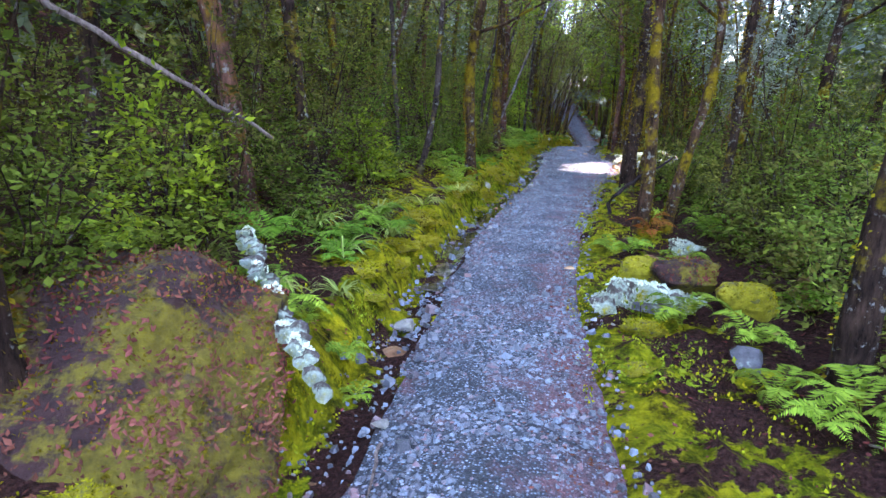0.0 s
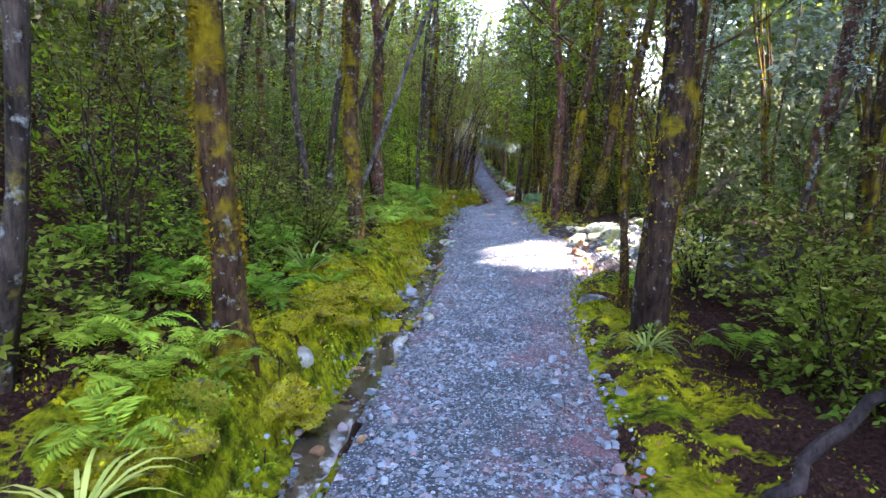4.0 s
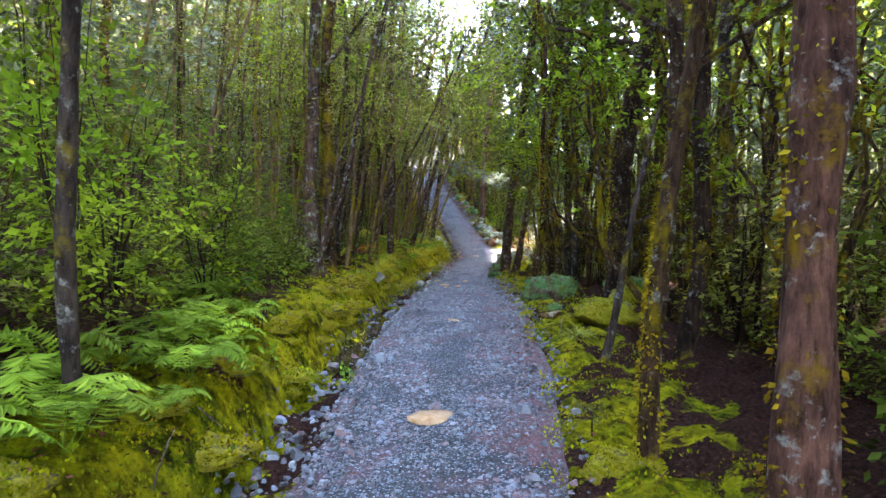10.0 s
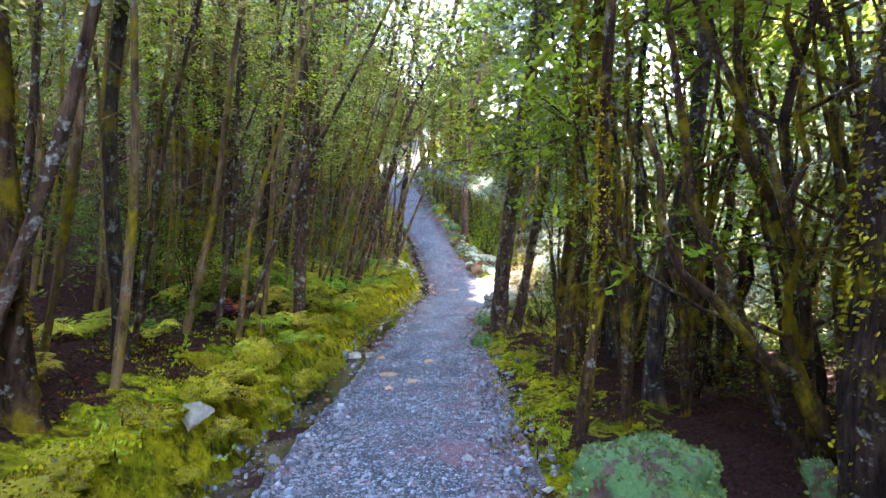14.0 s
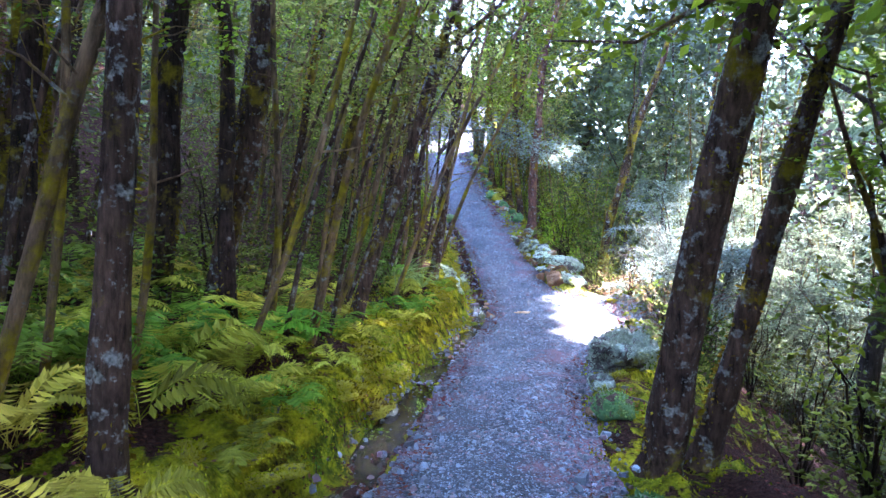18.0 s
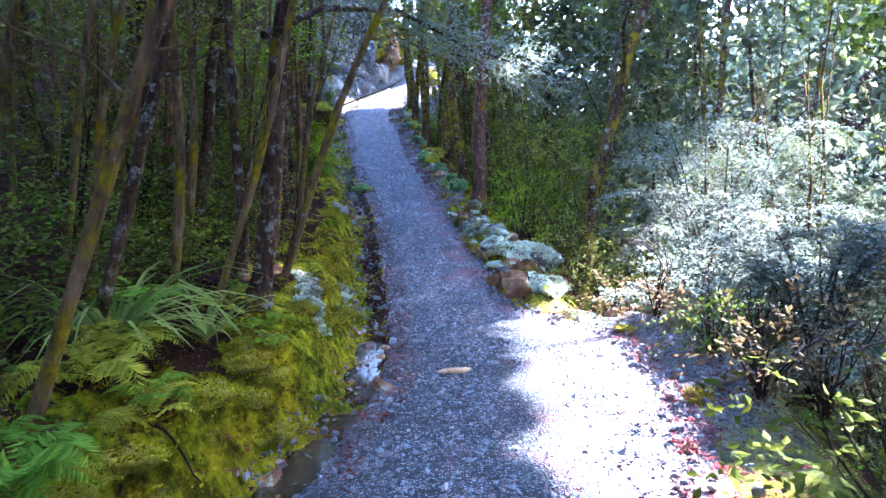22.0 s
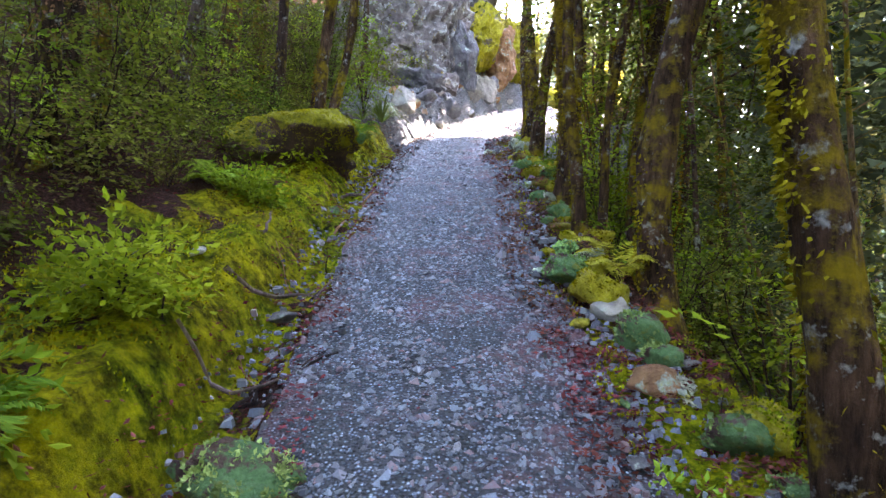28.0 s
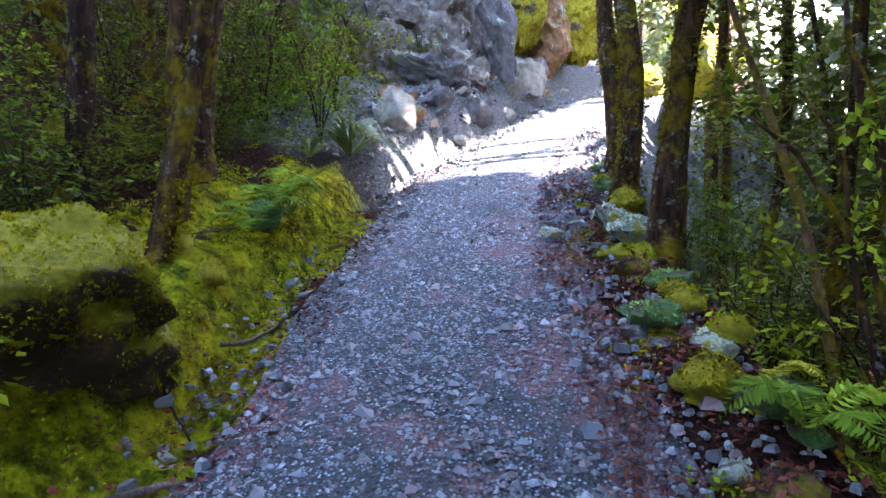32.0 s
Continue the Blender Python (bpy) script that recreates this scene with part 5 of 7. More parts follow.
fern(-2.35, 28.05, 0.56, "d")
fern(-2.49, 27.97, 0.70, "y")
fern(-2.20, 30.90, 0.49, "y")
fern(-1.99, 28.90, 0.56, "y")
fern(-2.86, 29.91, 0.63, "g")
fern(-2.56, 28.72, 0.63, "y")
fern(-1.42, 28.81, 0.70, "y")
fern(-2.59, 29.30, 0.49, "g")
fern(-2.89, 28.65, 0.63, "y")
fern(-2.18, 29.76, 0.70, "y")
fern(-1.48, 27.76, 0.49, "y")
fern(-1.80, 28.61, 0.70, "g")
fern(-2.78, 30.89, 0.70, "g")
fern(-1.87, 29.88, 0.56, "g")
fern(-2.50, 30.35, 0.56, "y")
fern(-2.32, 28.24, 0.70, "y")
fern(-1.33, 31.04, 0.63, "y")
fern(-1.39, 30.73, 0.49, "g")
fern(-1.82, 30.82, 0.63, "y")
fern(-2.62, 29.66, 0.63, "y")
fern(-1.20, 29.78, 0.70, "y")
fern(-2.13, 29.37, 0.56, "y")
fern(-1.55, 29.10, 0.63, "y")
fern(-1.25, 28.20, 0.63, "y")
fern(-1.50, 29.91, 0.70, "y")


for k in range(7):
    fern(-2.1 + 0.17 * k, 2.9 + 0.12 * (k % 3), 0.16 + 0.03 * (k % 3), "g")


def more_ferns():
    gen = np.random.default_rng(31)
    for n in range(130):
        y = gen.choice((gen.uniform(3.2, 20.5), gen.uniform(25, 34), gen.uniform(0, 48)), p=(0.42, 0.46, 0.12))
        x = float(np.interp(y, EY, EL)) - 0.55 - 1.6 * gen.uniform(0, 1) ** 1.3
        fern(x, y, gen.uniform(0.2, 0.5), "y" if 24 < y < 36 else "g")
    for n in range(34):
        y = gen.uniform(2, 14)
        fern(float(np.interp(y, EY, ER)) + 0.5 + 2.4 * gen.uniform(0, 1), y, gen.uniform(0.2, 0.42), "g")
    for n in range(14):
        y = gen.uniform(2, 48)
        fern(float(np.interp(y, EY, ER)) + 0.7 + 1.2 * gen.uniform(0, 1), y, gen.uniform(0.18, 0.34), "g")


more_ferns()


def sedge(x, y, size, blades=34, mat=None):
    gen = np.random.default_rng(int(abs(x) * 311 + y * 17))
    cos, fs, n = [], [], 0
    for k in range(blades):
        a, ln = gen.uniform(0, 6.28), size * gen.uniform(0.6, 1.2)
        s = np.linspace(0, 1, 6)
        droop = gen.uniform(0.5, 1.1)
        pts = np.stack([math.cos(a) * s * ln * 0.75, math.sin(a) * s * ln * 0.75, ln * (droop * s - droop * 0.85 * s ** 2.2)], 1)
        side = np.array([-math.sin(a), math.cos(a), 0.1]) * 0.006 * (1 + size)
        wd = np.clip(1.1 - s ** 2, 0.08, 1)[:, None]
        cos.append(np.concatenate([pts + side * wd, pts - side * wd]))
        i = np.arange(5)
        fs.append(np.stack([i, i + 1, i + 7, i + 6], 1) + n)
        n += 12
    ob = part("sedge_tuft", mesh("sedge_tuft", np.concatenate(cos), np.concatenate(fs), False), mat or BLADES)
    ob.location = at_ground(x, y, 0.02)
    tagged(ob, "tuft of long arching sedge blades on the moss", "sedge", "sedge tufts")


for row in ((-1.69, 11.38, 0.7), (-0.87, 33.55, 1.1, 60), (-2.51, 49.05, 0.9), (-0.5, 33.9, 0.7), (0.85, 10.6, 0.45), (-1.71, 13.29, 0.6), (-2.0, 2.5, 0.5), (-1.75, 3.3, 0.35), (-2.3, 3.4, 0.4), (-1.45, 3.6, 0.3), (-2.7, 9.0, 0.6), (-2.4, 7.9, 0.6), (-1.75, 4.4, 0.5), (-1.6, 5.3, 0.45), (-1.9, 5.8, 0.55), (-1.7, 6.9, 0.5), (-2.2, 4.9, 0.55), (-1.5, 8.2, 0.4), (-2.75, 48.7, 0.6), (-2.3, 47.5, 0.4), (1.3, 20.9, 0.3), (1.5, 39.6, 0.45), (0.05, 36.3, 0.2), (0.0, 35.4, 0.22)):
    sedge(*row)


# ---- rocks ----
def rock_mesh(w, d, h, seed, fine, soft=False, boxy=False):
    gen = np.random.default_rng(seed)
    bm = bmesh.new()
    bmesh.ops.create_icosphere(bm, subdivisions=fine, radius=1)
    v = np.array([q.co for q in bm.verts])
    f = np.array([[q.index for q in t.verts] for t in bm.faces])
    bm.free()
    off = gen.uniform(0, 50, 3)
    if boxy:
        v = v / (np.abs(v) ** 3).sum(1)[:, None] ** 0.333
    v = v * (1 + np.array([(0.4 if soft and not boxy else 0.22) * noise.noise(Vector(p * 1.3 + off)) for p in v]))[:, None]
    for k in range(7 if soft else 13):
        n = unit(gen.normal(0, 1, 3) * [1, 1, 0.9])
        over = np.clip(v @ n - (gen.uniform(0.6, 0.9) if soft else gen.uniform(0.3, 0.75)), 0, None)
        v = v - over[:, None] * n * 0.97
    v = v * (1 + np.array([(0.16 if soft else 0.06) * noise.noise(Vector(p * 4 + off)) + 0.05 * noise.noise(Vector(p * 9 + off)) for p in v]))[:, None]
    v = v / np.abs(v).max(0)
    return v * [[w / 2, d / 2, h * 0.62]], f


ROCK_WORDS = {"grey": "angular blue-grey rock", "orange": "orange-brown weathered rock", "pale": "pale cream rock", "moss": "boulder covered in yellow-green moss", "lichen": "grey rock crusted with pale lichen", "green": "boulder covered in blue-green moss", "mound": "mossy mound strewn with red-brown litter", "cliff": "grey weathered outcrop rock", "brown": "block of brown rock capped with thick green moss"}


def rock(x, y, w, h, style, d=None, turn=None, up=None):
    seed = int(abs(x) * 733 + y * 91)
    gen = np.random.default_rng(seed)
    root = new("boulder" if w > 0.35 else "stone")
    d = d or w * gen.uniform(0.7, 0.95)
    root.location = at_ground(x, y, h * 0.32) if up is None else (x, y, up)
    root.rotation_euler = (gen.normal(0, 0.08), gen.normal(0, 0.08), gen.uniform(-0.4, 0.4) if turn is None else turn)
    tagged(root, ROCK_WORDS[style] + " beside the track", "rock", "trackside rocks")
    v, f = rock_mesh(w, d, h, seed, 5 if style == "cliff" and w > 1.4 else 4 if w > 0.6 or (style == "orange" and w > 0.3) else 3 if w > 0.2 else 2, style in ("moss", "green", "mound", "brown") or (style == "lichen" and w > 0.6), style == "brown")
    part("body", mesh("body", v, f, style in ("moss", "green", "mound", "brown") or (style == "lichen" and w > 0.6)), STONE[style], root)
    if style in ("moss", "green", "lichen", "mound", "brown") and w > 0.12:
        n = int(min(42000, (30000 if style == "lichen" else 16000 if style != "mound" else 9000) * w * d * (1.5 if style == "brown" else 1) + 240))
        a = f[gen.integers(0, len(f), n)]
        b = gen.dirichlet((1, 1, 1), n)
        p = (v[a] * b[..., None]).sum(1)
        nm = unit(np.cross(v[a[:, 1]] - v[a[:, 0]], v[a[:, 2]] - v[a[:, 0]]))
        bald = np.array([noise.noise(Vector(q * 13)) for q in p]) if style in ("lichen", "mound", "green") else np.zeros(n)
        keep = (nm[:, 2] + gen.normal(0, 0.25, n) > (0.1 - 0.7 * (p[:, 2] > 0) if style == "brown" else 0.1)) & (bald > (-0.05 if style == "mound" else -0.2))
        p, nm = p[keep], nm[keep]
        m = len(p)
        big = 2.2 if style in ("lichen", "green") else 1.0
        p = p + nm * (0.012 * big * np.array([noise.noise(Vector(q * 22)) for q in p]))[:, None]
        co, q = leaf_quads(p - nm * 0.008, nm + gen.normal(0, 0.6, p.shape), gen.normal(0, 1, p.shape), gen.uniform(0.01, 0.024, m) * (1.25 if big > 2 else 1) * (1.7 if style == "lichen" and w > 0.6 else 1), gen.uniform(0.008, 0.018, m) * (1.25 if big > 2 else 1))
        mat = {"moss": MOSS_TUFT, "mound": BARK_MOSS, "green": GREEN_TUFT, "lichen": LICHEN_TUFT, "brown": CAP_TUFT}[style]
        tagged(part("moss" if style != "lichen" else "lichen", mesh("moss", co, q, False), mat, root), kind="stuff")
    if style == "mound":
        n = int(3000 * w * d + 60)
        a = f[gen.integers(0, len(f), n)]
        p = (v[a] * gen.dirichlet((1, 1, 1), n)[..., None]).sum(1)
        up = unit(np.cross(v[a[:, 1]] - v[a[:, 0]], v[a[:, 2]] - v[a[:, 0]]))
        k = up[:, 2] > 0.2
        L = gen.uniform(0.012, 0.045, k.sum())
        co, q = leaf_quads(p[k] + up[k] * 0.012, gen.normal(0, 1, (k.sum(), 3)) - up[k] * 0.2, up[k], L, L * 0.45)
        tagged(part("litter", mesh("litter", co, q, False), LITTER, root), kind="stuff")
    return root


CAP_TUFT = leafy("cap_moss_tufts", (0.08, 0.085, 0.006), (0.36, 0.36, 0.014), 0.2, 0.9)
GREEN_TUFT = leafy("green_moss_tufts", (0.04, 0.085, 0.02), (0.24, 0.38, 0.12), 0.15, 0.9)
rock(1.18, 6.25, 0.39, 0.22, "lichen")
rock(0.99, 5.04, 0.62, 0.3, "mound")
rock(0.55, 4.55, 0.5, 0.24, "lichen")
rock(0.85, 4.5, 0.36, 0.18, "lichen")
rock(1.35, 4.6, 0.5, 0.24, "moss")
rock(0.62, 5.23, 0.42, 0.26, "moss")
rock(0.78, 5.5, 0.26, 0.18, "orange")
rock(0.62, 4.42, 0.29, 0.10, "grey")
rock(0.3, 4.35, 0.22, 0.16, "lichen")
rock(1.88, 4.93, 0.26, 0.22, "orange")
rock(1.05, 3.51, 0.19, 0.14, "grey")
rock(-1.13, 4.09, 0.17, 0.08, "pale")
rock(-0.81, 2.47, 0.09, 0.05, "pale")
rock(-1.36, 10.06, 0.14, 0.12, "pale")
rock(0.78, 12.07, 0.24, 0.11, "grey")
rock(1.41, 15.22, 0.50, 0.14, "lichen")
rock(1.00, 14.29, 0.15, 0.09, "orange")
rock(1.26, 15.46, 0.38, 0.10, "lichen")
rock(1.19, 14.71, 0.22, 0.13, "orange")
rock(1.03, 14.17, 0.17, 0.08, "orange")
rock(1.54, 14.66, 0.46, 0.16, "lichen")
rock(2.09, 15.09, 0.46, 0.12, "lichen")
rock(1.67, 15.32, 0.36, 0.13, "lichen")
rock(-0.68, 15.33, 0.28, 0.07, "lichen")
rock(1.53, 23.51, 0.85, 0.36, "green")
rock(2.48, 23.37, 0.75, 0.37, "green")
rock(1.70, 21.65, 0.78, 0.31, "moss")
rock(1.26, 22.05, 0.26, 0.08, "orange")
rock(1.37, 22.43, 0.20, 0.10, "green")
rock(-0.90, 24.25, 0.25, 0.13, "pale")
rock(-0.45, 28.12, 0.24, 0.11, "pale")
rock(-0.92, 25.64, 0.39, 0.22, "moss")
rock(2.25, 22.65, 0.53, 0.34, "moss")
rock(1.14, 28.40, 0.37, 0.16, "green")
rock(-0.27, 28.09, 0.20, 0.08, "pale")
rock(-0.34, 30.17, 0.16, 0.11, "pale")
rock(0.07, 29.83, 0.06, 0.03, "pale")
rock(1.74, 31.45, 0.74, 0.36, "lichen")
rock(1.38, 30.63, 0.25, 0.17, "lichen")
rock(1.31, 29.93, 0.33, 0.21, "green")
rock(1.19, 30.01, 0.13, 0.09, "orange")
for k in range(16):
    rock(-0.02 - 0.3 * (k / 15) + 0.06 * math.sin(k * 2.3), 34.75 + 0.75 * (k / 15), 0.13 + 0.05 * math.sin(k * 1.7), 0.1, "lichen")
rock(0.46, 34.43, 0.18, 0.11, "orange")
rock(1.53, 29.68, 0.07, 0.05, "pale")
rock(1.44, 29.47, 0.08, 0.04, "pale")
rock(-0.02, 35.85, 0.26, 0.2, "lichen")
rock(-0.53, 41.07, 0.43, 0.17, "green")
rock(1.67, 36.80, 0.28, 0.28, "orange")
rock(1.99, 37.77, 0.76, 0.33, "lichen")
rock(1.55, 37.88, 0.40, 0.23, "lichen")
rock(-0.51, 38.87, 0.18, 0.15, "pale")
rock(-0.58, 38.71, 0.14, 0.08, "pale")
rock(-0.45, 39.64, 0.24, 0.15, "orange")
rock(-0.69, 40.77, 0.33, 0.21, "grey")
rock(-0.55, 41.06, 0.46, 0.18, "green")
rock(1.18, 40.84, 0.39, 0.22, "green")
rock(1.12, 41.40, 0.28, 0.13, "green")
rock(0.7, 42.63, 0.36, 0.22, "moss")
rock(0.91, 41.79, 0.25, 0.11, "orange")
rock(1.65, 38.44, 0.23, 0.15, "grey")
rock(1.49, 38.97, 0.34, 0.17, "lichen")
rock(1.54, 38.23, 0.26, 0.19, "lichen")
rock(1.92, 38.49, 0.57, 0.21, "lichen")
rock(1.31, 38.59, 0.15, 0.11, "lichen")
rock(0.56, 42.96, 0.33, 0.21, "green")
rock(0.74, 42.48, 0.24, 0.10, "pale")
rock(0.87, 42.15, 0.28, 0.18, "green")
rock(-1.07, 42.50, 0.26, 0.06, "grey")
rock(-1.53, 42.33, 0.15, 0.07, "pale")
rock(-2.45, 45.35, 1.5, 0.82, "brown", d=1.25, turn=0.15, up=4.15)
rock(0.02, 47.44, 0.36, 0.16, "lichen")
rock(0.2, 46.55, 0.24, 0.13, "moss")
rock(0.4, 45.83, 0.24, 0.12, "green")
rock(0.31, 44.91, 0.18, 0.10, "green")
rock(0.55, 44.05, 0.23, 0.08, "moss")
rock(0.77, 43.88, 0.30, 0.11, "moss")
rock(-1.61, 44.61, 0.14, 0.11, "green")
rock(-0.08, 47.62, 0.31, 0.21, "lichen")
rock(0.02, 47.18, 0.28, 0.12, "moss")
rock(0.16, 46.81, 0.24, 0.1, "green")
rock(0.32, 46.3, 0.22, 0.11, "moss")
rock(-0.01, 46.36, 0.14, 0.06, "grey")
rock(-0.46, 47.65, 0.22, 0.08, "lichen")
rock(-2.33, 47.20, 0.29, 0.17, "green")
rock(-2.41, 46.49, 0.18, 0.18, "moss")
rock(-2.13, 46.43, 0.18, 0.15, "moss")
rock(-2.52, 50.22, 0.63, 0.48, "pale")
rock(-2.53, 49.50, 0.35, 0.23, "lichen")
rock(-2.02, 51.60, 0.45, 0.17, "pale")
rock(-1.89, 52.51, 0.53, 0.46, "grey")
rock(-2.33, 50.69, 0.38, 0.22, "orange")
rock(-2.25, 51.43, 0.45, 0.30, "grey")
rock(-1.67, 53.85, 0.66, 0.47, "pale")
rock(-1.40, 55.12, 0.53, 0.42, "grey")
rock(1.02, 53.01, 0.95, 0.56, "grey")
rock(0.50, 55.14, 0.90, 0.70, "moss")
rock(2.23, 52.72, 1.04, 0.59, "lichen")

# stones of the drop beside the head of the track
for x, y, w, d, h, z, turn, st in ((1.6, 56.0, 1.4, 1.2, 1.3, 7.6, 0.3, "moss"), (0.9, 52.6, 1.2, 1.0, 1.4, 5.4, 0.2, "grey"), (2.0, 53.6, 1.7, 1.4, 1.6, 5.2, 0.5, "grey"), (1.4, 50.4, 0.9, 0.8, 0.8, 4.3, 0.2, "lichen")):
    rock(x, y, w, h, st, d, turn, z)


def crag_mesh(w, d, h, seed):
    """A fractured block: boxy, split along planes and stepped."""
    gen = np.random.default_rng(seed)
    bm = bmesh.new()
    bmesh.ops.create_icosphere(bm, subdivisions=5 if w > 1.2 else 4, radius=1)
    v = np.array([q.co for q in bm.verts])
    f = np.array([[q.index for q in t.verts] for t in bm.faces])
    bm.free()
    v = v / (np.abs(v) ** 5).sum(1)[:, None] ** 0.2
    off = gen.uniform(0, 50, 3)
    v = v * (1 + np.array([0.16 * noise.noise(Vector(p * 1.1 + off)) for p in v]))[:, None]
    for k in range(22):
        n = unit(gen.normal(0, 1, 3))
        over = np.clip(v @ n - gen.uniform(0.72, 1.12), 0, None)
        v = v - over[:, None] * n * 0.97
    q = v * [[w, d, h]]
    step = np.array([0.13 * noise.cell(Vector((p[0] * 2.2 + p[2] * 0.7, p[1] * 2.2, p[2] * 1.5 - p[0] * 0.6)) + Vector(off)) + 0.03 * noise.cell(Vector(p * 6 + off)) + 0.09 * noise.noise(Vector(p * 4 + off)) + 0.05 * noise.noise(Vector(p * 11 + off)) for p in q])
    v = v * (1 + step)[:, None]
    return v * [[w / 2, d / 2, h / 2]], f


def outcrop():
    gen = np.random.default_rng(303)
    root = new("rock_outcrop")
    root.location = at_ground(-3.4, 53)
    tagged(root, "fractured grey rock outcrop above the track", "rock")
    blocks = ((-3.5, 53.5, 7.9, 2.4, 1.8, 3.8, "cliff"), (-2.6, 54.0, 8.2, 1.4, 1.6, 3.6, "cliff"), (-2.0, 53.9, 7.75, 0.9, 1.1, 1.7, "grey"), (-1.75, 55.4, 8.7, 1.3, 1.5, 2.4, "moss"), (-2.6, 52.4, 6.75, 1.2, 0.8, 0.65, "grey"), (-2.2, 53.0, 6.75, 0.7, 0.6, 0.75, "cliff"), (-1.65, 54.8, 7.2, 0.8, 0.8, 0.9, "pale"), (-1.3, 56.3, 8.4, 1.0, 1.3, 2.2, "orange"), (-4.8, 54.3, 8.8, 2.2, 2.0, 4.2, "cliff"), (-3.3, 52.3, 6.9, 0.9, 0.8, 1.2, "cliff"), (-2.3, 55.6, 10.3, 2.0, 1.8, 2.6, "cliff"), (-3.6, 55.6, 10.8, 2.4, 2.0, 3.0, "cliff"), (-1.0, 57.6, 9.0, 1.3, 1.3, 1.9, "moss"), (-3.0, 51.4, 6.15, 0.55, 0.5, 0.5, "orange"), (-1.95, 53.9, 6.75, 0.5, 0.5, 0.5, "orange"))
    for n, (x, y, z, w, d, h, st) in enumerate(blocks):
        v, f = crag_mesh(w, d, h, 3000 + n)
        r = np.array(Matrix.Rotation(0.55 + gen.normal(0, 0.2), 3, "Z") @ Matrix.Rotation(gen.normal(0, 0.12), 3, "X") @ Matrix.Rotation(gen.normal(0.1, 0.12), 3, "Y"))
        ob = part("block", mesh("block", v @ r.T, f, False), STONE[st], root)
        ob.location = Vector((x, y, z)) - root.location
    for k in range(34):
        u = gen.uniform(0, 1)
        x, y = -2.65 + 1.6 * u + gen.uniform(-0.25, 0.4), 50.4 + 6 * u + gen.normal(0, 0.25)
        s = gen.uniform(0.08, 0.3)
        rock(x, y, s, s * gen.uniform(0.5, 0.8), ("pale", "grey", "orange", "pale", "grey")[k % 5])


outcrop()
# the lichened rim of the mossy mound at the start, and mossy stones along the drop
g3 = np.random.default_rng(71)
rock(-1.95, 2.2, 1.9, 1.0, "mound", 2.7, 0.6, 0.2)
for k in range(36):
    u = k / 35
    s = g3.uniform(0.07, 0.13)
    x, y = -0.92 - 1.0 * u + g3.normal(0, 0.025), 2.05 + 1.2 * u + g3.normal(0, 0.025)
    rock(x, y, s, s * 0.7, "lichen", up=0.36 + 0.4 * u + g3.normal(0, 0.02))
for k in range(34):
    y = 41.2 + 0.25 * k
    s = g3.uniform(0.12, 0.3)
    rock(float(np.interp(y, EY, ER)) + g3.uniform(0.2, 0.42), y, s, s * g3.uniform(0.35, 0.6), ("green", "moss", "lichen", "green", "moss", "mound")[k % 6], s * g3.uniform(0.7, 1.4))
for k in range(24):
    y = 41.0 + 0.35 * k
    s = g3.uniform(0.06, 0.15)
    rock(float(np.interp(y, EY, ER)) + g3.uniform(-0.06, 0.25), y, s, s * g3.uniform(0.3, 0.5), ("moss", "grey", "green", "mound", "moss", "grey", "lichen")[k % 7], s * g3.uniform(0.7, 1.4))
rock(1.66, 36.72, 0.34, 0.26, "orange", 0.6, 0.25)
rock(1.5, 36.98, 0.25, 0.17, "orange", 0.3, 0.1)
rock(1.86, 36.62, 0.2, 0.12, "lichen")
for k in range(44):
    y = 36.6 + 0.072 * k
    s = g3.uniform(0.12, 0.4)
    rock(float(np.interp(y, EY, ER)) + 0.02 + 0.75 * g3.uniform(0, 1) ** 1.2 * (1.1 - 0.5 * abs(y - 37.6) / 1.8), y, s, s * g3.uniform(0.35, 0.6), ("lichen", "lichen", "grey", "lichen", "orange", "lichen", "mound")[k % 7], s * g3.uniform(0.7, 1.3))
# rubble in the sunlit hollow beside the track
g3 = np.random.default_rng(17)
for k in range(78):
    s = float(np.exp(g3.normal(-2.3, 0.45)))
    rock(1.1 + 1.7 * g3.uniform(0, 1), g3.uniform(13.2, 16.2), s, s * g3.uniform(0.45, 0.75), ("lichen", "grey", "lichen", "grey", "orange", "lichen", "lichen")[k % 7], s * g3.uniform(0.8, 1.3))
for k in range(14):
    y = g3.uniform(32.8, 36.2)
    s = g3.uniform(0.04, 0.12)
    rock(float(np.interp(y, EY, ER)) - g3.uniform(-0.25, 0.35), y, s, s * 0.5, ("pale", "grey", "grey", "orange")[k % 4])


# small stones in the side ditch and along the edges
for style, words in (("grey", "small blue-grey stones in the ditch and along the edge"), ("pale", "small pale stones in the ditch and along the edge"), ("orange", "small rusty stones in the ditch and along the edge")):
    pieces = []
    for k in range({"grey": 80, "pale": 30, "orange": 26}[style]):
        y = g3.uniform(1, 47)
        s = float(np.exp(g3.normal(-2.75, 0.35)))
        v, f = rock_mesh(s, s * g3.uniform(0.7, 1.2), s * g3.uniform(0.4, 0.7), int(g3.integers(1, 99999)), 2)
        x = float(np.interp(y, EY, EL)) - g3.uniform(-0.04, 0.36) if k % 7 < 5 else float(np.interp(y, EY, ER)) + g3.uniform(-0.06, 0.5)
        pieces.append((v + np.array(at_ground(x, y, s * 0.15)), f))
    co, f = join(pieces)
    tagged(part("ditch_stones", mesh("ditch_stones", co, f, False), STONE[style]), words, "stones", kind="stuff")


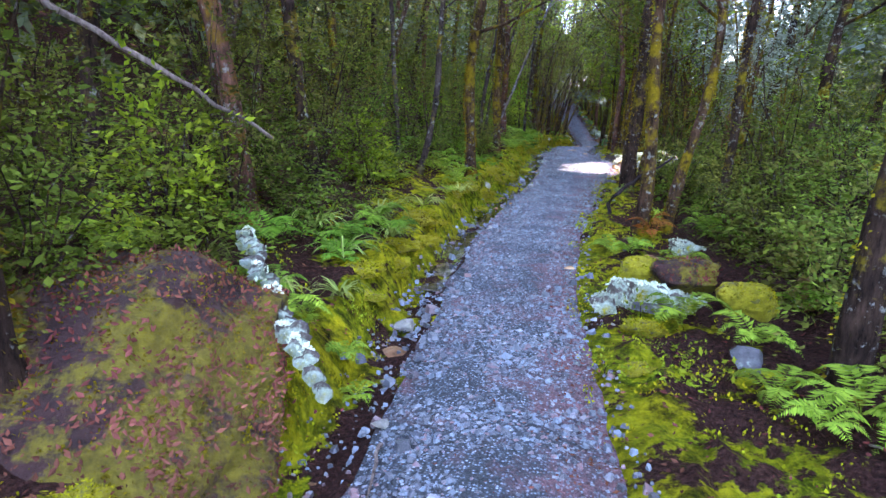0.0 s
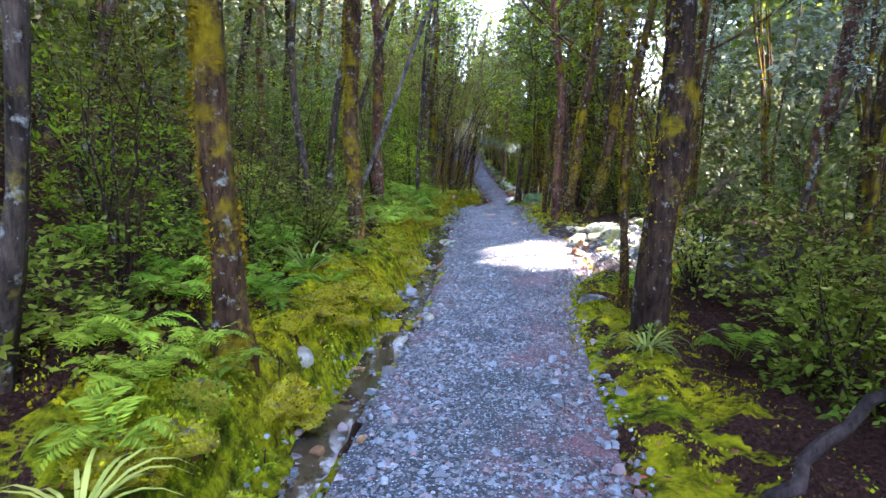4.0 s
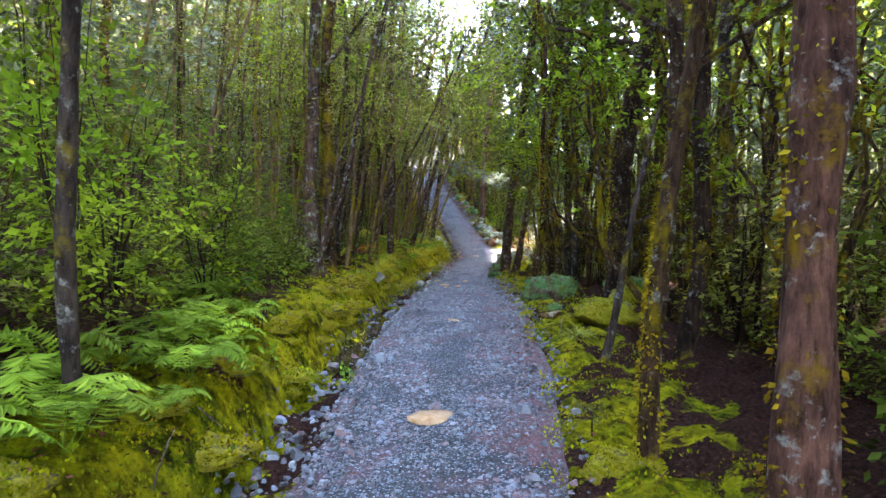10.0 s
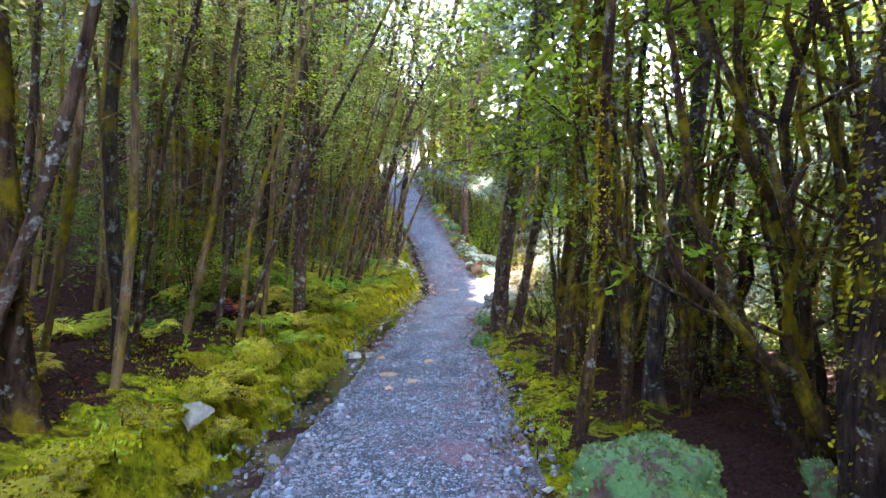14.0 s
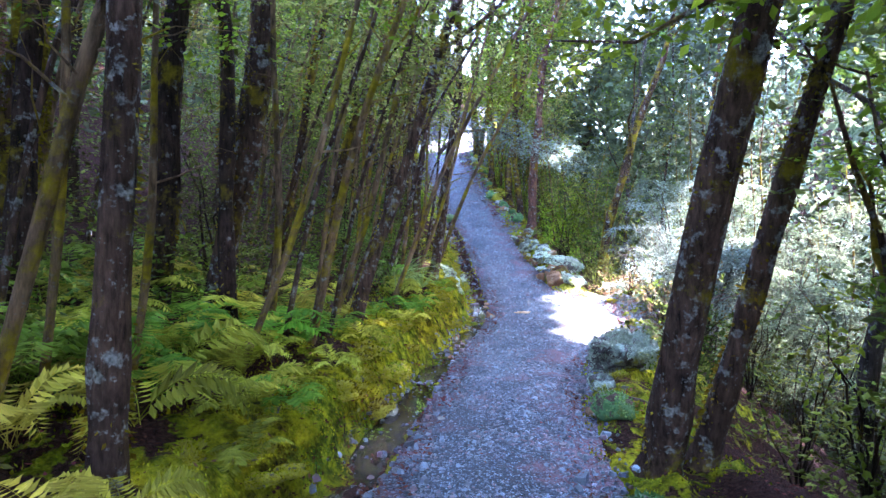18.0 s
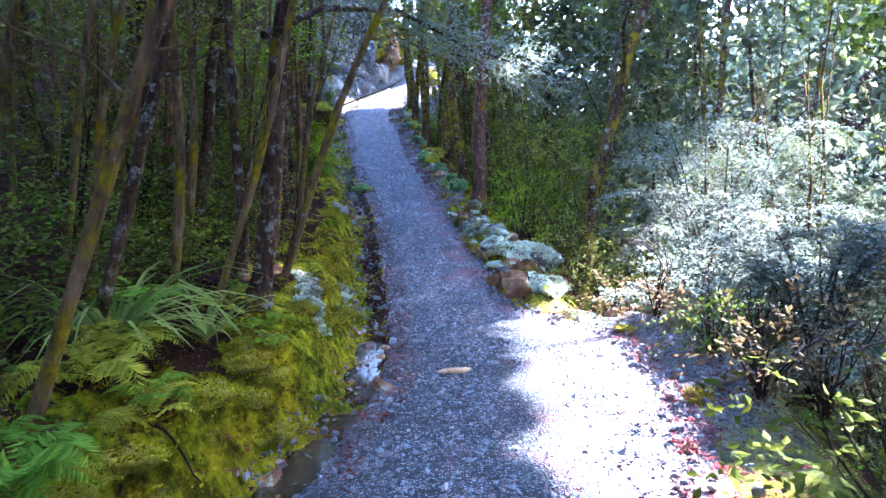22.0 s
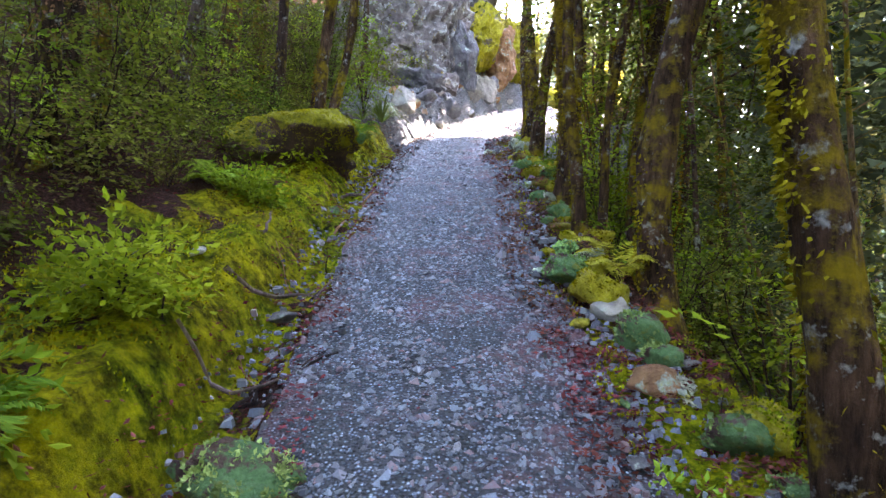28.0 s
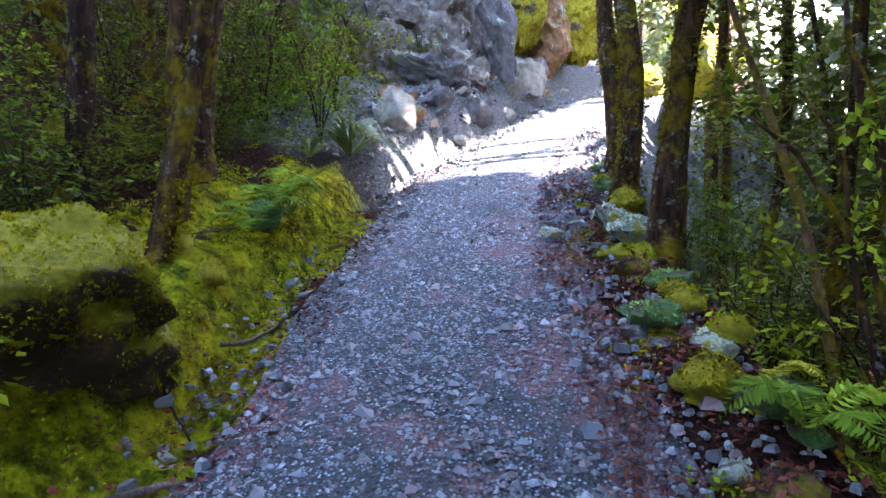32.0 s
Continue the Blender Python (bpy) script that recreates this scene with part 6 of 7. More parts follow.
def herbs():
    gen = np.random.default_rng(64)
    kinds = []
    for k in range(4):
        root = new("seedling")
        tagged(root, "low seedling with small fresh green leaves", "seedling", "seedlings on the bank")
        c = gen.normal(0, 0.05, (14, 3)) * [[1, 1, 0.4]] + [[0, 0, 0.035]]
        co, f = sprays(c, gen.normal(0, 1, (14, 3)) + [[0, 0, 0.7]], gen.uniform(0.05, 0.11, 14), 0.026, 5, gen)
        part("leaves", mesh("leaves", co, f, False), (LEAF["bright"], FERN, LEAF["bright"], LEAF["olive"])[k], root)
        part("stem", mesh("stem", *tube(np.array([(0, 0, -0.03), (0.005, 0, 0.03), (0, 0.004, 0.07)]), (0.004, 0.003, 0.002), 5)), BARK["dark"], root)
        kinds.append(root)
    for n in range(130):
        left = n % 3 < 2
        y = gen.uniform(0.5, 48)
        e = float(np.interp(y, EY, EL)) - gen.uniform(0.1, 1.3) if left else float(np.interp(y, EY, ER)) + gen.uniform(0.02, 0.9)
        m = Matrix.Translation(at_ground(e, y, 0.01)) @ Matrix.Rotation(gen.uniform(0, 6.28), 4, "Z") @ Matrix.Scale(gen.uniform(0.6, 1.6), 4)
        if n < 4:
            kinds[n].matrix_basis = m
        else:
            k = kinds[int(gen.integers(4))]
            copy_thing(k, m @ Matrix.Scale(1 / k.scale[0], 4))


herbs()

# ---- moss, litter, small stones, twigs ----
def side_points(n, left, lo, hi, gen, y0=-2, y1=54, power=1.0):
    y = gen.uniform(y0, y1, n)
    d = lo + (hi - lo) * gen.uniform(0, 1, n) ** power
    x = np.interp(y, EY, EL) - d if left else np.interp(y, EY, ER) + d
    return x, y


def land_height(x, y):
    return height(x, y) + rough(x, y)


def cushions():
    gen = np.random.default_rng(91)
    kinds = []
    for k in range(6):
        bm = bmesh.new()
        bmesh.ops.create_icosphere(bm, subdivisions=3, radius=0.5)
        v = np.array([q.co for q in bm.verts])
        f = np.array([[q.index for q in t.verts] for t in bm.faces])
        bm.free()
        v = v * (1 + np.array([0.55 * noise.noise(Vector(p * 2.6 + 9 * k)) + 0.4 * noise.noise(Vector(p * 6.0 + 5 * k)) + 0.22 * noise.noise(Vector(p * 15 + 3 * k)) for p in v.astype(float)]))[:, None] * [[1.1, 0.85, 0.45]]
        me = mesh("moss_cushion", v, f)
        me.materials.append(STONE["moss"])
        n = 1500
        a = f[gen.integers(0, len(f), n)]
        b = gen.dirichlet((1, 1, 1), n)
        p = (v[a] * b[..., None]).sum(1)
        nm = unit(np.cross(v[a[:, 1]] - v[a[:, 0]], v[a[:, 2]] - v[a[:, 0]]))
        keep = nm[:, 2] > -0.2
        co, q = leaf_quads(p[keep] - nm[keep] * 0.02, nm[keep] + gen.normal(0, 0.6, p[keep].shape), gen.normal(0, 1, p[keep].shape), gen.uniform(0.045, 0.12, keep.sum()), gen.uniform(0.025, 0.055, keep.sum()))
        tf = mesh("moss_fringe", co, q, False)
        tf.materials.append(MOSS_TUFT)
        kinds.append((me, tf))
    for n in range(250):
        if n < 175:
            x, y = side_points(1, True, 0.42, 0.74, gen, 4, 39, 1.0)
        elif n < 205:
            x, y = side_points(1, True, 0.5, 1.3, gen, 0, 40, 1.3)
        else:
            x, y = side_points(1, False, 0.02, 0.6, gen, 0, 42, 1.2)
        x, y = float(x[0]), float(y[0])
        if x > 1 and 13 < y < 16.2:
            continue
        s = gen.uniform(0.14, 0.36) if n < 175 else gen.uniform(0.1, 0.26)
        me, tf = kinds[int(gen.integers(6))]
        root = new("moss_cushion", me)
        tagged(root, "yellow-green moss cushion on the bank", "moss", "moss cushions")
        root.matrix_basis = Matrix.Translation(at_ground(x, y, -s * 0.02)) @ Matrix.Rotation(gen.uniform(0, 6.28), 4, "Z") @ Matrix.Diagonal((s, s, s * gen.uniform(0.6, 1.0), 1))
        tagged(new("moss_fringe", tf), kind="stuff").parent = root


cushions()


def carpets():
    gen = np.random.default_rng(12)
    x1, y1 = side_points(150000, True, 0.3, 1.5, gen, power=1.2)
    x2, y2 = side_points(70000, False, -0.06, 1.0, gen, power=1.4)
    x, y = np.concatenate([x1, x2]), np.concatenate([y1, y2])
    patch = np.array([noise.noise((a * 1.5, b * 1.5, 11)) + 0.6 * noise.noise((a * 5, b * 5, 2)) for a, b in zip(x, y)])
    k = (patch > np.where((y > 35) & (y < 41) & (x < 0), 0.14, np.where((y < 6) & (x < 0), 0.08, -0.05))) & (y < 48.8) & ~((x > 1.4) & (y > 33) & (y < 36.4)) & ~((x > 1.1) & (y > 13.2) & (y < 16))
    x, y = x[k], y[k]
    p = np.stack([x, y, land_height(x, y) - 0.004], 1)
    n = len(p)
    co, f = leaf_quads(p, gen.normal(0, 0.5, (n, 3)) + [[0, 0, 1]], gen.normal(0, 1, (n, 3)), gen.uniform(0.01, 0.028, n), gen.uniform(0.008, 0.02, n))
    tagged(part("moss_carpet", mesh("moss_carpet", co, f, False), MOSS_TUFT), "thick yellow-green moss carpet on bank and shoulder", "moss", kind="stuff")
    x1, y1 = side_points(20000, True, 0.3, 2.4, gen)
    x2, y2 = side_points(15000, False, -0.2, 2.2, gen, power=1.4)
    x3, y3 = side_points(16000, True, -0.14, 0.5, gen, 28, 50)
    x4, y4 = side_points(9000, False, -0.2, 0.4, gen, 30, 50)
    x5, y5 = side_points(15000, False, -0.25, 0.55, gen, 40, 49)
    x, y = np.concatenate([x1, x2, x3, x4, x5]), np.concatenate([y1, y2, y3, y4, y5])
    p = np.stack([x, y, land_height(x, y) + 0.012], 1)
    q, uu = path_point(26000)
    q = q[gen.uniform(0, 1, len(q)) < 0.12 + 0.75 * step01(0.45, 1.0, uu)]
    p = np.concatenate([p, q + [[0, 0, 0.012]]])
    n = len(p)
    d = gen.normal(0, 1, (n, 3)) * [[1, 1, 0.25]]
    L = gen.uniform(0.012, 0.045, n)
    L[-len(q):] *= 0.55
    co, f = leaf_quads(p, d, np.array([[0, 0, 1.0]]) + gen.normal(0, 0.4, (n, 3)), L, L * gen.uniform(0.3, 0.6, n))
    tagged(part("leaf_litter", mesh("leaf_litter", co, f, False), LITTER), "red-brown fallen leaves and bark bits", "leaves", kind="stuff")
    x1, y1 = side_points(8000, True, -0.2, 0.42, gen)
    x2, y2 = side_points(5500, False, -0.24, 0.16, gen, power=1.3)
    x3, y3 = side_points(2600, False, -0.2, 0.4, gen, 40, 49)
    x, y = np.concatenate([x1, x2, x3]), np.concatenate([y1, y2, y3])
    p = np.stack([x, y, height(x, y) + 0.012], 1)
    size = np.exp(gen.normal(-4.5, 0.5, len(p)))
    x, y = side_points(2200, True, 0.06, 0.44, gen, 3, 46)
    q = np.stack([x, y, land_height(x, y) + 0.004], 1)
    p, size = np.concatenate([p, q]), np.concatenate([size, np.exp(gen.normal(-4.15, 0.5, len(q)))])
    co, f = chips(p, size, gen)
    tagged(part("edge_stones", mesh("edge_stones", co, f, False), PEBBLE), "small stones along the ditch and track edge", "gravel", kind="stuff")


carpets()


def rubble():
    """Broken pale stones of all sizes over the heap in the sunlit hollow."""
    gen = np.random.default_rng(29)
    n = 9000
    a, r = gen.uniform(0, 6.28, n), np.sqrt(gen.uniform(0, 1, n))
    x, y = 2.0 + 1.05 * r * np.cos(a), 14.75 + 1.35 * r * np.sin(a)
    p = np.stack([x, y, land_height(x, y) + 0.004], 1)
    p = p[x > np.interp(y, EY, ER) + 0.05]
    x, y = side_points(7500, True, -0.15, 1.5, gen, 49.0, 58)
    q = np.stack([x, y, land_height(x, y) + 0.004], 1)
    p = np.concatenate([p, q])
    x, y = side_points(2500, False, -0.1, 0.6, gen, 48.5, 57)
    p = np.concatenate([p, np.stack([x, y, land_height(x, y) + 0.004], 1)])
    co, f = chips(p, np.exp(gen.normal(-4.45, 0.55, len(p))), gen)
    tagged(part("rubble", mesh("rubble", co, f, False), PALE_CHIPS), "broken grey stones heaped on the verge of the track", "gravel", kind="stuff")


rubble()


def stick(pts, r, mat=WOOD, name="stick", label="fallen grey stick on the litter", sides=6):
    gen = np.random.default_rng(int(abs(pts[0][0]) * 991 + pts[0][1] * 37))
    p = np.array(pts, float)
    s = np.linspace(0, len(p) - 1, max(8, 2 * len(p)))
    i = np.arange(len(p))
    q = np.stack([np.interp(s, i, p[:, k]) for k in range(3)], 1) + gen.normal(0, r * 0.5, (len(s), 3))
    co, f = tube(q - q[0], r * (1.05 - 0.6 * s / s[-1]), sides, 0.08, gen)
    ob = part(name, mesh(name, co, f), mat)
    ob.location = q[0]
    return tagged(ob, label, "stick", "fallen sticks")


def lie(x, y, a, ln, r, **kw):
    pts = []
    for s in (0, 0.35, 0.7, 1):
        px, py = x + math.cos(a) * ln * s, y + math.sin(a) * ln * s
        pts.append((px, py, float(land_height(np.array([px]), np.array([py]))[0]) + r * 0.8))
    return stick(pts, r, **kw)


stick(((0.56, 8.36, 0.2), (0.56, 8.4, 0.5), (0.68, 8.43, 0.64), (0.84, 8.47, 0.76), (1.0, 8.51, 0.87), (1.35, 8.6, 1.1)), 0.032, WOOD_DARK, "leaning_limb", "dark wet limb leaning up from the track edge")
stick(((-3.3, 3.2, 2.2), (-2.82, 3.27, 1.93), (-2.44, 3.3, 1.72), (-2.16, 3.33, 1.54), (-1.78, 3.37, 1.34)), 0.022, WOOD, "dead_branch", "long dead branch slanting down among the leaves")
stick(((2.33, 11.64, 0.3), (2.38, 11.68, 0.82), (2.5, 11.75, 1.49), (2.69, 11.81, 2.01), (2.98, 11.88, 2.48), (3.3, 12.0, 3.2)), 0.03, BARK["grey"], "bent_trunk", "grey bent dead trunk among trees")
stick(((2.36, 23.33, 1.2), (2.11, 23.34, 1.65), (1.95, 23.35, 1.79), (1.72, 23.35, 2.01), (1.49, 23.37, 2.33), (1.4, 23.38, 2.8)), 0.035, BARK["moss"], "mossy_limb", "curved mossy limb growing out towards the track")
for k in range(7):
    stick(((2.2 + 0.1 * k, 15.9 + 0.12 * k, 0.8), (2.7 + 0.1 * k, 15.9, 1.05 + 0.05 * k), (3.4 + 0.1 * k, 15.8 - 0.1 * k, 1.5 + 0.12 * k)), 0.014, WOOD, "dead_branch", "bare dead branch leaning on the slope")
stick(((2.65, 34.2, 0.93), (3.2, 34.4, 1.0), (4.0, 34.75, 1.24)), 0.028, WOOD, "fallen_branch", "bleached fallen branch lying across the drop")
stick(((3.15, 34.38, 1.0), (3.5, 34.2, 1.12), (3.9, 34.1, 1.3)), 0.015, WOOD, "fallen_branch", "bleached fallen branch lying across the drop")
stick(((3.3, 33.6, 0.75), (3.8, 34.0, 1.05), (4.4, 34.9, 1.5)), 0.014, WOOD, "dead_branch", "bare dead branch leaning on the slope")
lie(-0.86, 13.75, 1.2, 0.6, 0.02, mat=STONE["orange"], label="red-brown stick at the ditch")
for row in ((-0.6, 39.2, 1.5, 0.7, 0.016), (-0.85, 39.0, 1.4, 0.55, 0.022), (-1.35, 42.3, 1.0, 0.6, 0.018), (-1.5, 43.0, 1.9, 0.5, 0.014), (-1.15, 41.6, 0.4, 0.5, 0.013), (1.35, 30.2, 0.1, 0.5, 0.013), (1.6, 30.0, -0.5, 0.4, 0.01), (-1.75, 45.2, 0.9, 0.5, 0.018), (-1.95, 46.2, 1.2, 0.4, 0.012), (0.35, 6.6, 0.3, 0.35, 0.012)):
    lie(*row)
gen = np.random.default_rng(43)
for k in range(34):
    y = gen.uniform(37, 46.5)
    lie(float(np.interp(y, EY, EL)) - gen.uniform(0.02, 0.3), y, gen.normal(1.5, 0.5), gen.uniform(0.15, 0.5), gen.uniform(0.004, 0.012), mat=(WOOD, WOOD_DARK, STONE["orange"])[k % 3], label="fallen stick lying in the side ditch")
gen = np.random.default_rng(44)
for k in range(60):
    lf = k % 5 < 3
    x, y = side_points(1, lf, -0.1, 1.6, gen, 0, 48)
    lie(float(x[0]), float(y[0]), gen.uniform(0, 6.28), gen.uniform(0.15, 0.5), gen.uniform(0.004, 0.011), mat=WOOD if k % 2 else WOOD_DARK, label="thin fallen twig on the ground")

# the sunlit branch that hangs over the track
pts = np.array([(-0.35, 34.75, 3.3), (-0.1, 35.6, 3.75), (0.51, 36.2, 3.9), (1.26, 36.52, 3.6), (2.2, 36.54, 3.32)]) - np.array(overhang.location)
co, f = tube(pts, (0.035, 0.028, 0.022, 0.016, 0.008), 6, 0.05)
part("limb", mesh("limb", co, f), BARK["grey"], overhang)
g2 = np.random.default_rng(8)
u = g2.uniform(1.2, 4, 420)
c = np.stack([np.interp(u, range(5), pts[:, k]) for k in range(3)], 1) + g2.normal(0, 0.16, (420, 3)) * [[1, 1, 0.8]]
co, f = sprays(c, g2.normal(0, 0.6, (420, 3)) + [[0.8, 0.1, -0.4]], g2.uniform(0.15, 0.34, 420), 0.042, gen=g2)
# paler than the tree's own crown: sunlight put into the leaf colour
part("leaves", mesh("leaves", co, f, False), LEAF["grey"], overhang, "leaf sprays coloured pale for sunlight")

# the broad-leaved bough over the track
for pts, n in (((( 2.12, 26.86, 3.1), (1.85, 27.0, 3.3), (1.6, 27.2, 3.22), (0.95, 27.34, 3.12), (0.3, 27.25, 3.02)), 120), (((2.15, 26.86, 3.5), (1.9, 27.4, 3.6), (1.5, 28.2, 3.35), (1.1, 28.7, 3.2), (0.7, 29.0, 3.3)), 110), (((2.1, 26.8, 2.9), (2.0, 26.2, 3.1), (1.7, 25.8, 3.2), (1.3, 25.5, 3.35)), 70)):
    p = np.array(pts) - np.array(broadleaf.location)
    co, f = tube(p, np.linspace(0.024, 0.005, len(p)), 6, 0.06)
    part("limb", mesh("limb", co, f), BARK["lichen"], broadleaf)
    u = g2.uniform(0.8, len(p) - 1, n)
    c = np.stack([np.interp(u, range(len(p)), p[:, k]) for k in range(3)], 1) + g2.normal(0, 0.1, (n, 3))
    co, f = sprays(c, g2.normal(0, 0.7, (n, 3)) + [[-0.5, 0.1, -0.2]], g2.uniform(0.1, 0.22, n), 0.06, 4, g2)
    part("leaves", mesh("leaves", co, f, False), LEAF["bright"], broadleaf, "fresh broad green leaves")


def flake(x, y, w, d, turn):
    gen = np.random.default_rng(int(y * 100))
    n = 14
    a = np.linspace(0, 6.283, n, endpoint=False)
    r = gen.uniform(0.75, 1.1, n)
    rim = np.stack([np.cos(a) * w / 2 * r, np.sin(a) * d / 2 * r, 0.01 + gen.uniform(0, 0.012, n)], 1)
    top, low = np.array([[0, 0, 0.03]]), rim * [[0.97, 0.97, 0]]
    i = np.arange(n)
    k = (i + 1) % n
    co = np.concatenate([rim, low, top])
    ob = part("bark_flake", mesh("bark_flake", co, [np.stack([i, k, k + n, i + n], 1)[:, ::-1], np.stack([i, k, np.full(n, 2 * n)], 1)]), STRAW)
    z = float(np.interp(y, GY, GZ)) + 0.012
    ob.matrix_basis = pose(x, y, z, 0, 0, turn)
    tagged(ob, "pale orange fallen bark flake on the gravel", "bark", "bark flakes")


for row in ((0.04, 19.15, 0.3, 0.27, 20), (0.98, 34.7, 0.26, 0.1, 8), (0.05, 26.8, 0.2, 0.12, 0), (0.3, 26.5, 0.13, 0.08, 40), (0.1, 26.2, 0.12, 0.07, 80), (0.45, 27.4, 0.12, 0.09, 10), (-0.1, 27.6, 0.1, 0.07, 60), (0.2, 22.0, 0.16, 0.03, -35), (0.4, 16.9, 0.1, 0.06, 20), (0.05, 5.6, 0.1, 0.06, 0), (0.42, 35.2, 0.08, 0.1, 20), (0.4, 35.0, 0.07, 0.08, 60)):
    flake(*row)


def water(y0, y1, wide):
    ys = np.arange(y0, y1, 0.15)
    e = np.interp(ys, EY, EL)
    z = np.interp(ys, GY, GZ) - 0.088
    a = np.stack([e - 0.04, ys, z], 1)
    b = np.stack([e - 0.06 - wide, ys, z], 1)
    n = len(ys)
    i = np.arange(n - 1)
    ob = part("ditch_water", mesh("ditch_water", np.concatenate([a, b]), np.stack([i, i + 1, i + 1 + n, i + n], 1)), WATER)
    tagged(ob, "shallow still water in the side ditch", "water", kind="structure")


water(5, 17, 0.38)
water(20.5, 36, 0.38)


# ---- the leaf screen added against the sun, and the woods further off ----
def high_canopy():
    """Added leaves high up-sun shade track and slope, open where the sunlit patches lie."""
    gen = np.random.default_rng(56)
    n = 23000
    x, y = gen.uniform(-12, 4.8, n), gen.uniform(-9, 58, n)
    g = np.maximum(height(x, y), np.interp(y, GY, GZ) - 1)
    h = gen.uniform(10, 18, n)
    p = np.stack([x + h * SUN.x / SUN.z, y + h * SUN.y / SUN.z, g + h], 1)
    # denser layer far along the sun's ray, added to close small leaks
    x, y, h = gen.uniform(-4, 3.5, 6000), gen.uniform(-3, 50, 6000), gen.uniform(14, 21, 6000)
    p = np.concatenate([p, np.stack([x + h * SUN.x / SUN.z, y + h * SUN.y / SUN.z, height(x, y) + h], 1)])
    x, y, h = gen.uniform(4.5, 16, 7800), gen.uniform(42.5, 67, 7800), gen.uniform(12, 19, 7800)
    p = np.concatenate([p, np.stack([x + h * SUN.x / SUN.z, y + h * SUN.y / SUN.z, height(x, y) + h], 1)])
    x, y, h = gen.uniform(4.8, 9.5, 1500), gen.uniform(28.5, 34, 1500), gen.uniform(9, 15, 1500)
    p = np.concatenate([p, np.stack([x + h * SUN.x / SUN.z, y + h * SUN.y / SUN.z, height(x, y) + h], 1)])
    mid = (np.interp(p[:, 1], EY, EL) + np.interp(p[:, 1], EY, ER)) / 2
    m = len(p)
    d = gen.normal(0, 1, (m, 3))
    d -= (d @ np.array(SUN))[:, None] * np.array(SUN)
    d = unit(d) + gen.normal(0, 0.2, (m, 3))
    L = gen.uniform(0.6, 1.0, m)
    # more loose leaves, added over the left bank to darken it
    bank = np.stack([gen.uniform(-13, -3, 4200), gen.uniform(-7, 26, 4200), gen.uniform(10, 15, 4200)], 1)
    foot = p - (p[:, 2:] - 1.0) / SUN.z * np.array(SUN)
    k = ~((foot[:, 0] > 3.7) & (foot[:, 1] > 15) & (foot[:, 1] < 29)) & shaded(p) & shaded(p + d * 0.5 * L[:, None]) & shaded(p + d * L[:, None]) & (p[:, 0] > mid + 1.5)
    p, d, L = np.concatenate([p[k], bank]), np.concatenate([d[k], gen.normal(0, 1, bank.shape) * [[1, 1, 0.4]]]), np.concatenate([L[k], gen.uniform(0.6, 1.0, len(bank))])
    m = len(p)
    co, f = leaf_quads(p, d, gen.normal(0, 0.25, (m, 3)) + np.array(SUN), L, L * 0.62)
    tagged(part("high_canopy", mesh("high_canopy", co, f, False), LEAF["beech"]), "loose green leaf layer added overhead to keep the sun off track and slope", "canopy", kind="stuff")


high_canopy()


def far_woods():
    gen = np.random.default_rng(55)
    n = 150000
    left = gen.uniform(0, 1, n) < 0.48
    y = gen.uniform(-8, 70, n)
    d = np.where(left, gen.uniform(6.0, 19, n), np.where(y > 47, 2.8, 6.2) + 11 * gen.uniform(0, 1, n))
    x = np.where(left, -d, d)
    low = height(x, np.clip(y, -12, 80))
    top = np.interp(y, GY, GZ) + np.where(left, 8 + 0.3 * d, np.where((y > 29) & (y < 43), 4.5, np.where(y < 17, 4.2, 7.0)) + 1.5 * np.sin(y * 0.9) + np.sin(d * 1.3))
    z = low + np.maximum(gen.uniform(0, 1, n) * (top - low), 0.2)
    keep = ~((x > 0) & (x < 8.0) & (y > 31) & (y < 40))
    x, y, z, d = x[keep], y[keep], z[keep], d[keep]
    p = np.stack([x, y, z], 1)
    k = shaded(p)
    p = p[k]
    m = len(p)
    L = gen.uniform(0.17, 0.36, m) * (0.7 + d[k] / 20)
    co, f = leaf_quads(p, gen.normal(0, 1, (m, 3)), gen.normal(0, 0.6, (m, 3)) + [[0, 0, 1]], L, L * 0.6)
    y = gen.uniform(43.5, 60, 46000)
    x = np.where(y > 46.5, 2.4, 4.0) + 10.5 * gen.uniform(0, 1, 46000)
    q = np.stack([x, y, np.interp(y, GY, GZ) + gen.uniform(-3, 9.5, 46000)], 1)
    q = q[shaded(q) & (q[:, 0] < 1.2 + 0.5 * (q[:, 1] - 33.5)) & (np.array([noise.noise(Vector(v) * 0.55) for v in q]) > -0.2)]
    L = gen.uniform(0.2, 0.42, len(q))
    co, f = join([(co, f), leaf_quads(q, gen.normal(0, 1, q.shape), gen.normal(0, 0.5, q.shape) + [[0, 0, 1]], L, L * 0.6)])
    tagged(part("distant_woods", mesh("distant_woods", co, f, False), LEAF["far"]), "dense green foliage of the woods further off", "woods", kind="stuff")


far_woods()


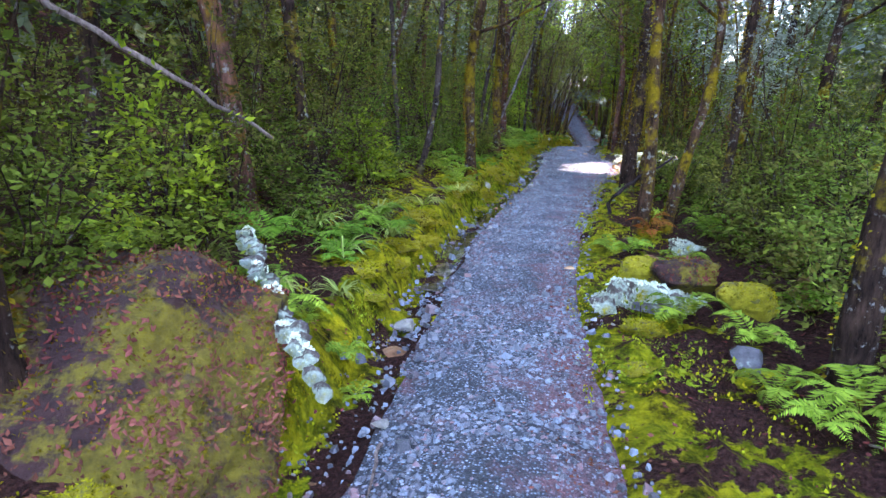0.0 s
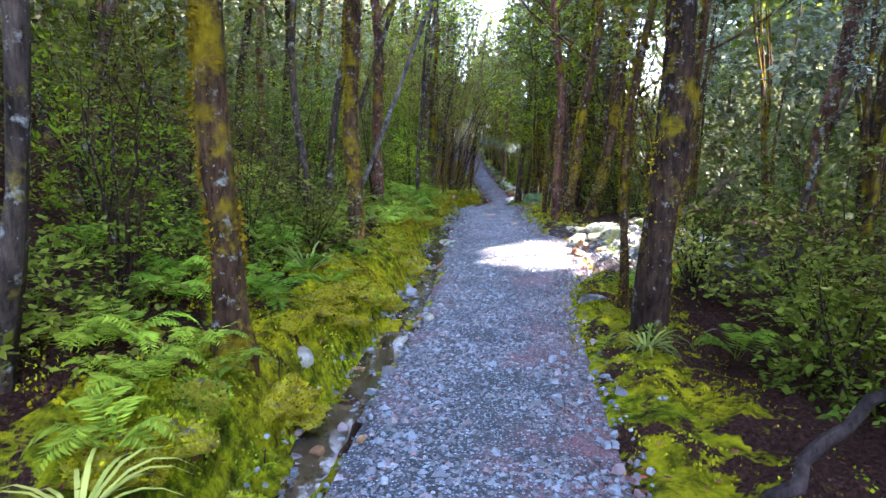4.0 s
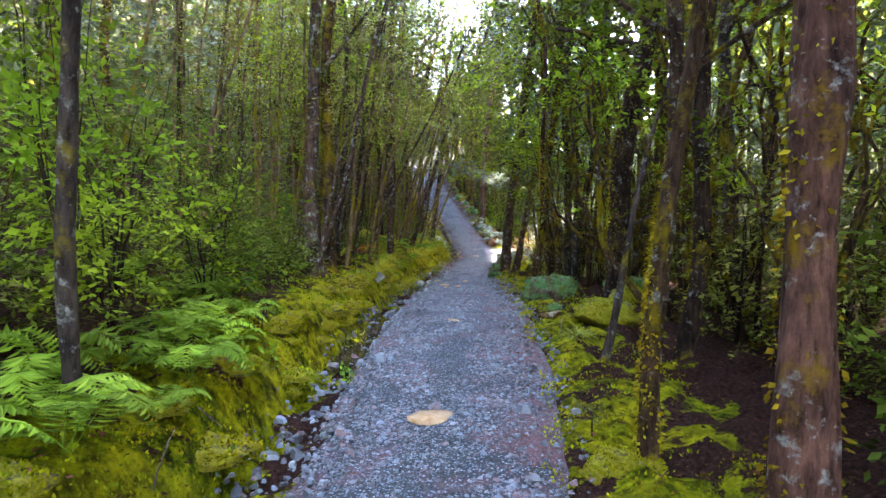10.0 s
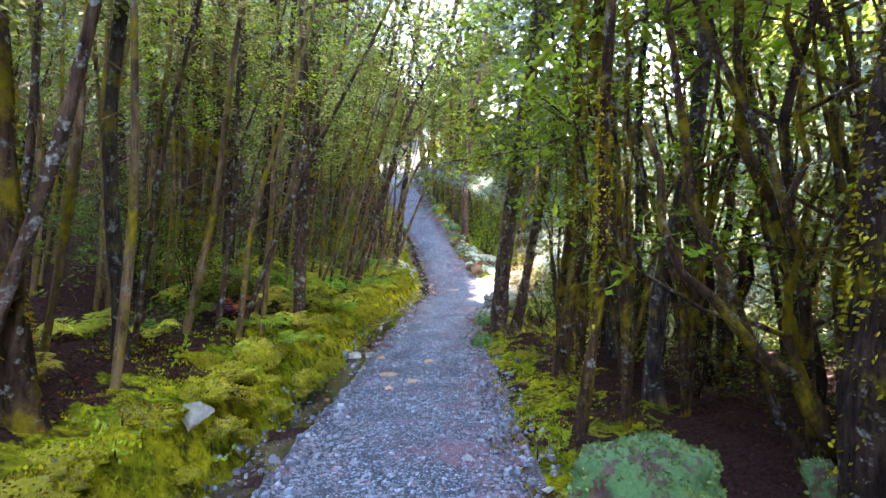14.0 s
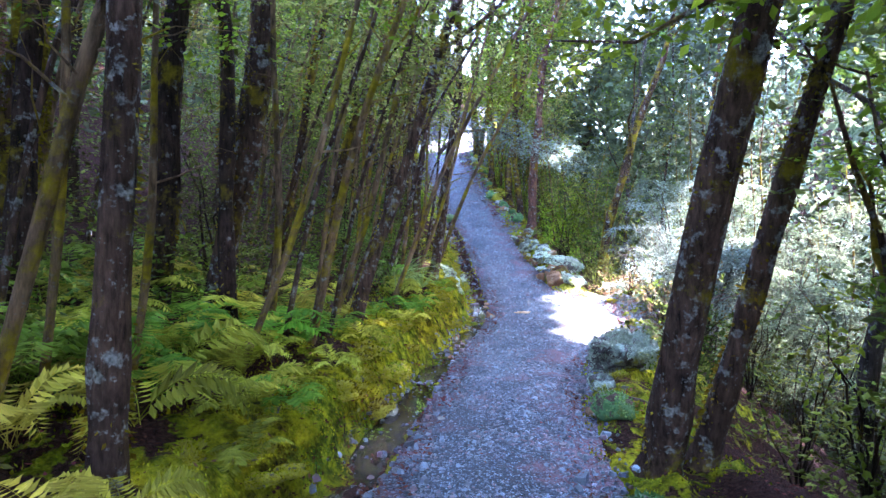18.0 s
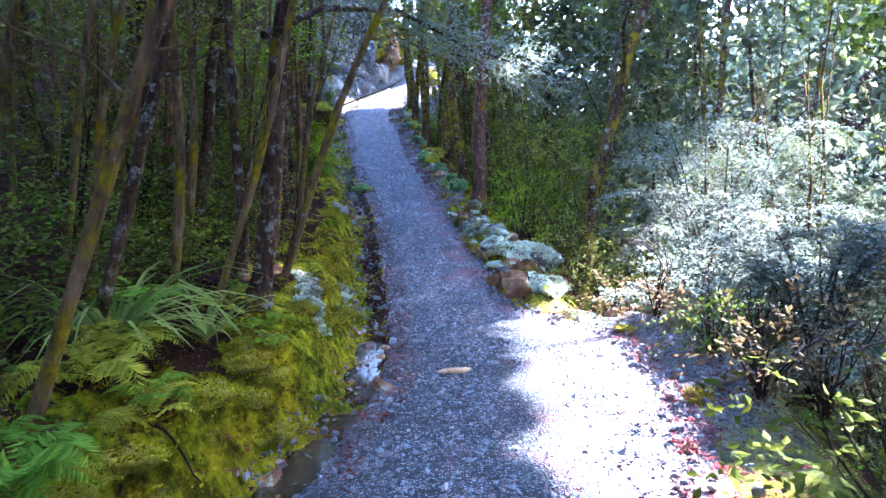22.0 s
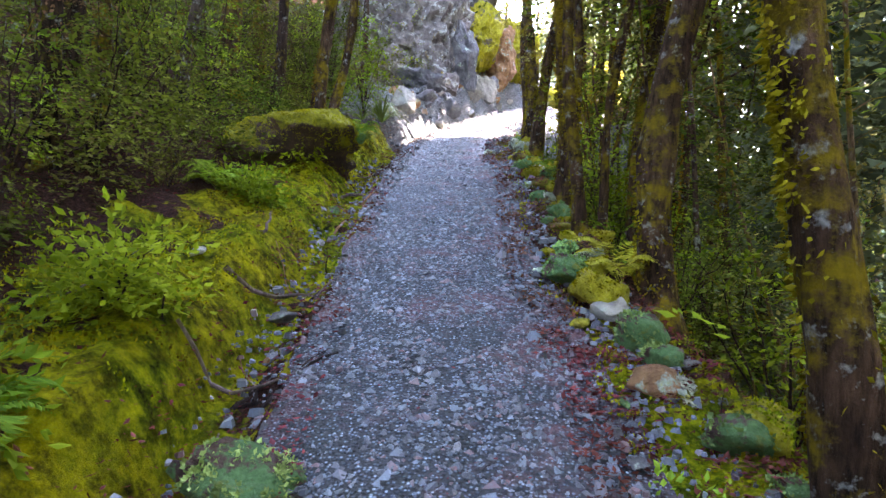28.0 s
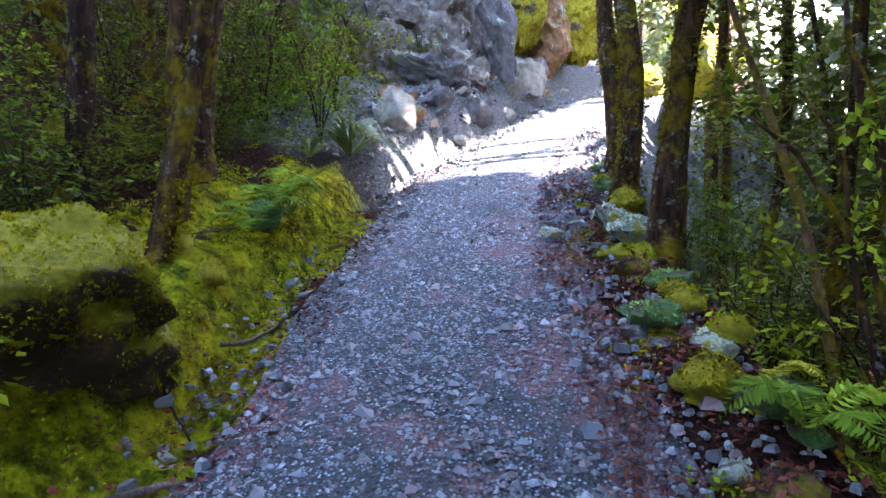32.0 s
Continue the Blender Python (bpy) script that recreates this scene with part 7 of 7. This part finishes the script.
def understorey():
    """Tangle of small-leaved bushes and low branches between the trunks: layered sprays, in clumps with dark hollows."""
    gen = np.random.default_rng(58)
    for name, words, mat, n, leaf, seed in (("undergrowth_tangle", "dense dark green tangle of small-leaved undergrowth", LEAF["beech"], 46000, 0.05, 0), ("undergrowth_twigs", "olive and brown tangle of fine leafy twigs", LEAF["olive"], 20000, 0.042, 7)):
        y = gen.uniform(-3, 58, n)
        left = gen.uniform(0, 1, n) < 0.6
        near = np.where(left, np.where(y < 23, 1.25, 1.5), np.where(y > 40, 1.15, np.where(y > 30, 3.2, np.where(y < 13, 1.4, 2.0))))
        d = near + 6 * gen.uniform(0, 1, n) ** np.where(left, 1.7, 1.5)
        x = np.where(left, np.interp(y, EY, EL) - d, np.interp(y, EY, ER) + d)
        top = np.where(left, np.where((y > 23) & (y < 35), 0.4 + 0.55 * (d - near), 0.45 + 1.35 * (d - near)), np.where(y > 30, 2.2 + 0.75 * (d - near), 0.9 + 0.8 * (d - near)))
        z = height(x, y) + top * gen.uniform(0, 1, n) ** 1.1
        sunny = (x > 2.2) & (x < 7.5) & (y > 33) & (y < 40) & (z > -0.3 - 0.3 * (x - 2.2))
        keep = ~sunny & (np.array([noise.noise((a * 0.9, b * 0.9, c * 1.3 + seed)) for a, b, c in zip(x, y, z)]) > np.where(left & (y > 36), -0.15, -0.02)) & ~((left == False) & (y > 12.5) & (y < 16.5) & (x < 3.6))
        p = np.stack([x, y, z], 1)[keep]
        p = p[shaded(p)]
        m = len(p)
        co, f = sprays(p, gen.normal(0, 1, (m, 3)) * [[1, 1, 0.25]] + [[0, 0, -0.1]], gen.uniform(0.25, 0.55, m), leaf, 15, gen, 0.18)
        tagged(part(name, mesh(name, co, f, False), mat), words, "undergrowth", kind="stuff")


understorey()


def far_hillside():
    """Woods on the hillside across the gully."""
    gen = np.random.default_rng(59)
    n = 38000
    y = gen.uniform(-30, 95, n)
    x = np.interp(y, EY, ER) + 15 + 24 * gen.uniform(0, 1, n)
    z = height(x, np.clip(y, -12, 80)) + 3.2 * gen.uniform(0, 1, n) ** 0.6 * (0.7 + 0.5 * np.sin(x * 0.9 + 2 * np.sin(y * 0.7)) + 0.3 * np.sin(y * 1.3))
    L = gen.uniform(0.45, 0.85, n)
    co, f = leaf_quads(np.stack([x, y, z], 1), gen.normal(0, 1, (n, 3)), gen.normal(0, 0.6, (n, 3)) + [[0, 0, 1]], L, L * 0.6)
    m = 18000
    a, b = gen.uniform(-14, 16, m), gen.uniform(63, 80, m)
    p = np.stack([a, b, height(a, b) + gen.uniform(0, 1, m) * (4 + 2 * np.sin(a * 0.8) + np.sin(a * 2.1))], 1)
    k = gen.uniform(0.4, 0.75, m)
    co, f = join([(co, f), leaf_quads(p, gen.normal(0, 1, (m, 3)), gen.normal(0, 0.6, (m, 3)) + [[0, 0, 1]], k, k * 0.6)])
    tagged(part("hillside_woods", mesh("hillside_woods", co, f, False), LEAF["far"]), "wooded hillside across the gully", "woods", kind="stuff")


far_hillside()
